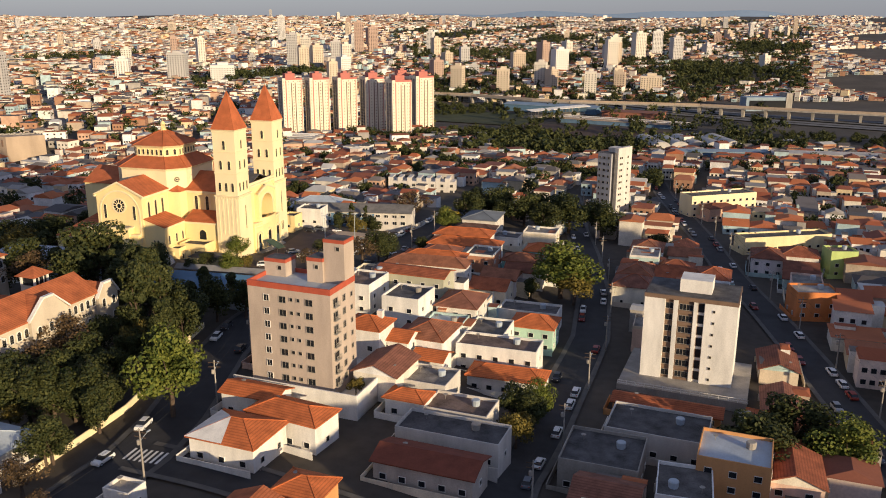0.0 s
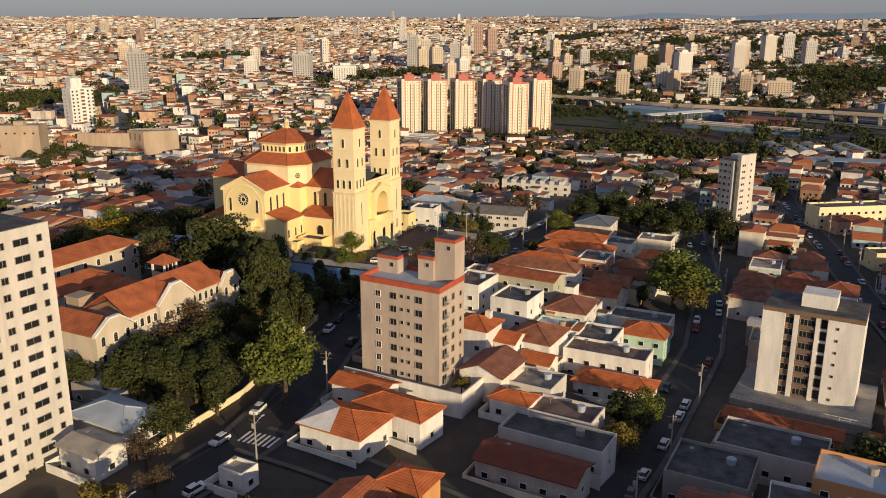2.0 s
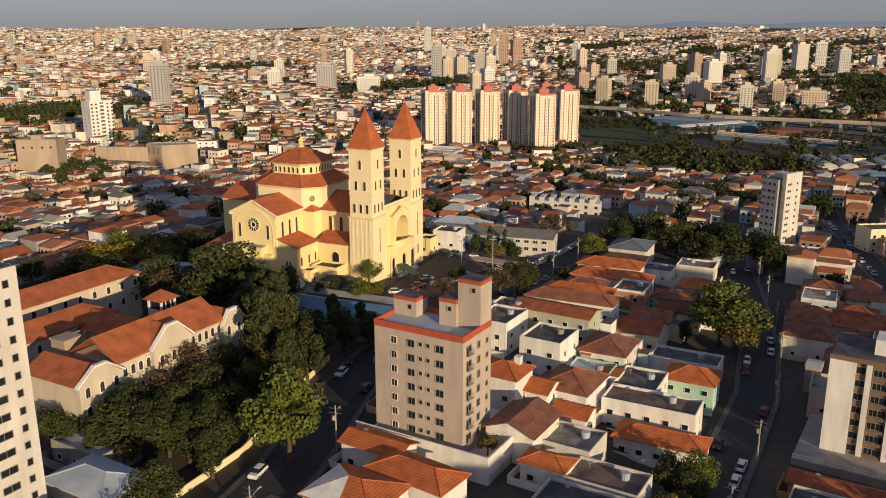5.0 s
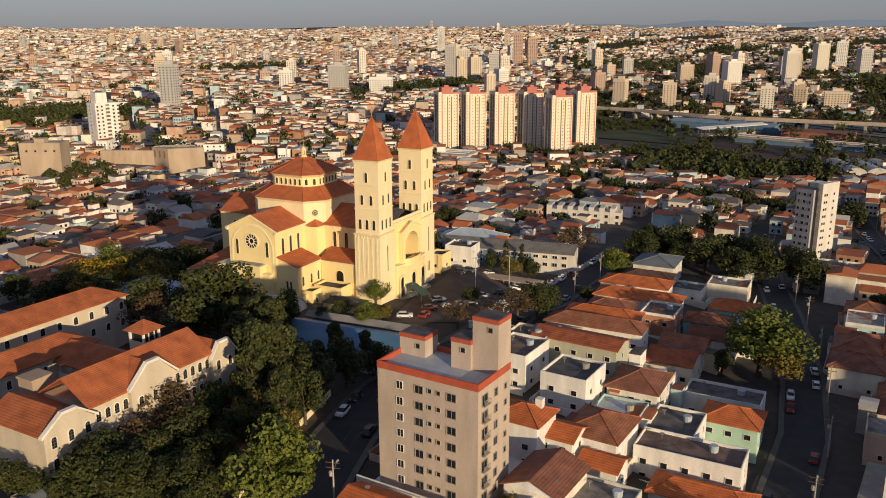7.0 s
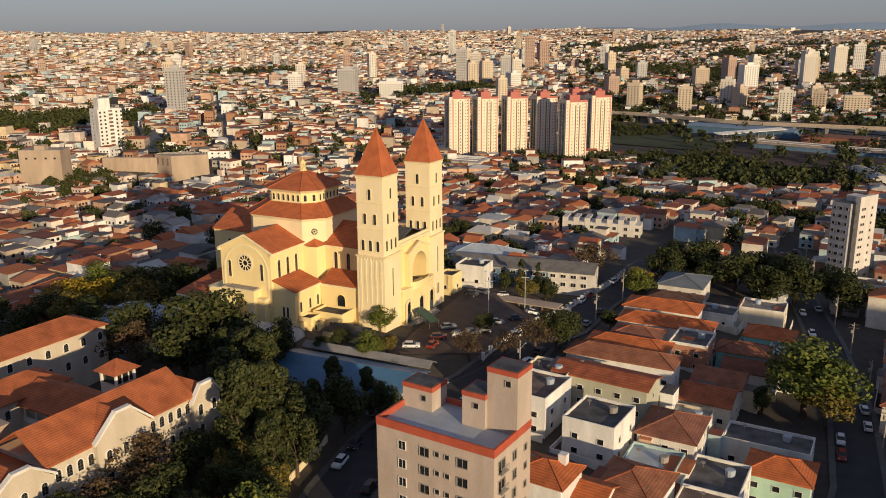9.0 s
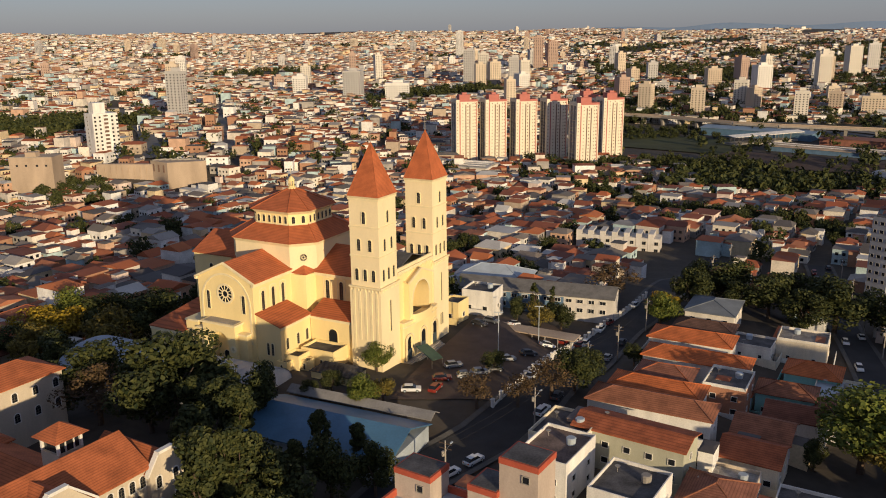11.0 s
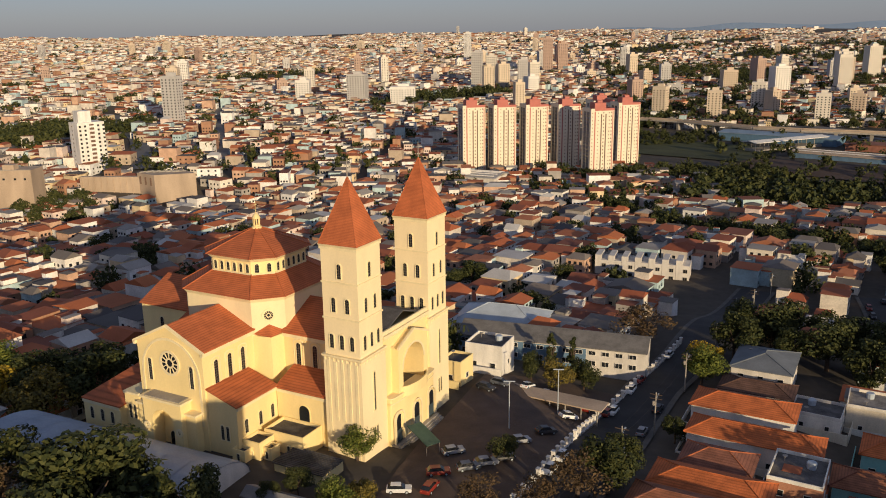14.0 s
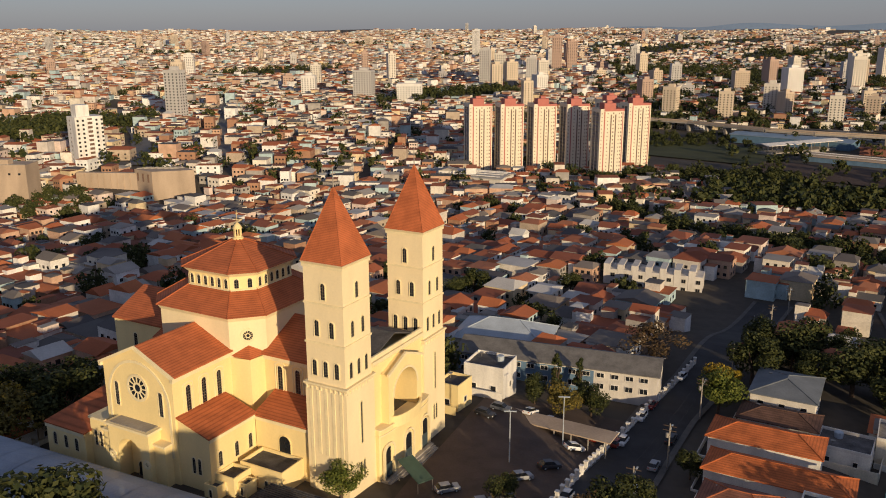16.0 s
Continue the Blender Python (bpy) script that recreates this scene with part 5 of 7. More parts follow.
# ---- church yard: parking court, low annexes, school beyond ----
M_COURT = mat("brown_paving", (0.095, 0.068, 0.055), 0.85, 0.35, 0.25, 3, 0.3)
cpts = [(-24, 238), (-10, 239), (-2.6, 239), (7.4, 263), (15.4, 284), (22.5, 298), (10, 303), (-7, 297), (-12, 280), (-18, 262)]
cm = MB()
cmx, cmy = sum(p[0] for p in cpts) / len(cpts), sum(p[1] for p in cpts) / len(cpts)
for (x0, y0), (x1, y1) in zip(cpts, cpts[1:] + cpts[:1]):
    for i in range(8):
        for j in range(8):
            q = []
            for a, b in ((i, j), (i + 1, j), (i + 1, j + 1), (i, j + 1)):
                f, g_ = a / 8, b / 8
                ex, ey = x0 + (x1 - x0) * g_, y0 + (y1 - y0) * g_
                xx, yy = cmx + (ex - cmx) * f, cmy + (ey - cmy) * f
                q.append((xx, yy, gz(xx, yy) + 0.22))
            cm.face(q)
solo("parking_court", cm, M_COURT, "brown paved parking court beside the church", "pavement", "structure")
for q in cpts + [(cmx, cmy), (-8, 262), (5, 275), (-12, 250)]:
    block(q[0], q[1], 9)
marks = thing("parking_marks", pose(0, 0, 0), "thin faded white bay lines on the court", "road marking")
for k in range(14):
    for bx, by in ((-9.5 + 1.05 * k, 251.5 + 2.3 * k), (-3.0 + 1.0 * k, 246 + 2.25 * k)):
        q = [(bx - 0.06, by), (bx + 0.06, by), (bx + 4.1, by - 1.9), (bx + 3.98, by - 1.9)]
        part("bay_line", MB().face([(x, y, gz(x, y) + 0.27) for x, y in q]), M_PAVE, marks)
fence = thing("fence", pose(0, 0, 0), "white masonry fence with square posts and railings", "fence")
fp = resample([(-3, 236.4), (2, 245.5), (8.7, 263), (16.6, 284), (24.8, 299), (37, 323), (44, 336)], 2.6)
post = MB().box(-0.3, 0.3, -0.3, 0.3, -0.6, 1.7).box(-0.38, 0.38, -0.38, 0.38, 1.7, 1.9).mesh("post", M_WHITE)
for i, (x, y) in enumerate(fp):
    part("post", post, None, fence, at=pose(x, y, gz(x, y) + 0.2, 0, 0, -26))
    if i:
        x0, y0 = fp[i - 1]
        rr = MB()
        z0, z1 = gz(x0, y0) + 0.2, gz(x, y) + 0.2
        for a, b in ((-0.5, 0.55),):
            rr.v += [(x0, y0, z0 + a), (x, y, z1 + a), (x, y, z1 + b), (x0, y0, z0 + b), (x0 + 0.15, y0 - 0.07, z0 + a), (x + 0.15, y - 0.07, z1 + a), (x + 0.15, y - 0.07, z1 + b), (x0 + 0.15, y0 - 0.07, z0 + b)]
            rr.f += [(0, 1, 2, 3), (4, 5, 6, 7), (3, 2, 6, 7), (0, 1, 5, 4)]
        for q in range(1, 4):
            rr.tube((x0 + (x - x0) * q / 4, y0 + (y - y0) * q / 4, z0 + (z1 - z0) * q / 4), (x0 + (x - x0) * q / 4, y0 + (y - y0) * q / 4, z0 + (z1 - z0) * q / 4 + 1.5), 0.04, 0.04, 4)
        part("panel", rr, M_WHITE, fence)
# covered parking and annexes
cover = thing("carport", pose(6, 286.5, 0, 0, 0, -25), "long low brown carport roof on thin posts", "carport")
part("roof", MB().box(-13, 13, -2.5, 2.5, -4.2, -3.95), M_BROWNCONC, cover)
for k in range(8):
    part("post", MB().box(-12.5 + 3.5 * k, -12.3 + 3.5 * k, -2.3, -2.1, -12, -4.2), M_CONC, cover)
house(-6.5, 302, 9, 8, 5.6, "flat", -20, M_WHITE, M_DARKROOF, "white two-storey annex with a dark roof", base=-3.5)
house(-13.5, 291, 5, 6, 4.6, "flat", -24, M_CREAM, M_DARKROOF, "small cream annex with a dark flat roof", base=-2.5)
sch = thing("school", pose(8, 318, -8, 0, 0, -15), "long school with white and blue walls and grey roofs", "school")
part("wall", MB().box(-22, 24, -5, 6, -5, 5.6), M_TOWERWHITE, sch)
part("blue_band", MB().box(-22, 10, -5.06, -5, -5, 5.2), M_BLUE2, sch)
part("roof", MB().gable(-22.5, 24.5, -5.6, 6.6, 5.6, 7.8, 0.2, "x"), mat("old_fibre_cement", (0.17, 0.16, 0.15), 0.9, 0.4, 0.5, 3, 0.4), sch, "weathered grey sheet roof")
for k in range(14):
    window(sch, "rect", 1.6, 1.2, -20.5 + 3.2 * k, -5.06, 1.2, 0, M_WHITE)
    window(sch, "rect", 1.6, 1.0, -20.5 + 3.2 * k, -5.06, 3.9, 0, M_WHITE)
house(-4, 340, 24, 16, 5.2, "hip", -15, M_TOWERWHITE, M_METALROOF, "hall with a grey blue sheet roof")
for q in range(-22, 26, 8):
    block(8 + q, 318 - q * 0.26, 9)
ca = CH_ROT
for (lx, ly, w, d, h, zb) in ((-13.8, -22.9, 3.8, 4.0, 3.2, -1.2), (-15.0, -25.9, 2.8, 2.0, 2.2, -1.2), (-11.0, -22.9, 1.8, 2.4, 2.2, -1.2), (-10.0, -17.9, 8.6, 5.6, 3.7, -1.2)):
    p = church.matrix_basis @ Vector((lx, ly, 0))
    an = house(p.x, p.y, w, d, h, "flat", ca, M_CREAM, M_DARKROOF, "low cream church annex with a dark flat roof", base=zb, detail=False)
    for k in range(max(1, int(w / 2))):
        window(an, "arch", 0.6, 1.4, -w / 2 + w * (k + 0.5) / max(1, int(w / 2)), -d / 2, 0.8, 0, M_TRIM)
# slatted pergola beside the near tower
pg = thing("pergola", church.matrix_basis @ pose(-2.5, -23.5, -1.4), "low cream shelter with a dark slatted roof", "pergola")
part("wall", MB().box(-5, 5, -3, -2.75, -1.5, 2.2).box(4.75, 5, -2.75, 3, -1.5, 2.2), M_CREAM, pg)
for k in range(13):
    part("slat", MB().box(-5.3, 5.3, -3.2 + 0.5 * k, -2.95 + 0.5 * k, 2.3, 2.5), M_DARKROOF, pg)
for x in (-4.8, 0, 4.8):
    part("beam", MB().box(x - 0.1, x + 0.1, -3.2, 3.2, 2.12, 2.3), M_CREAM, pg)
# green awning over the stair
aw = thing("awning", church.matrix_basis @ pose(7.4, -4.6, 0, 0, 0, -27), "dull green canvas awning on thin posts", "awning")
M_CANVAS = mat("green_canvas", (0.06, 0.10, 0.075), 0.9, 0.25, 0.8, 5, 0.3)
cv = MB()
cv.v = [(0, -1.5, 1.6), (6.4, -1.5, 0.2), (6.4, 1.5, 0.2), (0, 1.5, 1.6), (0, -1.5, 1.7), (6.4, -1.5, 0.3), (6.4, 1.5, 0.3), (0, 1.5, 1.7)]
cv.f = [(0, 3, 2, 1), (4, 5, 6, 7), (0, 1, 5, 4), (2, 3, 7, 6), (1, 2, 6, 5), (3, 0, 4, 7)]
part("canvas", cv, M_CANVAS, aw)
for x, z in ((0.3, 1.5), (6.1, 0.2)):
    for y in (-1.4, 1.4):
        part("post", MB().tube((x, y, -3.6), (x, y, z), 0.05, 0.05, 6), M_CONC, aw)
for lx in range(-60, 14, 8):
    for ly in range(-30, 34, 8):
        p = church.matrix_basis @ Vector((lx, ly, 0))
        block(p.x, p.y, 7)

# ---- far left landmarks ----
wap = thing("apartment_tower", pose(-292, 684, 0, 0, 0, 50), "white apartment tower with dark square windows", "apartment tower")
part("wall", MB().box(-10, 9, 0, 14, -34, 14.2), M_WHITE, wap)
part("roof_house", MB().box(-8, 1, 2, 10, 14.2, 22), M_WHITE, wap)
part("balcony_bay", MB().box(-1.6, 1.6, -0.08, 0, -30, 13), M_BLIND, wap)
for k in range(15):
    part("balcony_front", MB().box(-1.7, 1.7, -0.3, -0.08, 10.6 - 2.9 * k, 11.9 - 2.9 * k), M_WHITE, wap)
for s in range(14):
    for x in (-8.2, -4.6, 4.6, 8.2):
        window(wap, "rect", 1.3, 1.3, x, 0, 11 - 2.9 * s, 0, M_CONC, False)
    window(wap, "rect", 1.0, 1.0, -10, 9, 11 - 2.9 * s, -90, M_CONC, False)
rw = thing("retaining_wall", pose(-228, 628, 0), "high bare concrete retaining wall", "wall")
part("wall", MB().prism([(-50, 5), (-10, 5), (-10, 9), (-50, 9)], -40, -15.5), M_BROWNCONC, rw)
blk = part("wall", MB().prism([(-12, 6), (3.5, -4), (27, 5), (12, 20)], -40, -13), M_BROWNCONC, rw)
for k in range(6):
    part("roof_rib", MB().prism([(-10.5 + 4.2 * k, 6.0 + 1.5 * (k * 0.2)), (-9.9 + 4.2 * k, 5.8 + 1.5 * (k * 0.2)), (-3 + 4.2 * k, 12), (-3.6 + 4.2 * k, 12.2)], -13, -12.4), M_CONC, blk)
for k in range(3):
    f = 0.2 + 0.3 * k
    part("slot", MB().box(-12 + 15.5 * f - 0.5, -12 + 15.5 * f + 0.5, 6 - 10 * f - 0.3, 6 - 10 * f + 0.3, -20, -15), M_BLIND, blk)
for k in range(9):
    part("buttress", MB().box(-49 + 4.2 * k, -48.4 + 4.2 * k, 4.6, 5, -40, -15.8), M_BROWNCONC, rw)
cb_ = thing("concrete_building", pose(-305, 600, 0, 0, 0, 4), "bare grey concrete building without windows", "building")
part("wall", MB().box(-14, 14, 0, 16, -44, -6), M_BROWNCONC, cb_)
part("stair_head", MB().box(-4, 3, 2, 8, -6, -3), M_BROWNCONC, cb_)
part("coping", MB().box(-14.2, 14.2, -0.2, 0.3, -6, -5.6), M_CONC, cb_)
for q in (-9, -3, 4, 10):
    window(cb_, "rect", 1.4, 1.2, q, 0, -12, 0, M_CONC, False)
block(-296, 692, 14), block(-240, 636, 9), block(-254, 634, 8), block(-270, 636, 8), block(-213, 636, 18), block(-305, 606, 15)
tr_ = thing("row_houses", pose(46, 428, 0, 0, 0, -16), "row of pale terraced houses with stepped gables", "row houses")
for k in range(7):
    u_ = part("terrace_unit", MB().box(-16 + 5 * k, -11.1 + 5 * k, 0, 9, -26, -13.5).box(-16 + 5 * k, -13.8 + 5 * k, 0, 9, -13.5, -11.6), M_TOWERWHITE, tr_)
    for z in (-16.2, -19.2):
        window(u_, "rect", 1.4, 1.3, -12.6 + 5 * k, 0, z, 0, M_CONC)
block(40, 432, 12), block(60, 426, 12), block(50, 430, 14)
for x, y in ESTATE:
    block(x, y + 8, 22)

# ---- ground kept free for the trees beyond the church ----
BEYOND = ((55.2, 325.2, 13, "dark", 1.2), (67.2, 334.3, 10.5, "dark", 1.2), (69.4, 324.4, 10, "dark", 1.2), (42.9, 305.9, 10, "green", 1.2), (31.0, 275.2, 6, "dark", 1.1), (83.9, 349.6, 9, "dark", 1.2),
          (-2.9, 253.4, 5.5, "dark", 1.2), (-15.2, 407, 11, "dark", 1.3), (18, 417.8, 8, "dark", 1.3), (-22, 402, 9, "dark", 1.2))
for x, y, h, k, sp in BEYOND:
    block(x, y, 4.5)
# ---- houses filling the blocks ----
BL = np.array(BLOCKED)


def is_free(x, y, r, park=True):
    if road_gap(x, y) < r * 0.75:
        return False
    if park and -135 < x < -36 + max(0, (190 - y) * 0.02) and 105 < y < 262 and x > -135:
        return False
    return bool(np.min(np.hypot(BL[:, 0] - x, BL[:, 1] - y) - BL[:, 2]) > r * 0.55)


rng = random.Random(7)
KINDS = [("hip", 9.5, 11, 3.6), ("hip", 10.5, 12, 6.2), ("gable", 8.5, 12, 3.8), ("flat", 9, 11, 6.4), ("gable", 9.5, 11.5, 6.0), ("metal", 9.5, 12, 3.8), ("flat", 8.5, 10, 3.6), ("hip", 8.5, 10, 4.2), ("gable", 10.5, 9.5, 4.6), ("flat", 9.5, 12, 5.8)]
STORE = {}


def town_house(k, x, y, rot):
    """The k-th kind of house, built once and then copied."""
    if k in STORE:
        return copy_thing(STORE[k], pose(x, y, gz(x, y), 0, 0, rot))
    roof, w, d, h = KINDS[k]
    kind_words = {"hip": "clay tile hip roof", "gable": "clay tile gable roof", "flat": "flat stained roof", "metal": "grey sheet roof"}[roof]
    n_ = "two-storey " if h > 5 else "single-storey "
    STORE[k] = house(x, y, w, d, h, roof, rot, label="plastered " + n_ + "town house with a " + kind_words, group="town houses")
    return STORE[k]


def grove(x, y):
    """Green belts left free of houses."""
    return (abs((x - 95) - (y - 560) * -0.55) < 16 and 460 < y < 700) or (y > 745 - 0.25 * (x - 120) and x > 110) or valley_floor(x, y)


def valley_floor(x, y):
    """The river flat with its railway and avenue."""
    return (x > 95 - (y - 870) * 0.3) & (y > 760 - 0.3 * (x - 110)) & (y < 1130 - 0.12 * (x - 300) * (x > 300))


ca_, sa_ = math.cos(radians(GROT)), math.sin(radians(GROT))
GAPS, MID, NEARH = [], [], []
CELLS = []
for pitch, deep, inner in ((10.6, 12.2, True), (10.6, 12.0, False)):
    p = -640.0
    while p < 620:
        q = -330.0
        p += pitch
        if rng.random() < 0.11:
            p += 7
        while q < 700:
            q += deep + (7.5 if rng.random() < 0.07 else 0)
            CELLS.append((p, q, inner))
# rows run on behind the camera, unseen, added to cast shade forward
for p, q, inner in CELLS:
    x, y = p * ca_ - q * sa_ + rng.uniform(-1, 1), p * sa_ + q * ca_ + rng.uniform(-1, 1) + 60
    if y > 650 or y < -190 or x < -0.66 * max(y, 60) - 60 or x > 0.76 * max(y, 0) + 70 + (60 if y < 60 else 0) or grove(x, y):
        continue
    near = 92 < y < 292 and -0.62 * y - 12 < x < 0.66 * y + 8
    if near != inner or not is_free(x, y, 6.2 if near else 5.2):
        continue
    if rng.random() < (0.08 if y < 292 else 0.17 if y < 500 else 0.12):
        GAPS.append((x, y))
        continue
    rot = GROT + rng.uniform(-3, 3)
    if near:
        town_house(rng.choice((0, 0, 1, 1, 2, 3, 4, 5, 6, 7, 8, 9)), x, y, rot + rng.choice((0, 0, 90, 180)))
        NEARH.append((x, y, radians(rot)))
    else:
        MID.append((x, y, radians(rot)))


def town_mesh(name, xs, ys, turn, w, d, h, rise, label, over=1.08, windows=True):
    """Many small houses in one sheet: walls, tiled or flat roofs, window openings."""
    n = len(xs)
    z = relief(xs, ys)
    c, s = np.cos(turn), np.sin(turn)

    def P(a, b, zz):
        return np.stack([xs + a * c - b * s, ys + a * s + b * c, zz], 1)

    V, quads, tris, qi, ti = [], [], [], [], []
    base = np.arange(n)
    count = 0

    def add(points):
        nonlocal count
        k = len(points)
        V.append(np.stack(points, 1).reshape(-1, 3))
        ids = count + base * k
        count += n * k
        return ids

    cs = [(-1, -1), (1, -1), (1, 1), (-1, 1)]
    ids = add([P(a * w, b * d, z - 3) for a, b in cs] + [P(a * w, b * d, z + h) for a, b in cs])
    for f in ((0, 1, 5, 4), (1, 2, 6, 5), (2, 3, 7, 6), (3, 0, 4, 7), (4, 5, 6, 7)):
        quads.append(np.stack([ids + k for k in f], 1))
        qi.append(np.zeros(n, np.int32))
    inset = np.where(np.random.RandomState(n).rand(n) < 0.5, 0.55, 1.0)
    rf = add([P(a * w * over, b * d * over, z + h + 0.05) for a, b in cs] + [P(-w * over * inset, 0 * d, z + h + 0.08 + rise), P(w * over * inset, 0 * d, z + h + 0.08 + rise)])
    for f in ((0, 1, 5, 4), (2, 3, 4, 5)):
        quads.append(np.stack([rf + k for k in f], 1))
        qi.append(np.ones(n, np.int32))
    for f in ((1, 2, 5), (3, 0, 4)):
        tris.append(np.stack([rf + k for k in f], 1))
        ti.append(np.ones(n, np.int32))
    if windows:
        for zo in (1.0, 3.9):
            zz = np.where(h > zo + 1.6, zo, 1.0)
            for fx in (-0.6, 0.0, 0.6):
                wi = add([P(fx * w - 0.6, -d - 0.04, z + zz), P(fx * w + 0.6, -d - 0.04, z + zz), P(fx * w + 0.6, -d - 0.04, z + zz + 1.2), P(fx * w - 0.6, -d - 0.04, z + zz + 1.2)])
                quads.append(np.stack([wi, wi + 1, wi + 2, wi + 3], 1))
                qi.append(np.full(n, 2, np.int32))
            for fy in (-0.4, 0.4):
                wi = add([P(w + 0.04, fy * d - 0.6, z + zz), P(w + 0.04, fy * d + 0.6, z + zz), P(w + 0.04, fy * d + 0.6, z + zz + 1.2), P(w + 0.04, fy * d - 0.6, z + zz + 1.2)])
                quads.append(np.stack([wi, wi + 1, wi + 2, wi + 3], 1))
                qi.append(np.full(n, 2, np.int32))
    me = bpy.data.meshes.new(name)
    me.from_pydata(np.concatenate(V).tolist(), [], np.concatenate(quads).tolist() + np.concatenate(tris).tolist())
    for m in (M_FARWALL, M_FARROOF, M_GLASS):
        me.materials.append(m)
    me.polygons.foreach_set("material_index", np.concatenate(qi + ti))
    return tagged(new(name, me), label, "houses", kind="stuff")


mr_ = np.random.RandomState(5)
MID = np.array(MID)
nm = len(MID)
flip = mr_.rand(nm) < 0.5
w_, d_ = mr_.uniform(3.0, 5.4, nm), mr_.uniform(3.6, 6.4, nm)
town_mesh("town_houses", MID[:, 0], MID[:, 1], MID[:, 2] + np.where(mr_.rand(nm) < 0.4, math.pi / 2, 0), w_, np.where(flip, w_, d_), np.where(mr_.rand(nm) < 0.55, 3.3, 6.0) + mr_.uniform(-0.3, 1.2, nm) + (mr_.rand(nm) < 0.05) * 3.2,
          np.where(mr_.rand(nm) < 0.6, mr_.uniform(1.0, 2.2, nm), 0.0), "blocks of plastered town houses with red roofs")
# sheds, tanks and back rooms between them
SH = np.concatenate([MID, MID[mr_.rand(nm) < 0.6], np.array(NEARH), np.array(NEARH)])
SH = SH + np.stack([mr_.uniform(-6.5, 6.5, len(SH)), mr_.uniform(-6.5, 6.5, len(SH)), np.zeros(len(SH))], 1)
SH = SH[[is_free(x, y, 2.4) for x, y, _ in SH]]
ns = len(SH)
town_mesh("back_sheds", SH[:, 0], SH[:, 1], SH[:, 2], mr_.uniform(1.0, 2.6, ns), mr_.uniform(1.0, 3.0, ns), mr_.uniform(2.4, 6.6, ns), mr_.uniform(0, 0.4, ns), "small back rooms and sheds between the houses", windows=False)


def far_town(name, y0, y1, cell, seed, label):
    r = np.random.RandomState(seed)
    xs, ys = [], []
    y = y0
    while y < y1:
        n = int((1.46 * y + 140) / cell)
        xs.append(-0.68 * y - 70 + cell * (np.arange(n) + 0.5) + r.uniform(-0.22, 0.22, n) * cell)
        ys.append(np.full(n, y) + r.uniform(-0.25, 0.25, n) * cell)
        y += cell * 1.05
    xs, ys = np.concatenate(xs), np.concatenate(ys)
    turn = -0.3 + 0.5 * np.round(1.5 * np.sin(ys / 400 + xs / 600)) / 1.5
    u = xs * np.cos(turn) + ys * np.sin(turn)
    v = -xs * np.sin(turn) + ys * np.cos(turn)
    keep = (np.mod(u, 88) > 9) & (np.mod(v, 140) > 9) & (r.rand(len(xs)) > 0.08)
    green = np.sin(xs / 130 + 2) * np.sin(ys / 170) + 0.5 * np.sin(xs / 60 - ys / 90)
    keep &= green < np.where(xs > 0.1 * ys, 0.5, 0.9)
    keep &= ~valley_floor(xs, ys)
    keep &= np.abs((xs + 262) - (ys - 690) * -0.52) > np.where(ys < 1080, 10, 0)
    keep &= np.abs((xs + 205) - (ys - 700) * -0.355) > np.where(ys < 1260, 6.5, 0)
    for bx, by, br in BLOCKED:
        if by > 550:
            keep &= np.hypot(xs - bx, ys - by) > br
    xs, ys, turn = xs[keep], ys[keep], turn[keep]
    n = len(xs)
    turn = turn + r.normal(0, 0.06, n) + np.where(r.rand(n) < 0.3, math.pi / 2, 0)
    return town_mesh(name, xs, ys, turn, cell * r.uniform(0.24, 0.42, n) * np.where(r.rand(n) < 0.25, 1.7, 1), cell * r.uniform(0.28, 0.62, n), np.where(r.rand(n) < 0.5, 3.2, 6.0) + r.uniform(0, 2.0, n) + (r.rand(n) < 0.05) * 6,
                     np.where(r.rand(n) < 0.55, r.uniform(0.8, 1.9, n), 0.0), label, 1.06, y0 < 1000)


far_town("distant_houses", 640, 1500, 11.5, 1, "hillside of small plastered houses with red roofs")
far_town("distant_houses", 1500, 2600, 14.0, 2, "far slopes packed with small houses")
far_town("distant_houses", 2600, 4700, 19.0, 3, "last houses on the skyline hills")


def tower(x, y, w, d, h, turn, wall=None, base=None):
    """An apartment tower with its rows of windows, far off or an unseen shadow caster."""
    b = gz(x, y) if base is None else base
    t = thing("apartment_tower", pose(x, y, b, 0, 0, turn), "pale high-rise apartment tower among small houses", "apartment tower", "far apartment towers")
    part("wall", MB().box(-w / 2, w / 2, -d / 2, d / 2, -6, h).box(-w / 5, w / 4, -d / 5, d / 5, h, h + 3.5), wall or M_TOWERWALL, t)
    win = MB()
    n = max(3, int(w / 3.6))
    for s in range(int((h - 2) / 2.9)):
        for k in range(n):
            xx = -w / 2 + w * (k + 0.5) / n
            win.box(xx - 0.75, xx + 0.75, -d / 2 - 0.06, -d / 2, 1.2 + 2.9 * s, 2.5 + 2.9 * s)
            if k < 3:
                yy = -d / 2 + d * (k + 0.5) / 3
                win.box(w / 2, w / 2 + 0.06, yy - 0.7, yy + 0.7, 1.2 + 2.9 * s, 2.5 + 2.9 * s)
    tagged(part("window_grid", win, M_GLASS, t), kind="stuff")
    return t


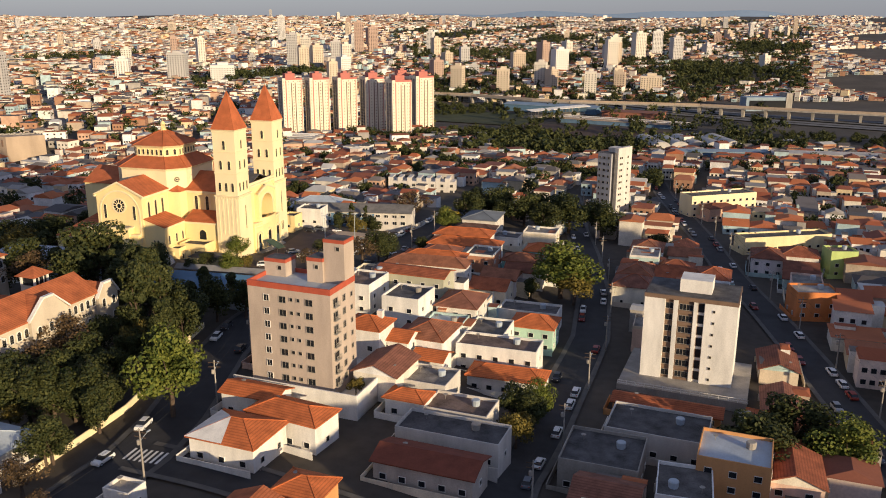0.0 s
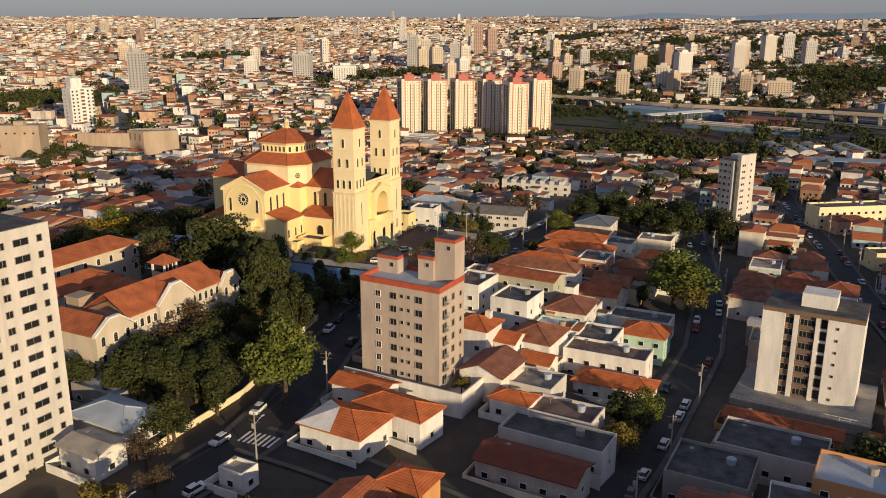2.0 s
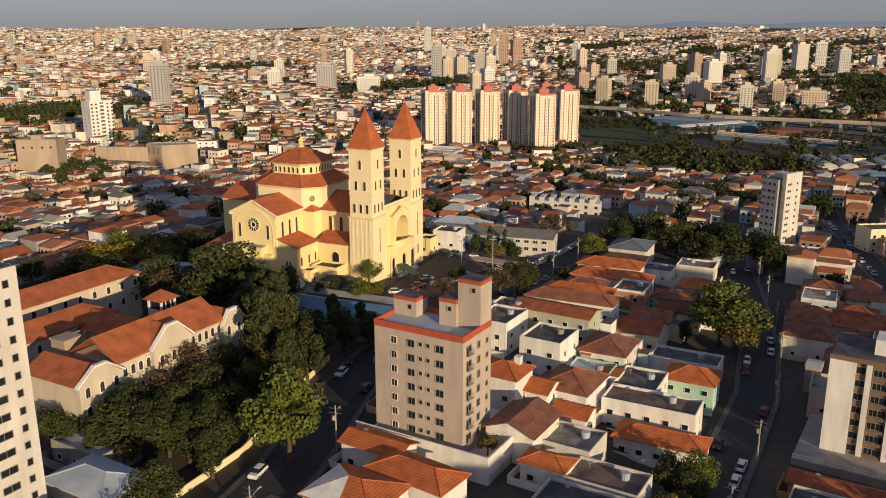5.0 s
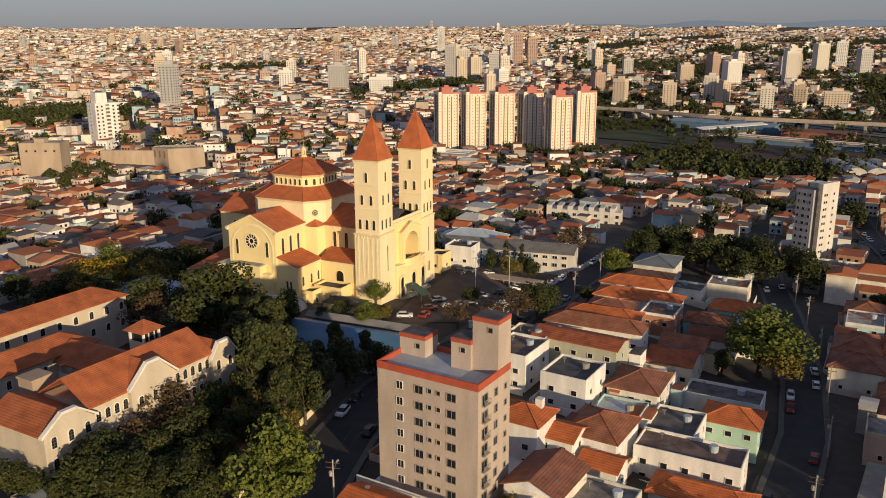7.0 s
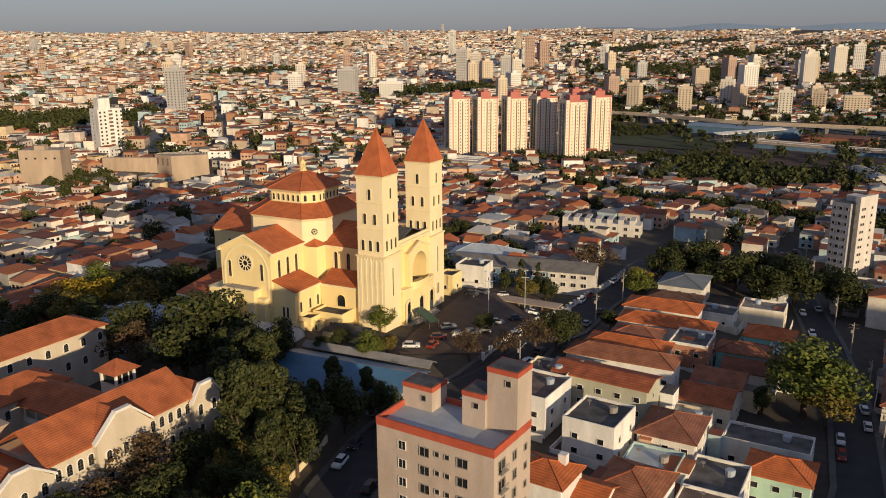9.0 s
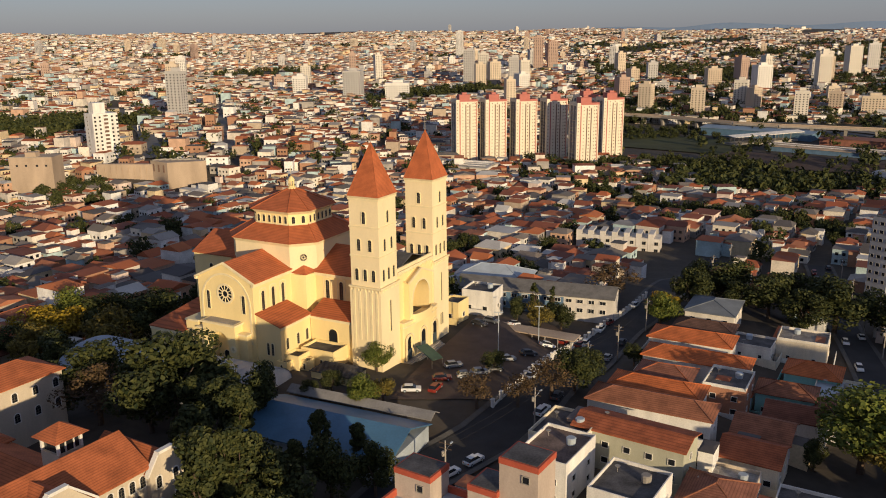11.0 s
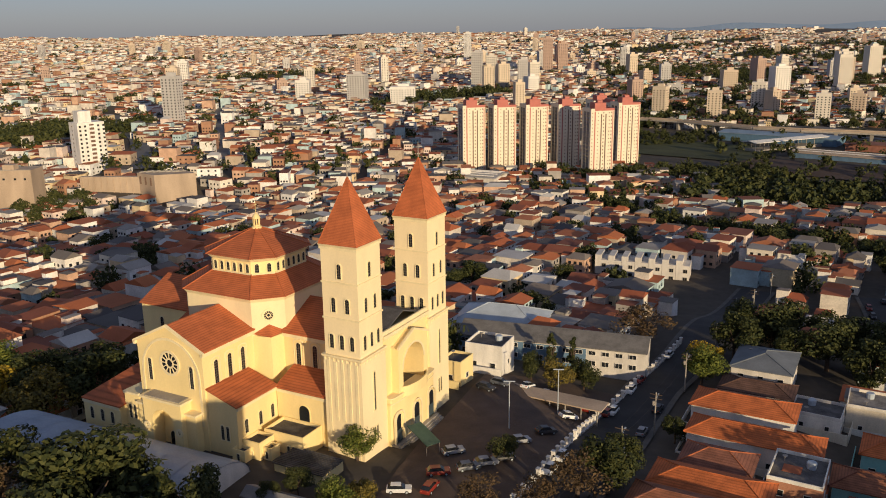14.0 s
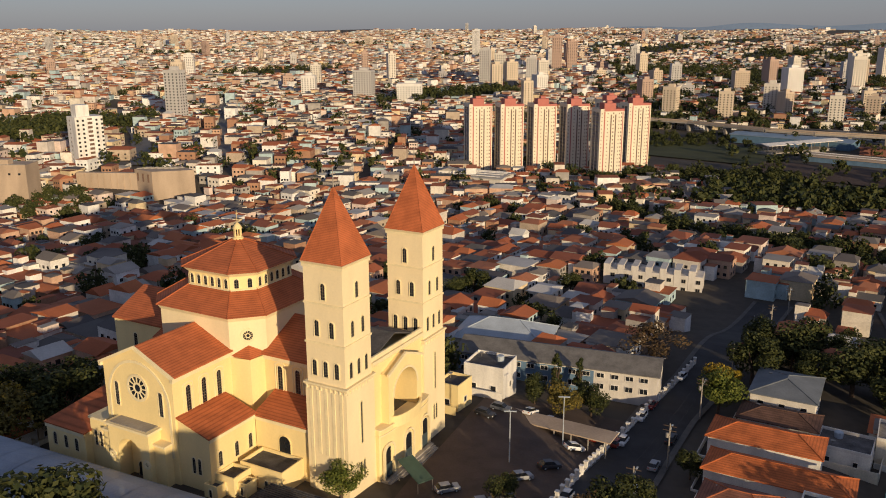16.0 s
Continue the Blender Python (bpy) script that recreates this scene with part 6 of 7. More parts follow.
tr2 = random.Random(3)
for x, y, w, h in ((-346, 964, 17, 52), (-300, 1330, 20, 30), (-215, 1300, 26, 40), (-150, 1290, 34, 24), (-330, 1500, 16, 40), (250, 1190, 17, 38), (470, 1190, 30, 26), (390, 1400, 24, 40), (-60, 1620, 18, 60), (-35, 1650, 18, 52), (-15, 1600, 20, 40),
                   (20, 1620, 18, 46), (40, 1660, 18, 38), (75, 1900, 20, 70), (105, 1900, 20, 60), (-120, 2500, 18, 70), (330, 1450, 22, 32), (520, 1500, 20, 46), (560, 1620, 24, 52), (640, 1700, 24, 60), (700, 1650, 22, 52), (760, 1900, 22, 56), (-620, 1700, 18, 42), (-520, 1400, 18, 36)):
    tower(x, y, w, w * 0.8, h, tr2.uniform(-20, 20))
for k in range(125):
    y = 1150 * (3.4 ** tr2.random())
    x = tr2.uniform(-0.56, 0.58) * y
    if -0.12 * y < x < 0.12 * y and tr2.random() < 0.3:
        y *= 1.2
    if x < -0.1 * y and (y < 1500 or tr2.random() < 0.5):
        continue
    w = tr2.uniform(12, 19)
    tower(x, y, w, w * tr2.uniform(0.7, 1.1), tr2.choice((14, 20, 26, 30, 36, 42, 50)) * tr2.uniform(0.8, 1.1), tr2.uniform(-30, 30))

# ---- valley: raised road, station roofs ----
via = thing("viaduct", pose(0, 0, 0), "raised concrete road on piers across the valley", "viaduct")
vp = resample([(40, 1190), (100, 1172), (152, 1148), (195, 1118), (228, 1082), (260, 1045), (300, 1018), (360, 992), (440, 955), (540, 880), (700, 770)], 24)
for i, ((x0, y0), (x1, y1)) in enumerate(zip(vp, vp[1:])):
    dv = Vector((x1 - x0, y1 - y0, 0))
    a = math.degrees(math.atan2(dv.y, dv.x))
    part("deck", MB().box(0, dv.length + 0.2, -7, 7, -34, -32.4), M_CONC, via, at=pose(x0, y0, 0, 0, 0, a))
    for o in (-7, 6.7):
        part("parapet", MB().box(0, dv.length + 0.2, o, o + 0.3, -32.4, -31.2), M_BROWNCONC, via, at=pose(x0, y0, 0, 0, 0, a))
    part("pier", MB().frustum([(-1.2, -3), (1.2, -3), (1.2, 3), (-1.2, 3)], -48, [(-1.6, -5.5), (1.6, -5.5), (1.6, 5.5), (-1.6, 5.5)], -34), M_CONC, via, at=pose(x0, y0, 0, 0, 0, a))


def long_hall(pts, half, z, roof, name, label, wall=None, open_sides=False, ribs=0):
    """A long low roof along a line, on walls or on posts."""
    (x0, y0), (x1, y1) = pts
    L_ = math.hypot(x1 - x0, y1 - y0)
    t = thing(name, pose(x0, y0, z, 0, 0, math.degrees(math.atan2(y1 - y0, x1 - x0))), label, "station")
    if open_sides:
        for k in range(int(L_ / 11) + 1):
            for o in (-half + 1.2, half - 1.2):
                part("post", MB().box(11 * k, 11 * k + 0.5, o - 0.25, o + 0.25, -12, 0), M_CONC, t)
        part("platform", MB().box(0, L_, -half + 0.5, half - 0.5, -12, -6.4), M_CONC, t)
    else:
        part("wall", MB().box(0.6, L_ - 0.6, -half + 0.8, half - 0.8, -14, 0), wall or M_CONC, t)
    part("roof", MB().gable(-0.8, L_ + 0.8, -half, half, 0, 1.4, 0.5, "x"), roof, t)
    for k in range(ribs):
        y_ = -half + 2 * half * (k + 0.5) / ribs
        part("skylight", MB().box(2, L_ - 2, y_ - 0.7, y_ + 0.7, 1.0 + 0.9 * (1 - abs(y_) / half), 1.5 + 0.9 * (1 - abs(y_) / half)), M_WHITE, t)
    return t


M_BLUEROOF = mat("blue_grey_roof_sheet", (0.20, 0.27, 0.34), 0.5, 0.25, 0.1, 2, 0.2, spec=0.4)
long_hall([(226, 1036), (322, 968)], 17, -35, M_BLUEROOF, "station_hall", "long station hall with a blue grey sheet roof", mat("blue_panel", (0.10, 0.18, 0.27), 0.7, 0.2, 0.4, 3, 0.1))
long_hall([(222, 926), (304, 974)], 9, -33.5, M_WHITE, "station_bridge", "pale roofed footbridge of the station on posts", None, True)
long_hall([(254, 897), (366, 812)], 13, -37, M_BROWNCONC, "platform_roof", "long platform roof with pale ribs", M_BLUE2, False, 2)
long_hall([(318, 942), (376, 905)], 14, -35.5, mat("rust_brown_sheet", (0.22, 0.10, 0.07), 0.8, 0.3, 0.2, 2, 0.2), "station_hall", "low brown station building with a flat roof", mat("brick_red_wall", (0.30, 0.13, 0.09), 0.85, 0.3, 0.3, 3, 0.2))
gh = thing("office_building", pose(543, 985, -44, 0, 0, -5), "low office block with a dark glass front", "building")
part("wall", MB().box(-28, 28, 0, 20, -4, 17), M_BLUEROOF, gh)
part("glass_front", MB().box(-24, 22, -0.3, 0, 2, 13), M_GLASS, gh)
part("portal", MB().box(22, 30, -1, 20, -4, 22), M_CONC, gh)
# vaulted warehouses on the near bank
M_VAULT = mat("pale_vault_sheet", (0.42, 0.40, 0.38), 0.6, 0.3, 0.2, 2, 0.2)
wh = thing("warehouse", pose(266, 660, -41, 0, 0, -3), "warehouse row with pale vaulted roofs and brick ends", "warehouse")
for k in range(5):
    x0 = 15.5 * k
    u_ = part("bay_wall", MB().box(x0, x0 + 15, 0, 48, -3, 6.5), M_TOWERWHITE if k < 3 else M_OCHRE, wh)
    vz = [(x0 + 7.5 - 7.7 * math.cos(math.pi * i / 10), 6.5 + 4.2 * math.sin(math.pi * i / 10)) for i in range(11)]
    part("vault_roof", slab(MB(), vz, -0.5, 48.5), M_VAULT, u_)
    part("shutter", MB().box(x0 + 4, x0 + 11, -0.1, 0, 0, 4.6), M_BLUE2, u_)
block(280, 672, 24), block(312, 680, 26), block(336, 680, 22)
long_hall([(272, 636), (345, 622)], 8, -34, M_BLUEROOF, "factory_hall", "low factory hall with a grey blue roof", M_BLUE2)
long_hall([(345, 614), (420, 588)], 9, -33, M_VAULT, "factory_hall", "low factory hall with a grey roof", M_CONC)
for q in ((290, 632), (312, 628), (334, 624), (365, 606), (390, 598), (412, 590)):
    block(*q, 11)
bs_ = long_hall([(-66, 748), (-8, 726)], 14, -31, M_VAULT, "market_hall", "wide market hall with a pale sheet roof", M_TOWERWHITE, False, 4)
for q in ((-58, 745), (-40, 738), (-22, 731)):
    block(*q, 15)
# fields, road lanes and rail ground
M_GRASS = mat("dry_grass", (0.055, 0.062, 0.022), 0.95, 0.5, 0.03, 0.5, 0.4)
M_EARTH = mat("dark_red_earth", (0.085, 0.055, 0.042), 0.95, 0.4, 0.03, 0.5, 0.4)
solo("meadow", ribbon(resample([(60, 1010), (150, 960), (230, 900)], 20), -55, 60, 1.0), M_GRASS, "rough green meadow on the valley floor", "grass", "structure")
solo("bare_ground", ribbon(resample([(190, 845), (260, 800), (330, 740), (420, 690)], 20), -40, 38, 1.0), M_EARTH, "bare reddish earth beside the railway", "ground", "structure")
for off in (-34, -14, 14, 34):
    solo("road", ribbon(resample([(300, 1110), (380, 1030), (470, 930), (570, 830), (720, 690)], 20), off - 8, off + 8, 1.1), M_LANES, "distant grey lanes of a broad avenue", "road", "structure")
for pts, wd in (([(-262, 690), (-285, 745), (-335, 850), (-395, 960), (-455, 1060)], 15), ([(-205, 700), (-262, 860), (-330, 1050), (-400, 1250)], 11)):
    solo("road", ribbon(resample(pts, 20), -wd / 2, wd / 2, 0.9), M_LANES, "distant asphalt street climbing the hillside", "road", "structure")
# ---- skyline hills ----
# the blue of distance haze is put into the hills' base colour
M_HILL = mat("haze_tinted_hills", (0.13, 0.185, 0.29), 1.0, 0.12, 0.002, 0.02, 0.0)
hx_ = np.linspace(-3800, 4200, 160)
for y_, lo_ in ((4860, 50),):
    hl = MB()
    for x in hx_:
        zt = lo_ + 26 / (1 + math.exp(-(x - 500) / 200)) + 9 * math.sin(x / 230) * math.sin(x / 610 + 1) + 5 * math.sin(x / 95) + 22 * math.exp(-((x - 1150) / 190) ** 2) + 24 * math.exp(-((x - 2100) / 600) ** 2) + 18 * math.exp(-((x + 2000) / 260) ** 2) + 10 * math.exp(-((x - 560) / 220) ** 2)
        hl.v += [(float(x), y_ - 60, 0), (float(x), y_, zt), (float(x), y_ + 30, 0)]
    for i in range(len(hx_) - 1):
        hl.f += [(3 * i, 3 * i + 3, 3 * i + 4, 3 * i + 1), (3 * i + 1, 3 * i + 4, 3 * i + 5, 3 * i + 2)]
    solo("hills", hl, M_HILL, "low hills coloured blue for haze on the horizon", "hills", "structure")

# ---- unseen apartment blocks added on the sunward side to throw long shadows over the streets ----
for x, y, w, h in ((80, 28, 28, 29), (58, 8, 20, 21), (100, 45, 18, 24), (185, 85, 24, 48), (215, 50, 24, 46), (240, 78, 26, 50), (120, 10, 22, 24), (165, -20, 24, 34), (215, 40, 20, 26), (150, 60, 18, 20), (90, -60, 24, 30), (250, -10, 26, 40), (60, -110, 26, 30), (20, -130, 20, 22), (190, -90, 30, 40), (290, 60, 26, 34), (240, 110, 20, 24), (-20, -60, 18, 14)):
    tower(x, y, w, w * 0.8, h, -27)
# ---- trees ----
TREES = {}


def crown_mesh(rx, rz, n, size, seed, gaps=0.25, flat=0.0):
    """Many small leaf sprays gathered in uneven lobes."""
    r = np.random.RandomState(seed)
    nl = 16
    ld = r.normal(size=(nl, 3))
    ld /= np.linalg.norm(ld, axis=1)[:, None]
    lc = ld * r.uniform(0.35, 0.78, (nl, 1)) * [rx, rx, rz]
    lr = r.uniform(0.28, 0.5, nl) * min(rx, rz)
    which = r.randint(0, nl, n)
    dirs = r.normal(size=(n, 3))
    dirs /= np.linalg.norm(dirs, axis=1)[:, None]
    pos = lc[which] + dirs * lr[which][:, None] * r.uniform(0.7, 1.08, (n, 1))
    nrm = dirs + r.normal(scale=0.45, size=(n, 3))
    nrm /= np.linalg.norm(nrm, axis=1)[:, None]
    t1 = np.cross(nrm, r.normal(size=(n, 3)))
    t1 /= np.linalg.norm(t1, axis=1)[:, None]
    t2 = np.cross(nrm, t1)
    s = size * r.uniform(0.6, 1.3, (n, 1))
    V = np.stack([pos - t1 * s, pos - t2 * s * 0.6, pos + t1 * s, pos + t2 * s * 0.6 + nrm * s * 0.25], 1).reshape(-1, 3)
    return V, np.arange(4 * n).reshape(-1, 4)


def tree(kind, x, y, h, spread=1.0, base=None):
    b = gz(x, y) if base is None else base
    key = kind
    if key not in TREES:
        spec = {"dark": (4.2, 4.0, 4200, 0.26, M_LEAF, 6.0), "green": (4.6, 4.2, 5200, 0.25, M_LEAF2, 6.0), "olive": (4.0, 3.6, 3400, 0.25, M_LEAF3, 5.5), "brown": (4.4, 3.2, 1500, 0.20, M_LEAF4, 5.5), "yellow": (4.6, 3.2, 2600, 0.25, M_LEAF5, 5.0),
                "tall": (2.3, 7.0, 4600, 0.24, M_LEAF, 9.0), "cypress": (1.0, 4.6, 1200, 0.24, M_LEAF, 5.2)}[kind]
        rx, rz, n, size, lm, cz = spec
        V, F = crown_mesh(rx, rz, n, size, len(TREES) + 5)
        V[:, 2] += cz
        me = bpy.data.meshes.new("crown")
        me.from_pydata(V.tolist(), [], F.tolist())
        me.materials.append(lm)
        words = {"dark": "broad dark green tree with a dense crown", "green": "rounded bright green tree in full leaf", "olive": "yellowish olive tree with an uneven crown", "brown": "thin brown tree with sparse dry leaves", "yellow": "broad tree covered in yellow blossom",
                 "tall": "tall dark evergreen with a narrow crown", "cypress": "slim dark green pointed cypress"}[kind]
        t = thing("tree", pose(x, y, b), words, "tree")
        tk = MB().tube((0, 0, -1), (0.1, 0.05, cz - rz * 0.5), 0.34, 0.22, 7)
        rr = random.Random(len(TREES))
        for k in range(7):
            a = k * 0.9 + rr.random()
            z0 = cz - rz * rr.uniform(0.3, 0.75)
            tk.tube((0.05, 0, max(0.6, z0)), (rx * 0.62 * math.cos(a), rx * 0.62 * math.sin(a), cz + rz * rr.uniform(-0.2, 0.5)), 0.14, 0.04, 5)
        part("trunk", tk, M_BARK, t)
        part("crown", me, None, t)
        t.scale = (1, 1, 1)
        TREES[key] = (t, cz + rz)
        first = True
    else:
        first = False
    t, top = TREES[key]
    s = h / top
    if first:
        t.matrix_basis = pose(x, y, b, 0, 0, 0) @ Matrix.Diagonal((s * spread, s * spread, s, 1))
        return t
    o = copy_thing(t, pose(x, y, b, 0, 0, rng.uniform(0, 360)))
    o.scale = (s * spread, s * spread, s)
    return o


tree("green", -31.4, 152.5, 17.5, 0.98)
tree("olive", 3.8, 155.8, 4.2, 1.1, base=-4.2)
tree("green", 6.2, 160.2, 4.6, 1.0, base=-4.2)
tree("green", 67.6, 232, 16.5, 1.6)
tree("olive", 70, 226, 11, 1.3)
for x, y, h, k, sp in ((37, 150, 11, "dark", 1.1), (41, 154, 9.5, "green", 1.0), (34, 143, 9, "olive", 1.0), (75, 128, 12, "dark", 1.5), (86, 134, 13, "dark", 1.4), (92, 126, 12, "green", 1.3),
                       (-49, 212, 21, "tall", 1.3), (-46, 208, 22, "tall", 1.2), (-41, 203, 14, "tall", 1.2), (-33, 214, 13, "tall", 1.1), (-56, 216, 18, "tall", 1.3), (-62, 222, 20, "dark", 1.2), (-36, 196, 14, "dark", 1.2),
                       (-35, 204, 13, "tall", 1.1), (-29, 203, 12, "dark", 1.0), (-39, 184, 8, "dark", 1.1), (-45, 176, 8, "dark", 1.1), (-52, 170, 11, "dark", 1.2), (-46, 165, 9, "dark", 1.2), (-56, 163, 10, "dark", 1.2),
                       (-60, 160, 9, "dark", 1.2), (-44, 157, 8, "dark", 1.2), (-51, 156, 9, "green", 1.1), (-57, 175, 14, "brown", 1.2), (-37, 171, 10, "dark", 1.0),
                       (-41, 190, 8, "dark", 1.1), (-60, 150, 6, "olive", 1.0), (-46, 118, 7, "brown", 1.1), (-52, 112, 8, "olive", 1.1), (-22, 205, 10, "dark", 1.0), (-26, 212, 12, "tall", 1.0),
                       (-104, 258, 12, "dark", 1.3), (-112, 262, 12, "olive", 1.3), (-120, 268, 11, "dark", 1.3), (-118, 290, 12, "green", 1.3), (-105, 285, 13, "dark", 1.4),
                       (-95, 290, 13, "dark", 1.4), (-90, 280, 14, "dark", 1.3), (-98, 272, 13, "olive", 1.3), (-122, 255, 11, "dark", 1.2), (-84, 300, 12, "dark", 1.3), (-72, 318, 12, "dark", 1.2), (-100, 250, 11, "dark", 1.2),
                       (-6.2, 236, 8, "brown", 1.3), (14, 246, 10, "dark", 1.2), (9, 241, 10, "brown", 1.3), (2, 237, 8, "brown", 1.2), (17, 251, 9, "dark", 1.0), (46, 317, 8, "yellow", 1.2), (8, 306, 12, "cypress", 1.1), (13, 308, 11, "cypress", 1.1),
                       (9, 296, 8, "olive", 1.2), (15, 299, 8, "dark", 1.2), (3, 299, 7, "dark", 1.1), (33, 332, 13, "brown", 1.5), (95, 318, 17, "dark", 1.5), (106, 310, 16, "dark", 1.4), (88, 328, 15, "dark", 1.4), (78, 324, 14, "dark", 1.4), (70, 337, 14, "dark", 1.4), (84, 312, 13, "dark", 1.3), (62, 340, 12, "dark", 1.3),
                       (-29, 233, 7, "green", 1.2), (-36, 239, 5, "dark", 1.2), (-54, 231, 5, "dark", 1.2), (-40, 236, 4, "dark", 1.2), (-25, 236, 6, "olive", 1.1),
                       (-44, 187, 27, "tall", 1.1), (-40, 190.5, 25, "tall", 1.1), (-37.5, 180, 18, "tall", 1.2), (-35, 199, 14, "tall", 1.1), (-34.5, 187, 12, "dark", 0.9), (-51, 201, 22, "tall", 1.2),
                       (-83, 235, 14, "dark", 1.2), (-74, 231, 14, "tall", 1.5), (-62, 229, 14, "dark", 1.2), (-53, 226.5, 13, "tall", 1.4), (-79, 226, 13, "brown", 1.3), (-67, 222, 14, "dark", 1.2), (-90, 229, 13, "dark", 1.3), (-47, 226, 12, "dark", 1.0),
                       (-28.5, 251.5, 6.5, "green", 1.3), (-62, 158.6, 12, "dark", 1.1), (-59.5, 164.5, 12, "brown", 1.2), (-52, 183, 10, "dark", 1.1), (-46.5, 186, 11, "dark", 1.1), (-50.5, 127, 8, "brown", 1.2), (-115, 279, 11, "yellow", 1.5), (-104, 282, 10, "yellow", 1.2), (-124, 284, 10, "yellow", 1.3),
                       (-63, 161.5, 10.5, "dark", 1.1), (-74, 155, 9, "dark", 1.1), (-55, 172, 11, "brown", 1.0)) + BEYOND:
    tree(k, x, y, h, sp)
gr_ = random.Random(17)
made = 0
while made < 42:
    x, y = gr_.uniform(-74, -36), gr_.uniform(128, 212)
    along_ = (x + 51) * -0.452 + (y - 195) * -0.892
    off_ = (x + 51) * 0.892 + (y - 195) * -0.452
    if off_ < (9 if along_ < 20 else 4.5) or road_gap(x, y) < 2.5 or (y < 150 and x < -50):
        continue
    tree(gr_.choice(("dark", "dark", "dark", "dark", "tall", "olive")), x, y, gr_.uniform(6.5, 9.5 if along_ < 22 else 12), gr_.uniform(0.95, 1.2))
    made += 1
BELT = []
for x, y in GAPS:
    if y < 300 and len(BELT) < 4000 and y > 90:
        tree(rng.choice(("dark", "dark", "green", "olive")), x + rng.uniform(-2, 2), y + rng.uniform(-2, 2), rng.uniform(6, 11), 1.1)
    else:
        BELT.append((x, y))
for k in range(110):
    y = rng.uniform(460, 700)
    BELT.append((95 + (y - 560) * -0.55 + rng.uniform(-15, 15), y))
for k in range(150):
    BELT.append((rng.uniform(40, 215), rng.uniform(755, 800)))
for k in range(75):
    f = rng.random()
    BELT.append((310 + 220 * f + rng.uniform(-20, 20), 742 - 60 * f + rng.uniform(-28, 28)))
for k in range(170):
    f = rng.random()
    BELT.append((130 + 380 * f, 1165 - 40 * f + rng.uniform(-32, 32)))
for k in range(70):
    BELT.append((rng.uniform(110, 230), rng.uniform(975, 1075)))
for k in range(150):
    BELT.append((rng.uniform(110, 460), rng.uniform(430, 690)))
for k in range(40):
    BELT.append((rng.uniform(-300, -255), rng.uniform(585, 622)))


# far trees, one sheet of leafy clumps
def far_trees(name, pts, size, seed, leaves=64, leaf=0.22):
    r = np.random.RandomState(seed)
    Vs, Fs, k = [], [], 0
    for x, y in pts:
        s = size * r.uniform(0.6, 1.4)
        z = float(relief(x, y))
        V, F = crown_mesh(s, s * 0.75, leaves, s * leaf, r.randint(1 << 30))
        V += [x, y, z + s * 0.8]
        Vs.append(V)
        Fs.append(F + k)
        k += len(V)
    me = bpy.data.meshes.new(name)
    me.from_pydata(np.concatenate(Vs).tolist(), [], np.concatenate(Fs).tolist())
    me.materials.append(M_LEAF)
    tagged(new(name, me), "distant dark green trees between the houses", "trees", kind="stuff")


r_ = np.random.RandomState(11)
P = []
while len(P) < 5200:
    y = 640 * 6.6 ** r_.rand()
    x = r_.uniform(-0.6, 0.6) * y
    g = math.sin(x / 130 + 2) * math.sin(y / 170) + 0.5 * math.sin(x / 60 - y / 90)
    valley = 870 < y < 1130 and x > 60 - (y - 870) * 0.3
    if valley_floor(x, y) and r_.rand() < 0.93:
        continue
    if g > (0.15 if x > 0.1 * y else 0.85) or (valley and r_.rand() < 0.10) or r_.rand() < (0.07 if x < 0 else 0.14):
        P.append((x, y))
EAST = []
while len(EAST) < 2200:
    y = 1150 * 2.6 ** r_.rand()
    x = r_.uniform(0.08, 0.6) * y
    if math.sin(x / 90 + y / 210) + math.sin(x / 47 - y / 130) > 0.3 or r_.rand() < 0.25:
        EAST.append((x, y))
far_trees("distant_trees", P, 6.5, 4)
far_trees("distant_trees", EAST, 7.5, 6)

far_trees("town_trees", BELT, 4.6, 9, 420, 0.12)
# ---- cars ----
CARPAINT = mat("car_paint", None, 0.35, 0.05, 1, 3, 0.0, palette=[(0.75, 0.75, 0.74), (0.70, 0.71, 0.72), (0.04, 0.04, 0.045), (0.30, 0.31, 0.33), (0.12, 0.13, 0.15), (0.78, 0.77, 0.75), (0.25, 0.03, 0.02)], spec=0.5)
M_RUBBER = mat("tyre_rubber", (0.02, 0.02, 0.02), 0.9, 0.2, 2, 8, 0.1)
CAR = []


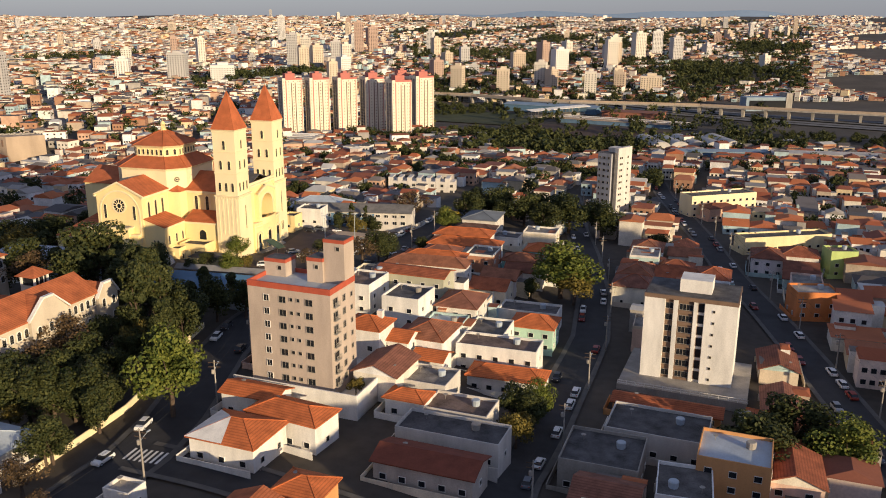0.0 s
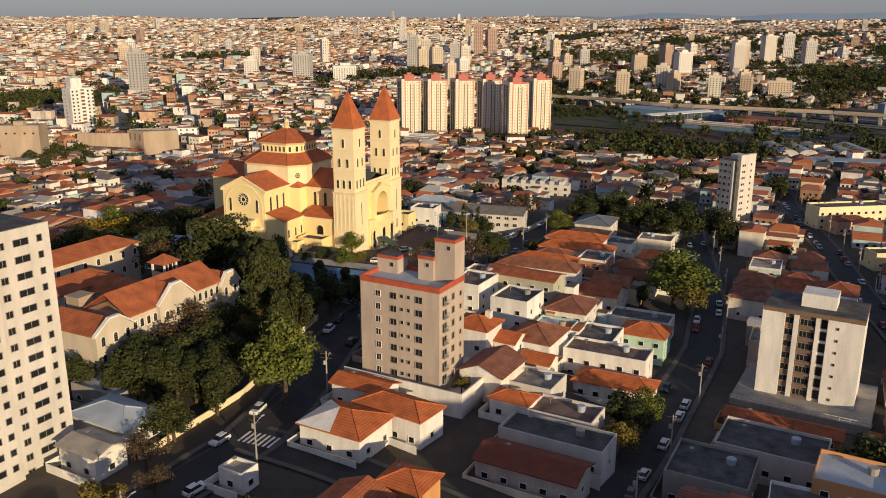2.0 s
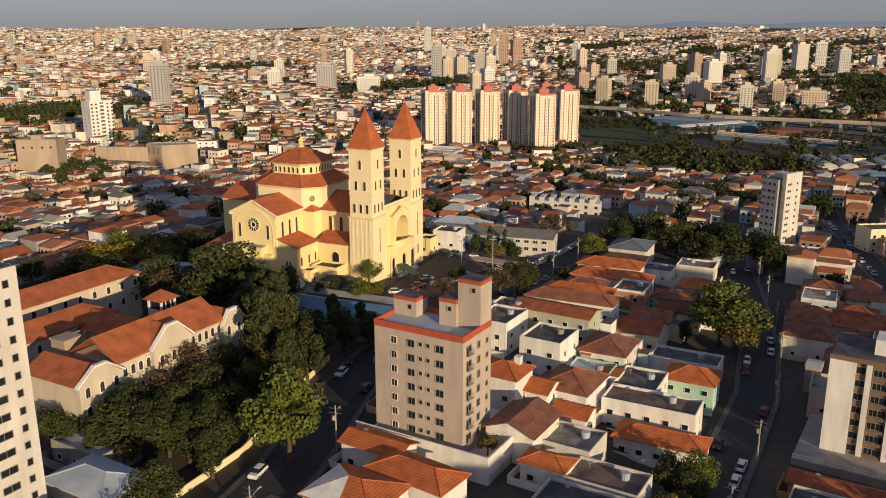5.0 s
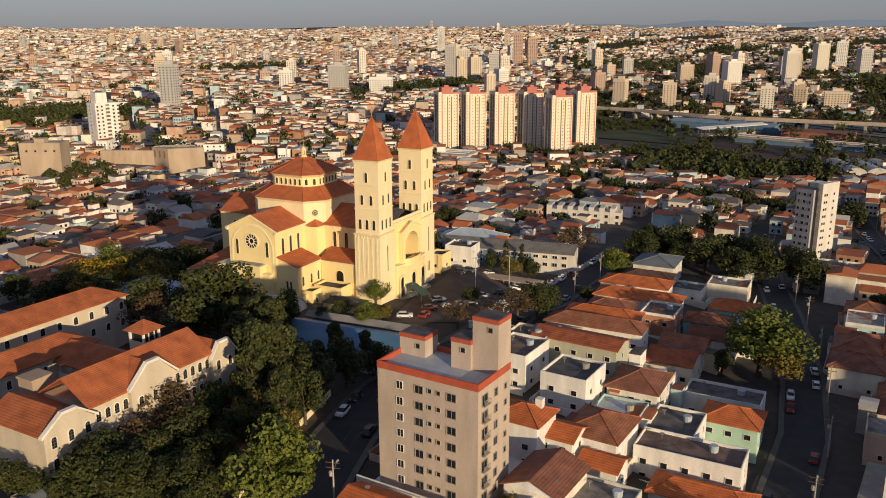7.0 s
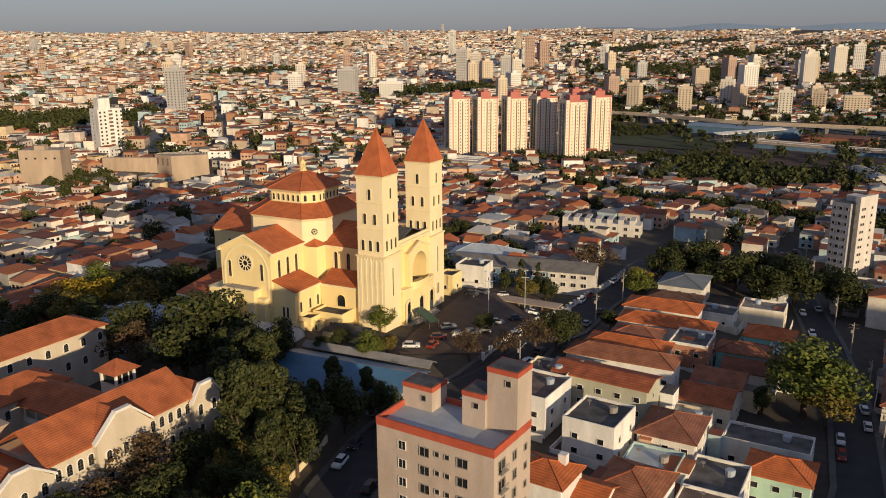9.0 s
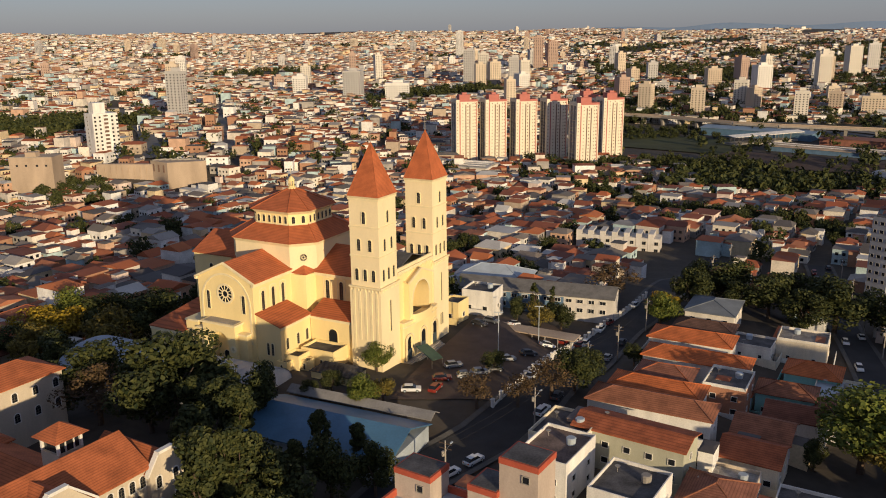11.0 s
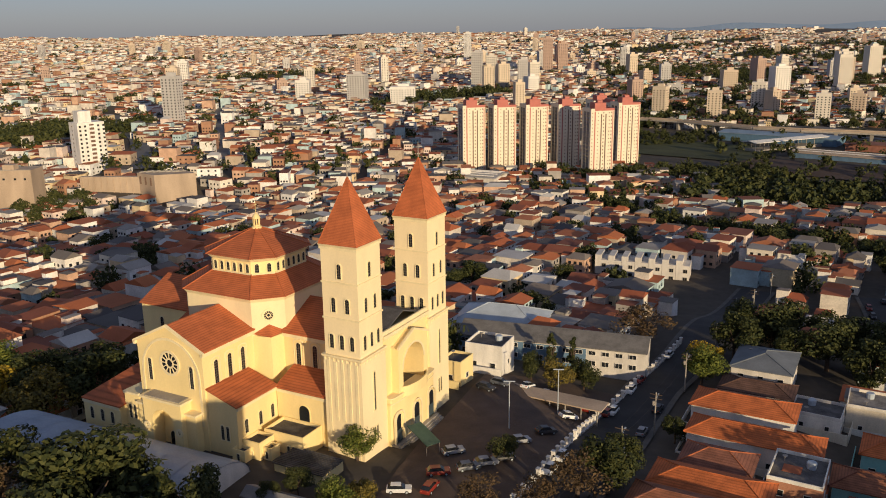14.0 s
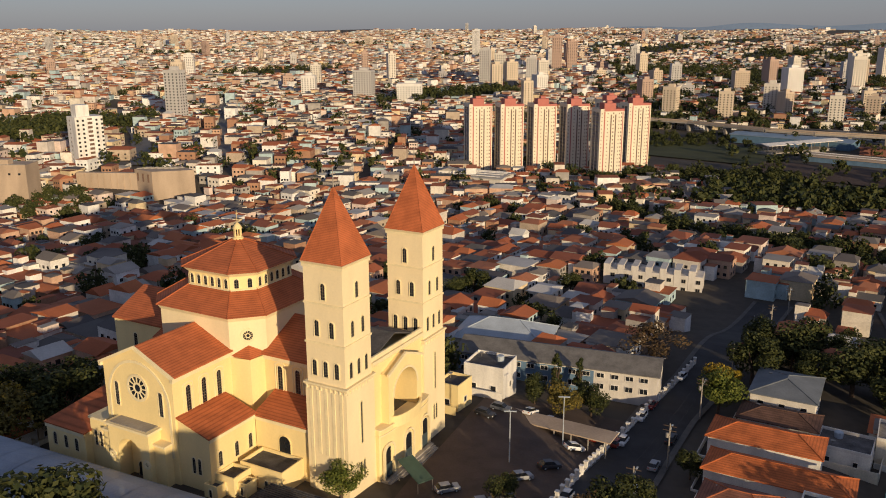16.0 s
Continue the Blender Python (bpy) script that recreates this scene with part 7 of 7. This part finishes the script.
def car(x, y, rot, lift=0.34):
    z = gz(x, y) + lift
    dx, dy = math.cos(radians(rot)) * 1.5, math.sin(radians(rot)) * 1.5
    tilt = -math.degrees(math.atan2(gz(x + dx, y + dy) - gz(x - dx, y - dy), 3.0))
    m = pose(x, y, z, 0, tilt, rot)
    if CAR:
        return copy_thing(CAR[0], m)
    t = thing("car", m, "small hatchback car parked on the street", "car", "parked cars")
    body = MB()
    body.frustum([(-2.05, -0.82), (2.05, -0.82), (2.05, 0.82), (-2.05, 0.82)], 0.28, [(-2.1, -0.85), (2.1, -0.85), (2.1, 0.85), (-2.1, 0.85)], 0.62)
    body.frustum([(-2.1, -0.85), (2.1, -0.85), (2.1, 0.85), (-2.1, 0.85)], 0.62, [(-2.0, -0.78), (1.95, -0.78), (1.95, 0.78), (-2.0, 0.78)], 0.92)
    body.box(-1.35, 0.35, -0.60, 0.60, 1.43, 1.48)
    part("body", body, CARPAINT, t)
    part("cabin_glass", MB().frustum([(-1.85, -0.74), (1.05, -0.74), (1.05, 0.74), (-1.85, 0.74)], 0.92, [(-1.4, -0.61), (0.4, -0.61), (0.4, 0.61), (-1.4, 0.61)], 1.43), M_GLASS, t)
    for wx in (-1.3, 1.3):
        for wy in (-0.78, 0.78):
            wb = MB().tube((wx, wy - 0.1, 0.31), (wx, wy + 0.1, 0.31), 0.31, 0.31, 12)
            wl = part("wheel", wb, M_RUBBER, t)
            part("rim", MB().tube((wx, wy - 0.11, 0.31), (wx, wy + 0.11, 0.31), 0.19, 0.19, 8), M_METALROOF, wl)
    for s in (-0.6, 0.6):
        part("headlight", MB().box(2.02, 2.1, s - 0.16, s + 0.16, 0.62, 0.76), M_WHITE, t)
        part("tail_light", MB().box(-2.1, -2.02, s - 0.16, s + 0.16, 0.66, 0.82), M_REDBAND, t)
    CAR.append(t)
    return t


def along(pts, s):
    for (x0, y0), (x1, y1) in zip(pts, pts[1:]):
        L_ = math.hypot(x1 - x0, y1 - y0)
        if s < L_:
            return x0 + (x1 - x0) * s / L_, y0 + (y1 - y0) * s / L_, math.degrees(math.atan2(y1 - y0, x1 - x0))
        s -= L_
    return None


cr_ = random.Random(21)
for si, start, stop in ((0, 40, 330), (1, 40, 330), (2, 40, 400)):
    pts, wd = STREETS[si]
    s = start
    while s < stop:
        s += cr_.choice((6.2, 7, 9, 14, 22))
        q = along(pts, s)
        if not q:
            break
        x, y, a = q
        side = cr_.choice((-1, 1))
        o = side * (wd / 2 - 1.2)
        car(x + math.sin(radians(a)) * o, y - math.cos(radians(a)) * o, a + (180 if side < 0 else 0))
for x, y, a in ((-9, 250, 20), (-6, 252, 20), (-3, 254, 22), (-12, 256, 25), (0, 262, 28), (-14, 248, 10), (-15, 243, 70), (-7, 286, -30), (-4, 290, -20), (2, 291, 60), (6, 290, 62), (10, 289, 62), (15, 288, 62), (19, 287, 60), (5, 268, 28), (-20, 242, 5), (10, 279, 30)):
    car(x, y, a, 0.24)

# ---- crossing, lane marks ----
zebra = thing("zebra_crossing", pose(0, 0, 0), "worn white zebra crossing on dark asphalt", "crossing")
for k in range(8):
    x, y = -36.5 + k * 0.98, 138.8 - k * 0.42
    b_ = MB()
    c = [(-0.25, -2.0), (0.25, -2.0), (0.25, 2.0), (-0.25, 2.0)]
    rr = radians(-23)
    b_.face([(x + a * math.cos(rr) - b * math.sin(rr), y + a * math.sin(rr) + b * math.cos(rr), gz(x + a * math.cos(rr) - b * math.sin(rr), y + a * math.sin(rr) + b * math.cos(rr)) + 0.36) for a, b in c])
    part("stripe", b_, M_WHITE, zebra)

# ---- utility poles, lamps ----
POLE = []


def utility_pole(x, y, rot):
    m = pose(x, y, gz(x, y), 0, 0, rot)
    if POLE:
        return copy_thing(POLE[0], m)
    t = thing("utility_pole", m, "grey concrete utility pole with crossarms", "utility pole", "street poles")
    part("pole", MB().tube((0, 0, -0.5), (0, 0, 9.5), 0.19, 0.12, 8), M_CONC, t)
    for z in (8.9, 8.0):
        part("crossarm", MB().box(-1.2, 1.2, -0.06, 0.06, z, z + 0.13), M_BARK, t)
    part("transformer", MB().turned([(0.28, 6.6), (0.32, 6.8), (0.32, 7.4), (0.2, 7.5)], 8, 0.4, 0), M_CONC, t)
    part("lamp_arm", MB().tube((0, 0, 7.4), (0, -1.9, 8.1), 0.05, 0.04, 6).box(-0.14, 0.14, -2.5, -1.8, 8.05, 8.2), M_METALROOF, t)
    POLE.append(t)
    return t


for si in (0, 1, 2):
    pts, wd = STREETS[si]
    for k in range(13):
        q = along(pts, 46 + 27 * k)
        if q:
            o = wd / 2 + 1.0
            x, y, a = q
            utility_pole(x + math.sin(radians(a)) * o, y - math.cos(radians(a)) * o, a + 90)
wires = MB()
M_WIRE = mat("black_cable", (0.03, 0.03, 0.03), 0.8, 0.1, 1, 3, 0.0)
for si in (0, 1, 2):
    pts, wd = STREETS[si]
    prev = None
    for k in range(13):
        q = along(pts, 46 + 27 * k)
        if not q:
            break
        o = wd / 2 + 1.0
        cur = Vector((q[0] + math.sin(radians(q[2])) * o, q[1] - math.cos(radians(q[2])) * o, 0))
        cur.z = gz(cur.x, cur.y) + 8.9
        if prev is not None:
            for off in (-0.9, 0.9):
                d_ = (cur - prev).normalized()
                sd = Vector((d_.y, -d_.x, 0)) * off
                last = prev + sd
                for i in range(1, 7):
                    f = i / 6
                    nx_ = prev.lerp(cur, f) + sd - Vector((0, 0, 2.0 * f * (1 - f)))
                    wires.tube(last, nx_, 0.022, 0.022, 3)
                    last = nx_
        prev = cur
solo("power_lines", wires, M_WIRE, "black power cables strung between street poles", "power line", "stuff")
for x, y in ((-2, 268), (8, 280)):
    t = thing("street_lamp", pose(x, y, gz(x, y)), "tall thin grey lamp post in the parking court", "street lamp")
    part("pole", MB().tube((0, 0, -0.3), (0, 0, 10), 0.13, 0.08, 8), M_METALROOF, t)
    part("lamp_head", MB().box(-1.1, 1.1, -0.12, 0.12, 9.9, 10.05), M_METALROOF, t)
# ---- garden wall along the street ----
gw_ = thing("garden_wall", pose(0, 0, 0), "low pale garden wall with square posts", "wall")
gp_ = resample([(-53, 131), (-47, 143.6), (-41, 156.4), (-38, 168), (-36, 184), (-32, 200)], 3.0)
for i, (x, y) in enumerate(gp_):
    part("post", MB().box(-0.3, 0.3, -0.3, 0.3, -0.5, 2.2).mesh("post", M_CREAM2) if i == 0 else bpy.data.meshes["post.001"] if "post.001" in bpy.data.meshes else post, None, gw_, at=pose(x, y, gz(x, y) + 0.3, 0, 0, -26))
    if i:
        x0, y0 = gp_[i - 1]
        z0, z1 = gz(x0, y0) + 0.3, gz(x, y) + 0.3
        rr = MB()
        rr.v = [(x0, y0, z0 - 0.6), (x, y, z1 - 0.6), (x, y, z1 + 1.1), (x0, y0, z0 + 1.1), (x0 + 0.2, y0 - 0.08, z0 - 0.6), (x + 0.2, y - 0.08, z1 - 0.6), (x + 0.2, y - 0.08, z1 + 1.1), (x0 + 0.2, y0 - 0.08, z0 + 1.1)]
        rr.f = [(0, 1, 2, 3), (4, 5, 6, 7), (3, 2, 6, 7), (0, 1, 5, 4)]
        part("panel", rr, M_CREAM2, gw_)
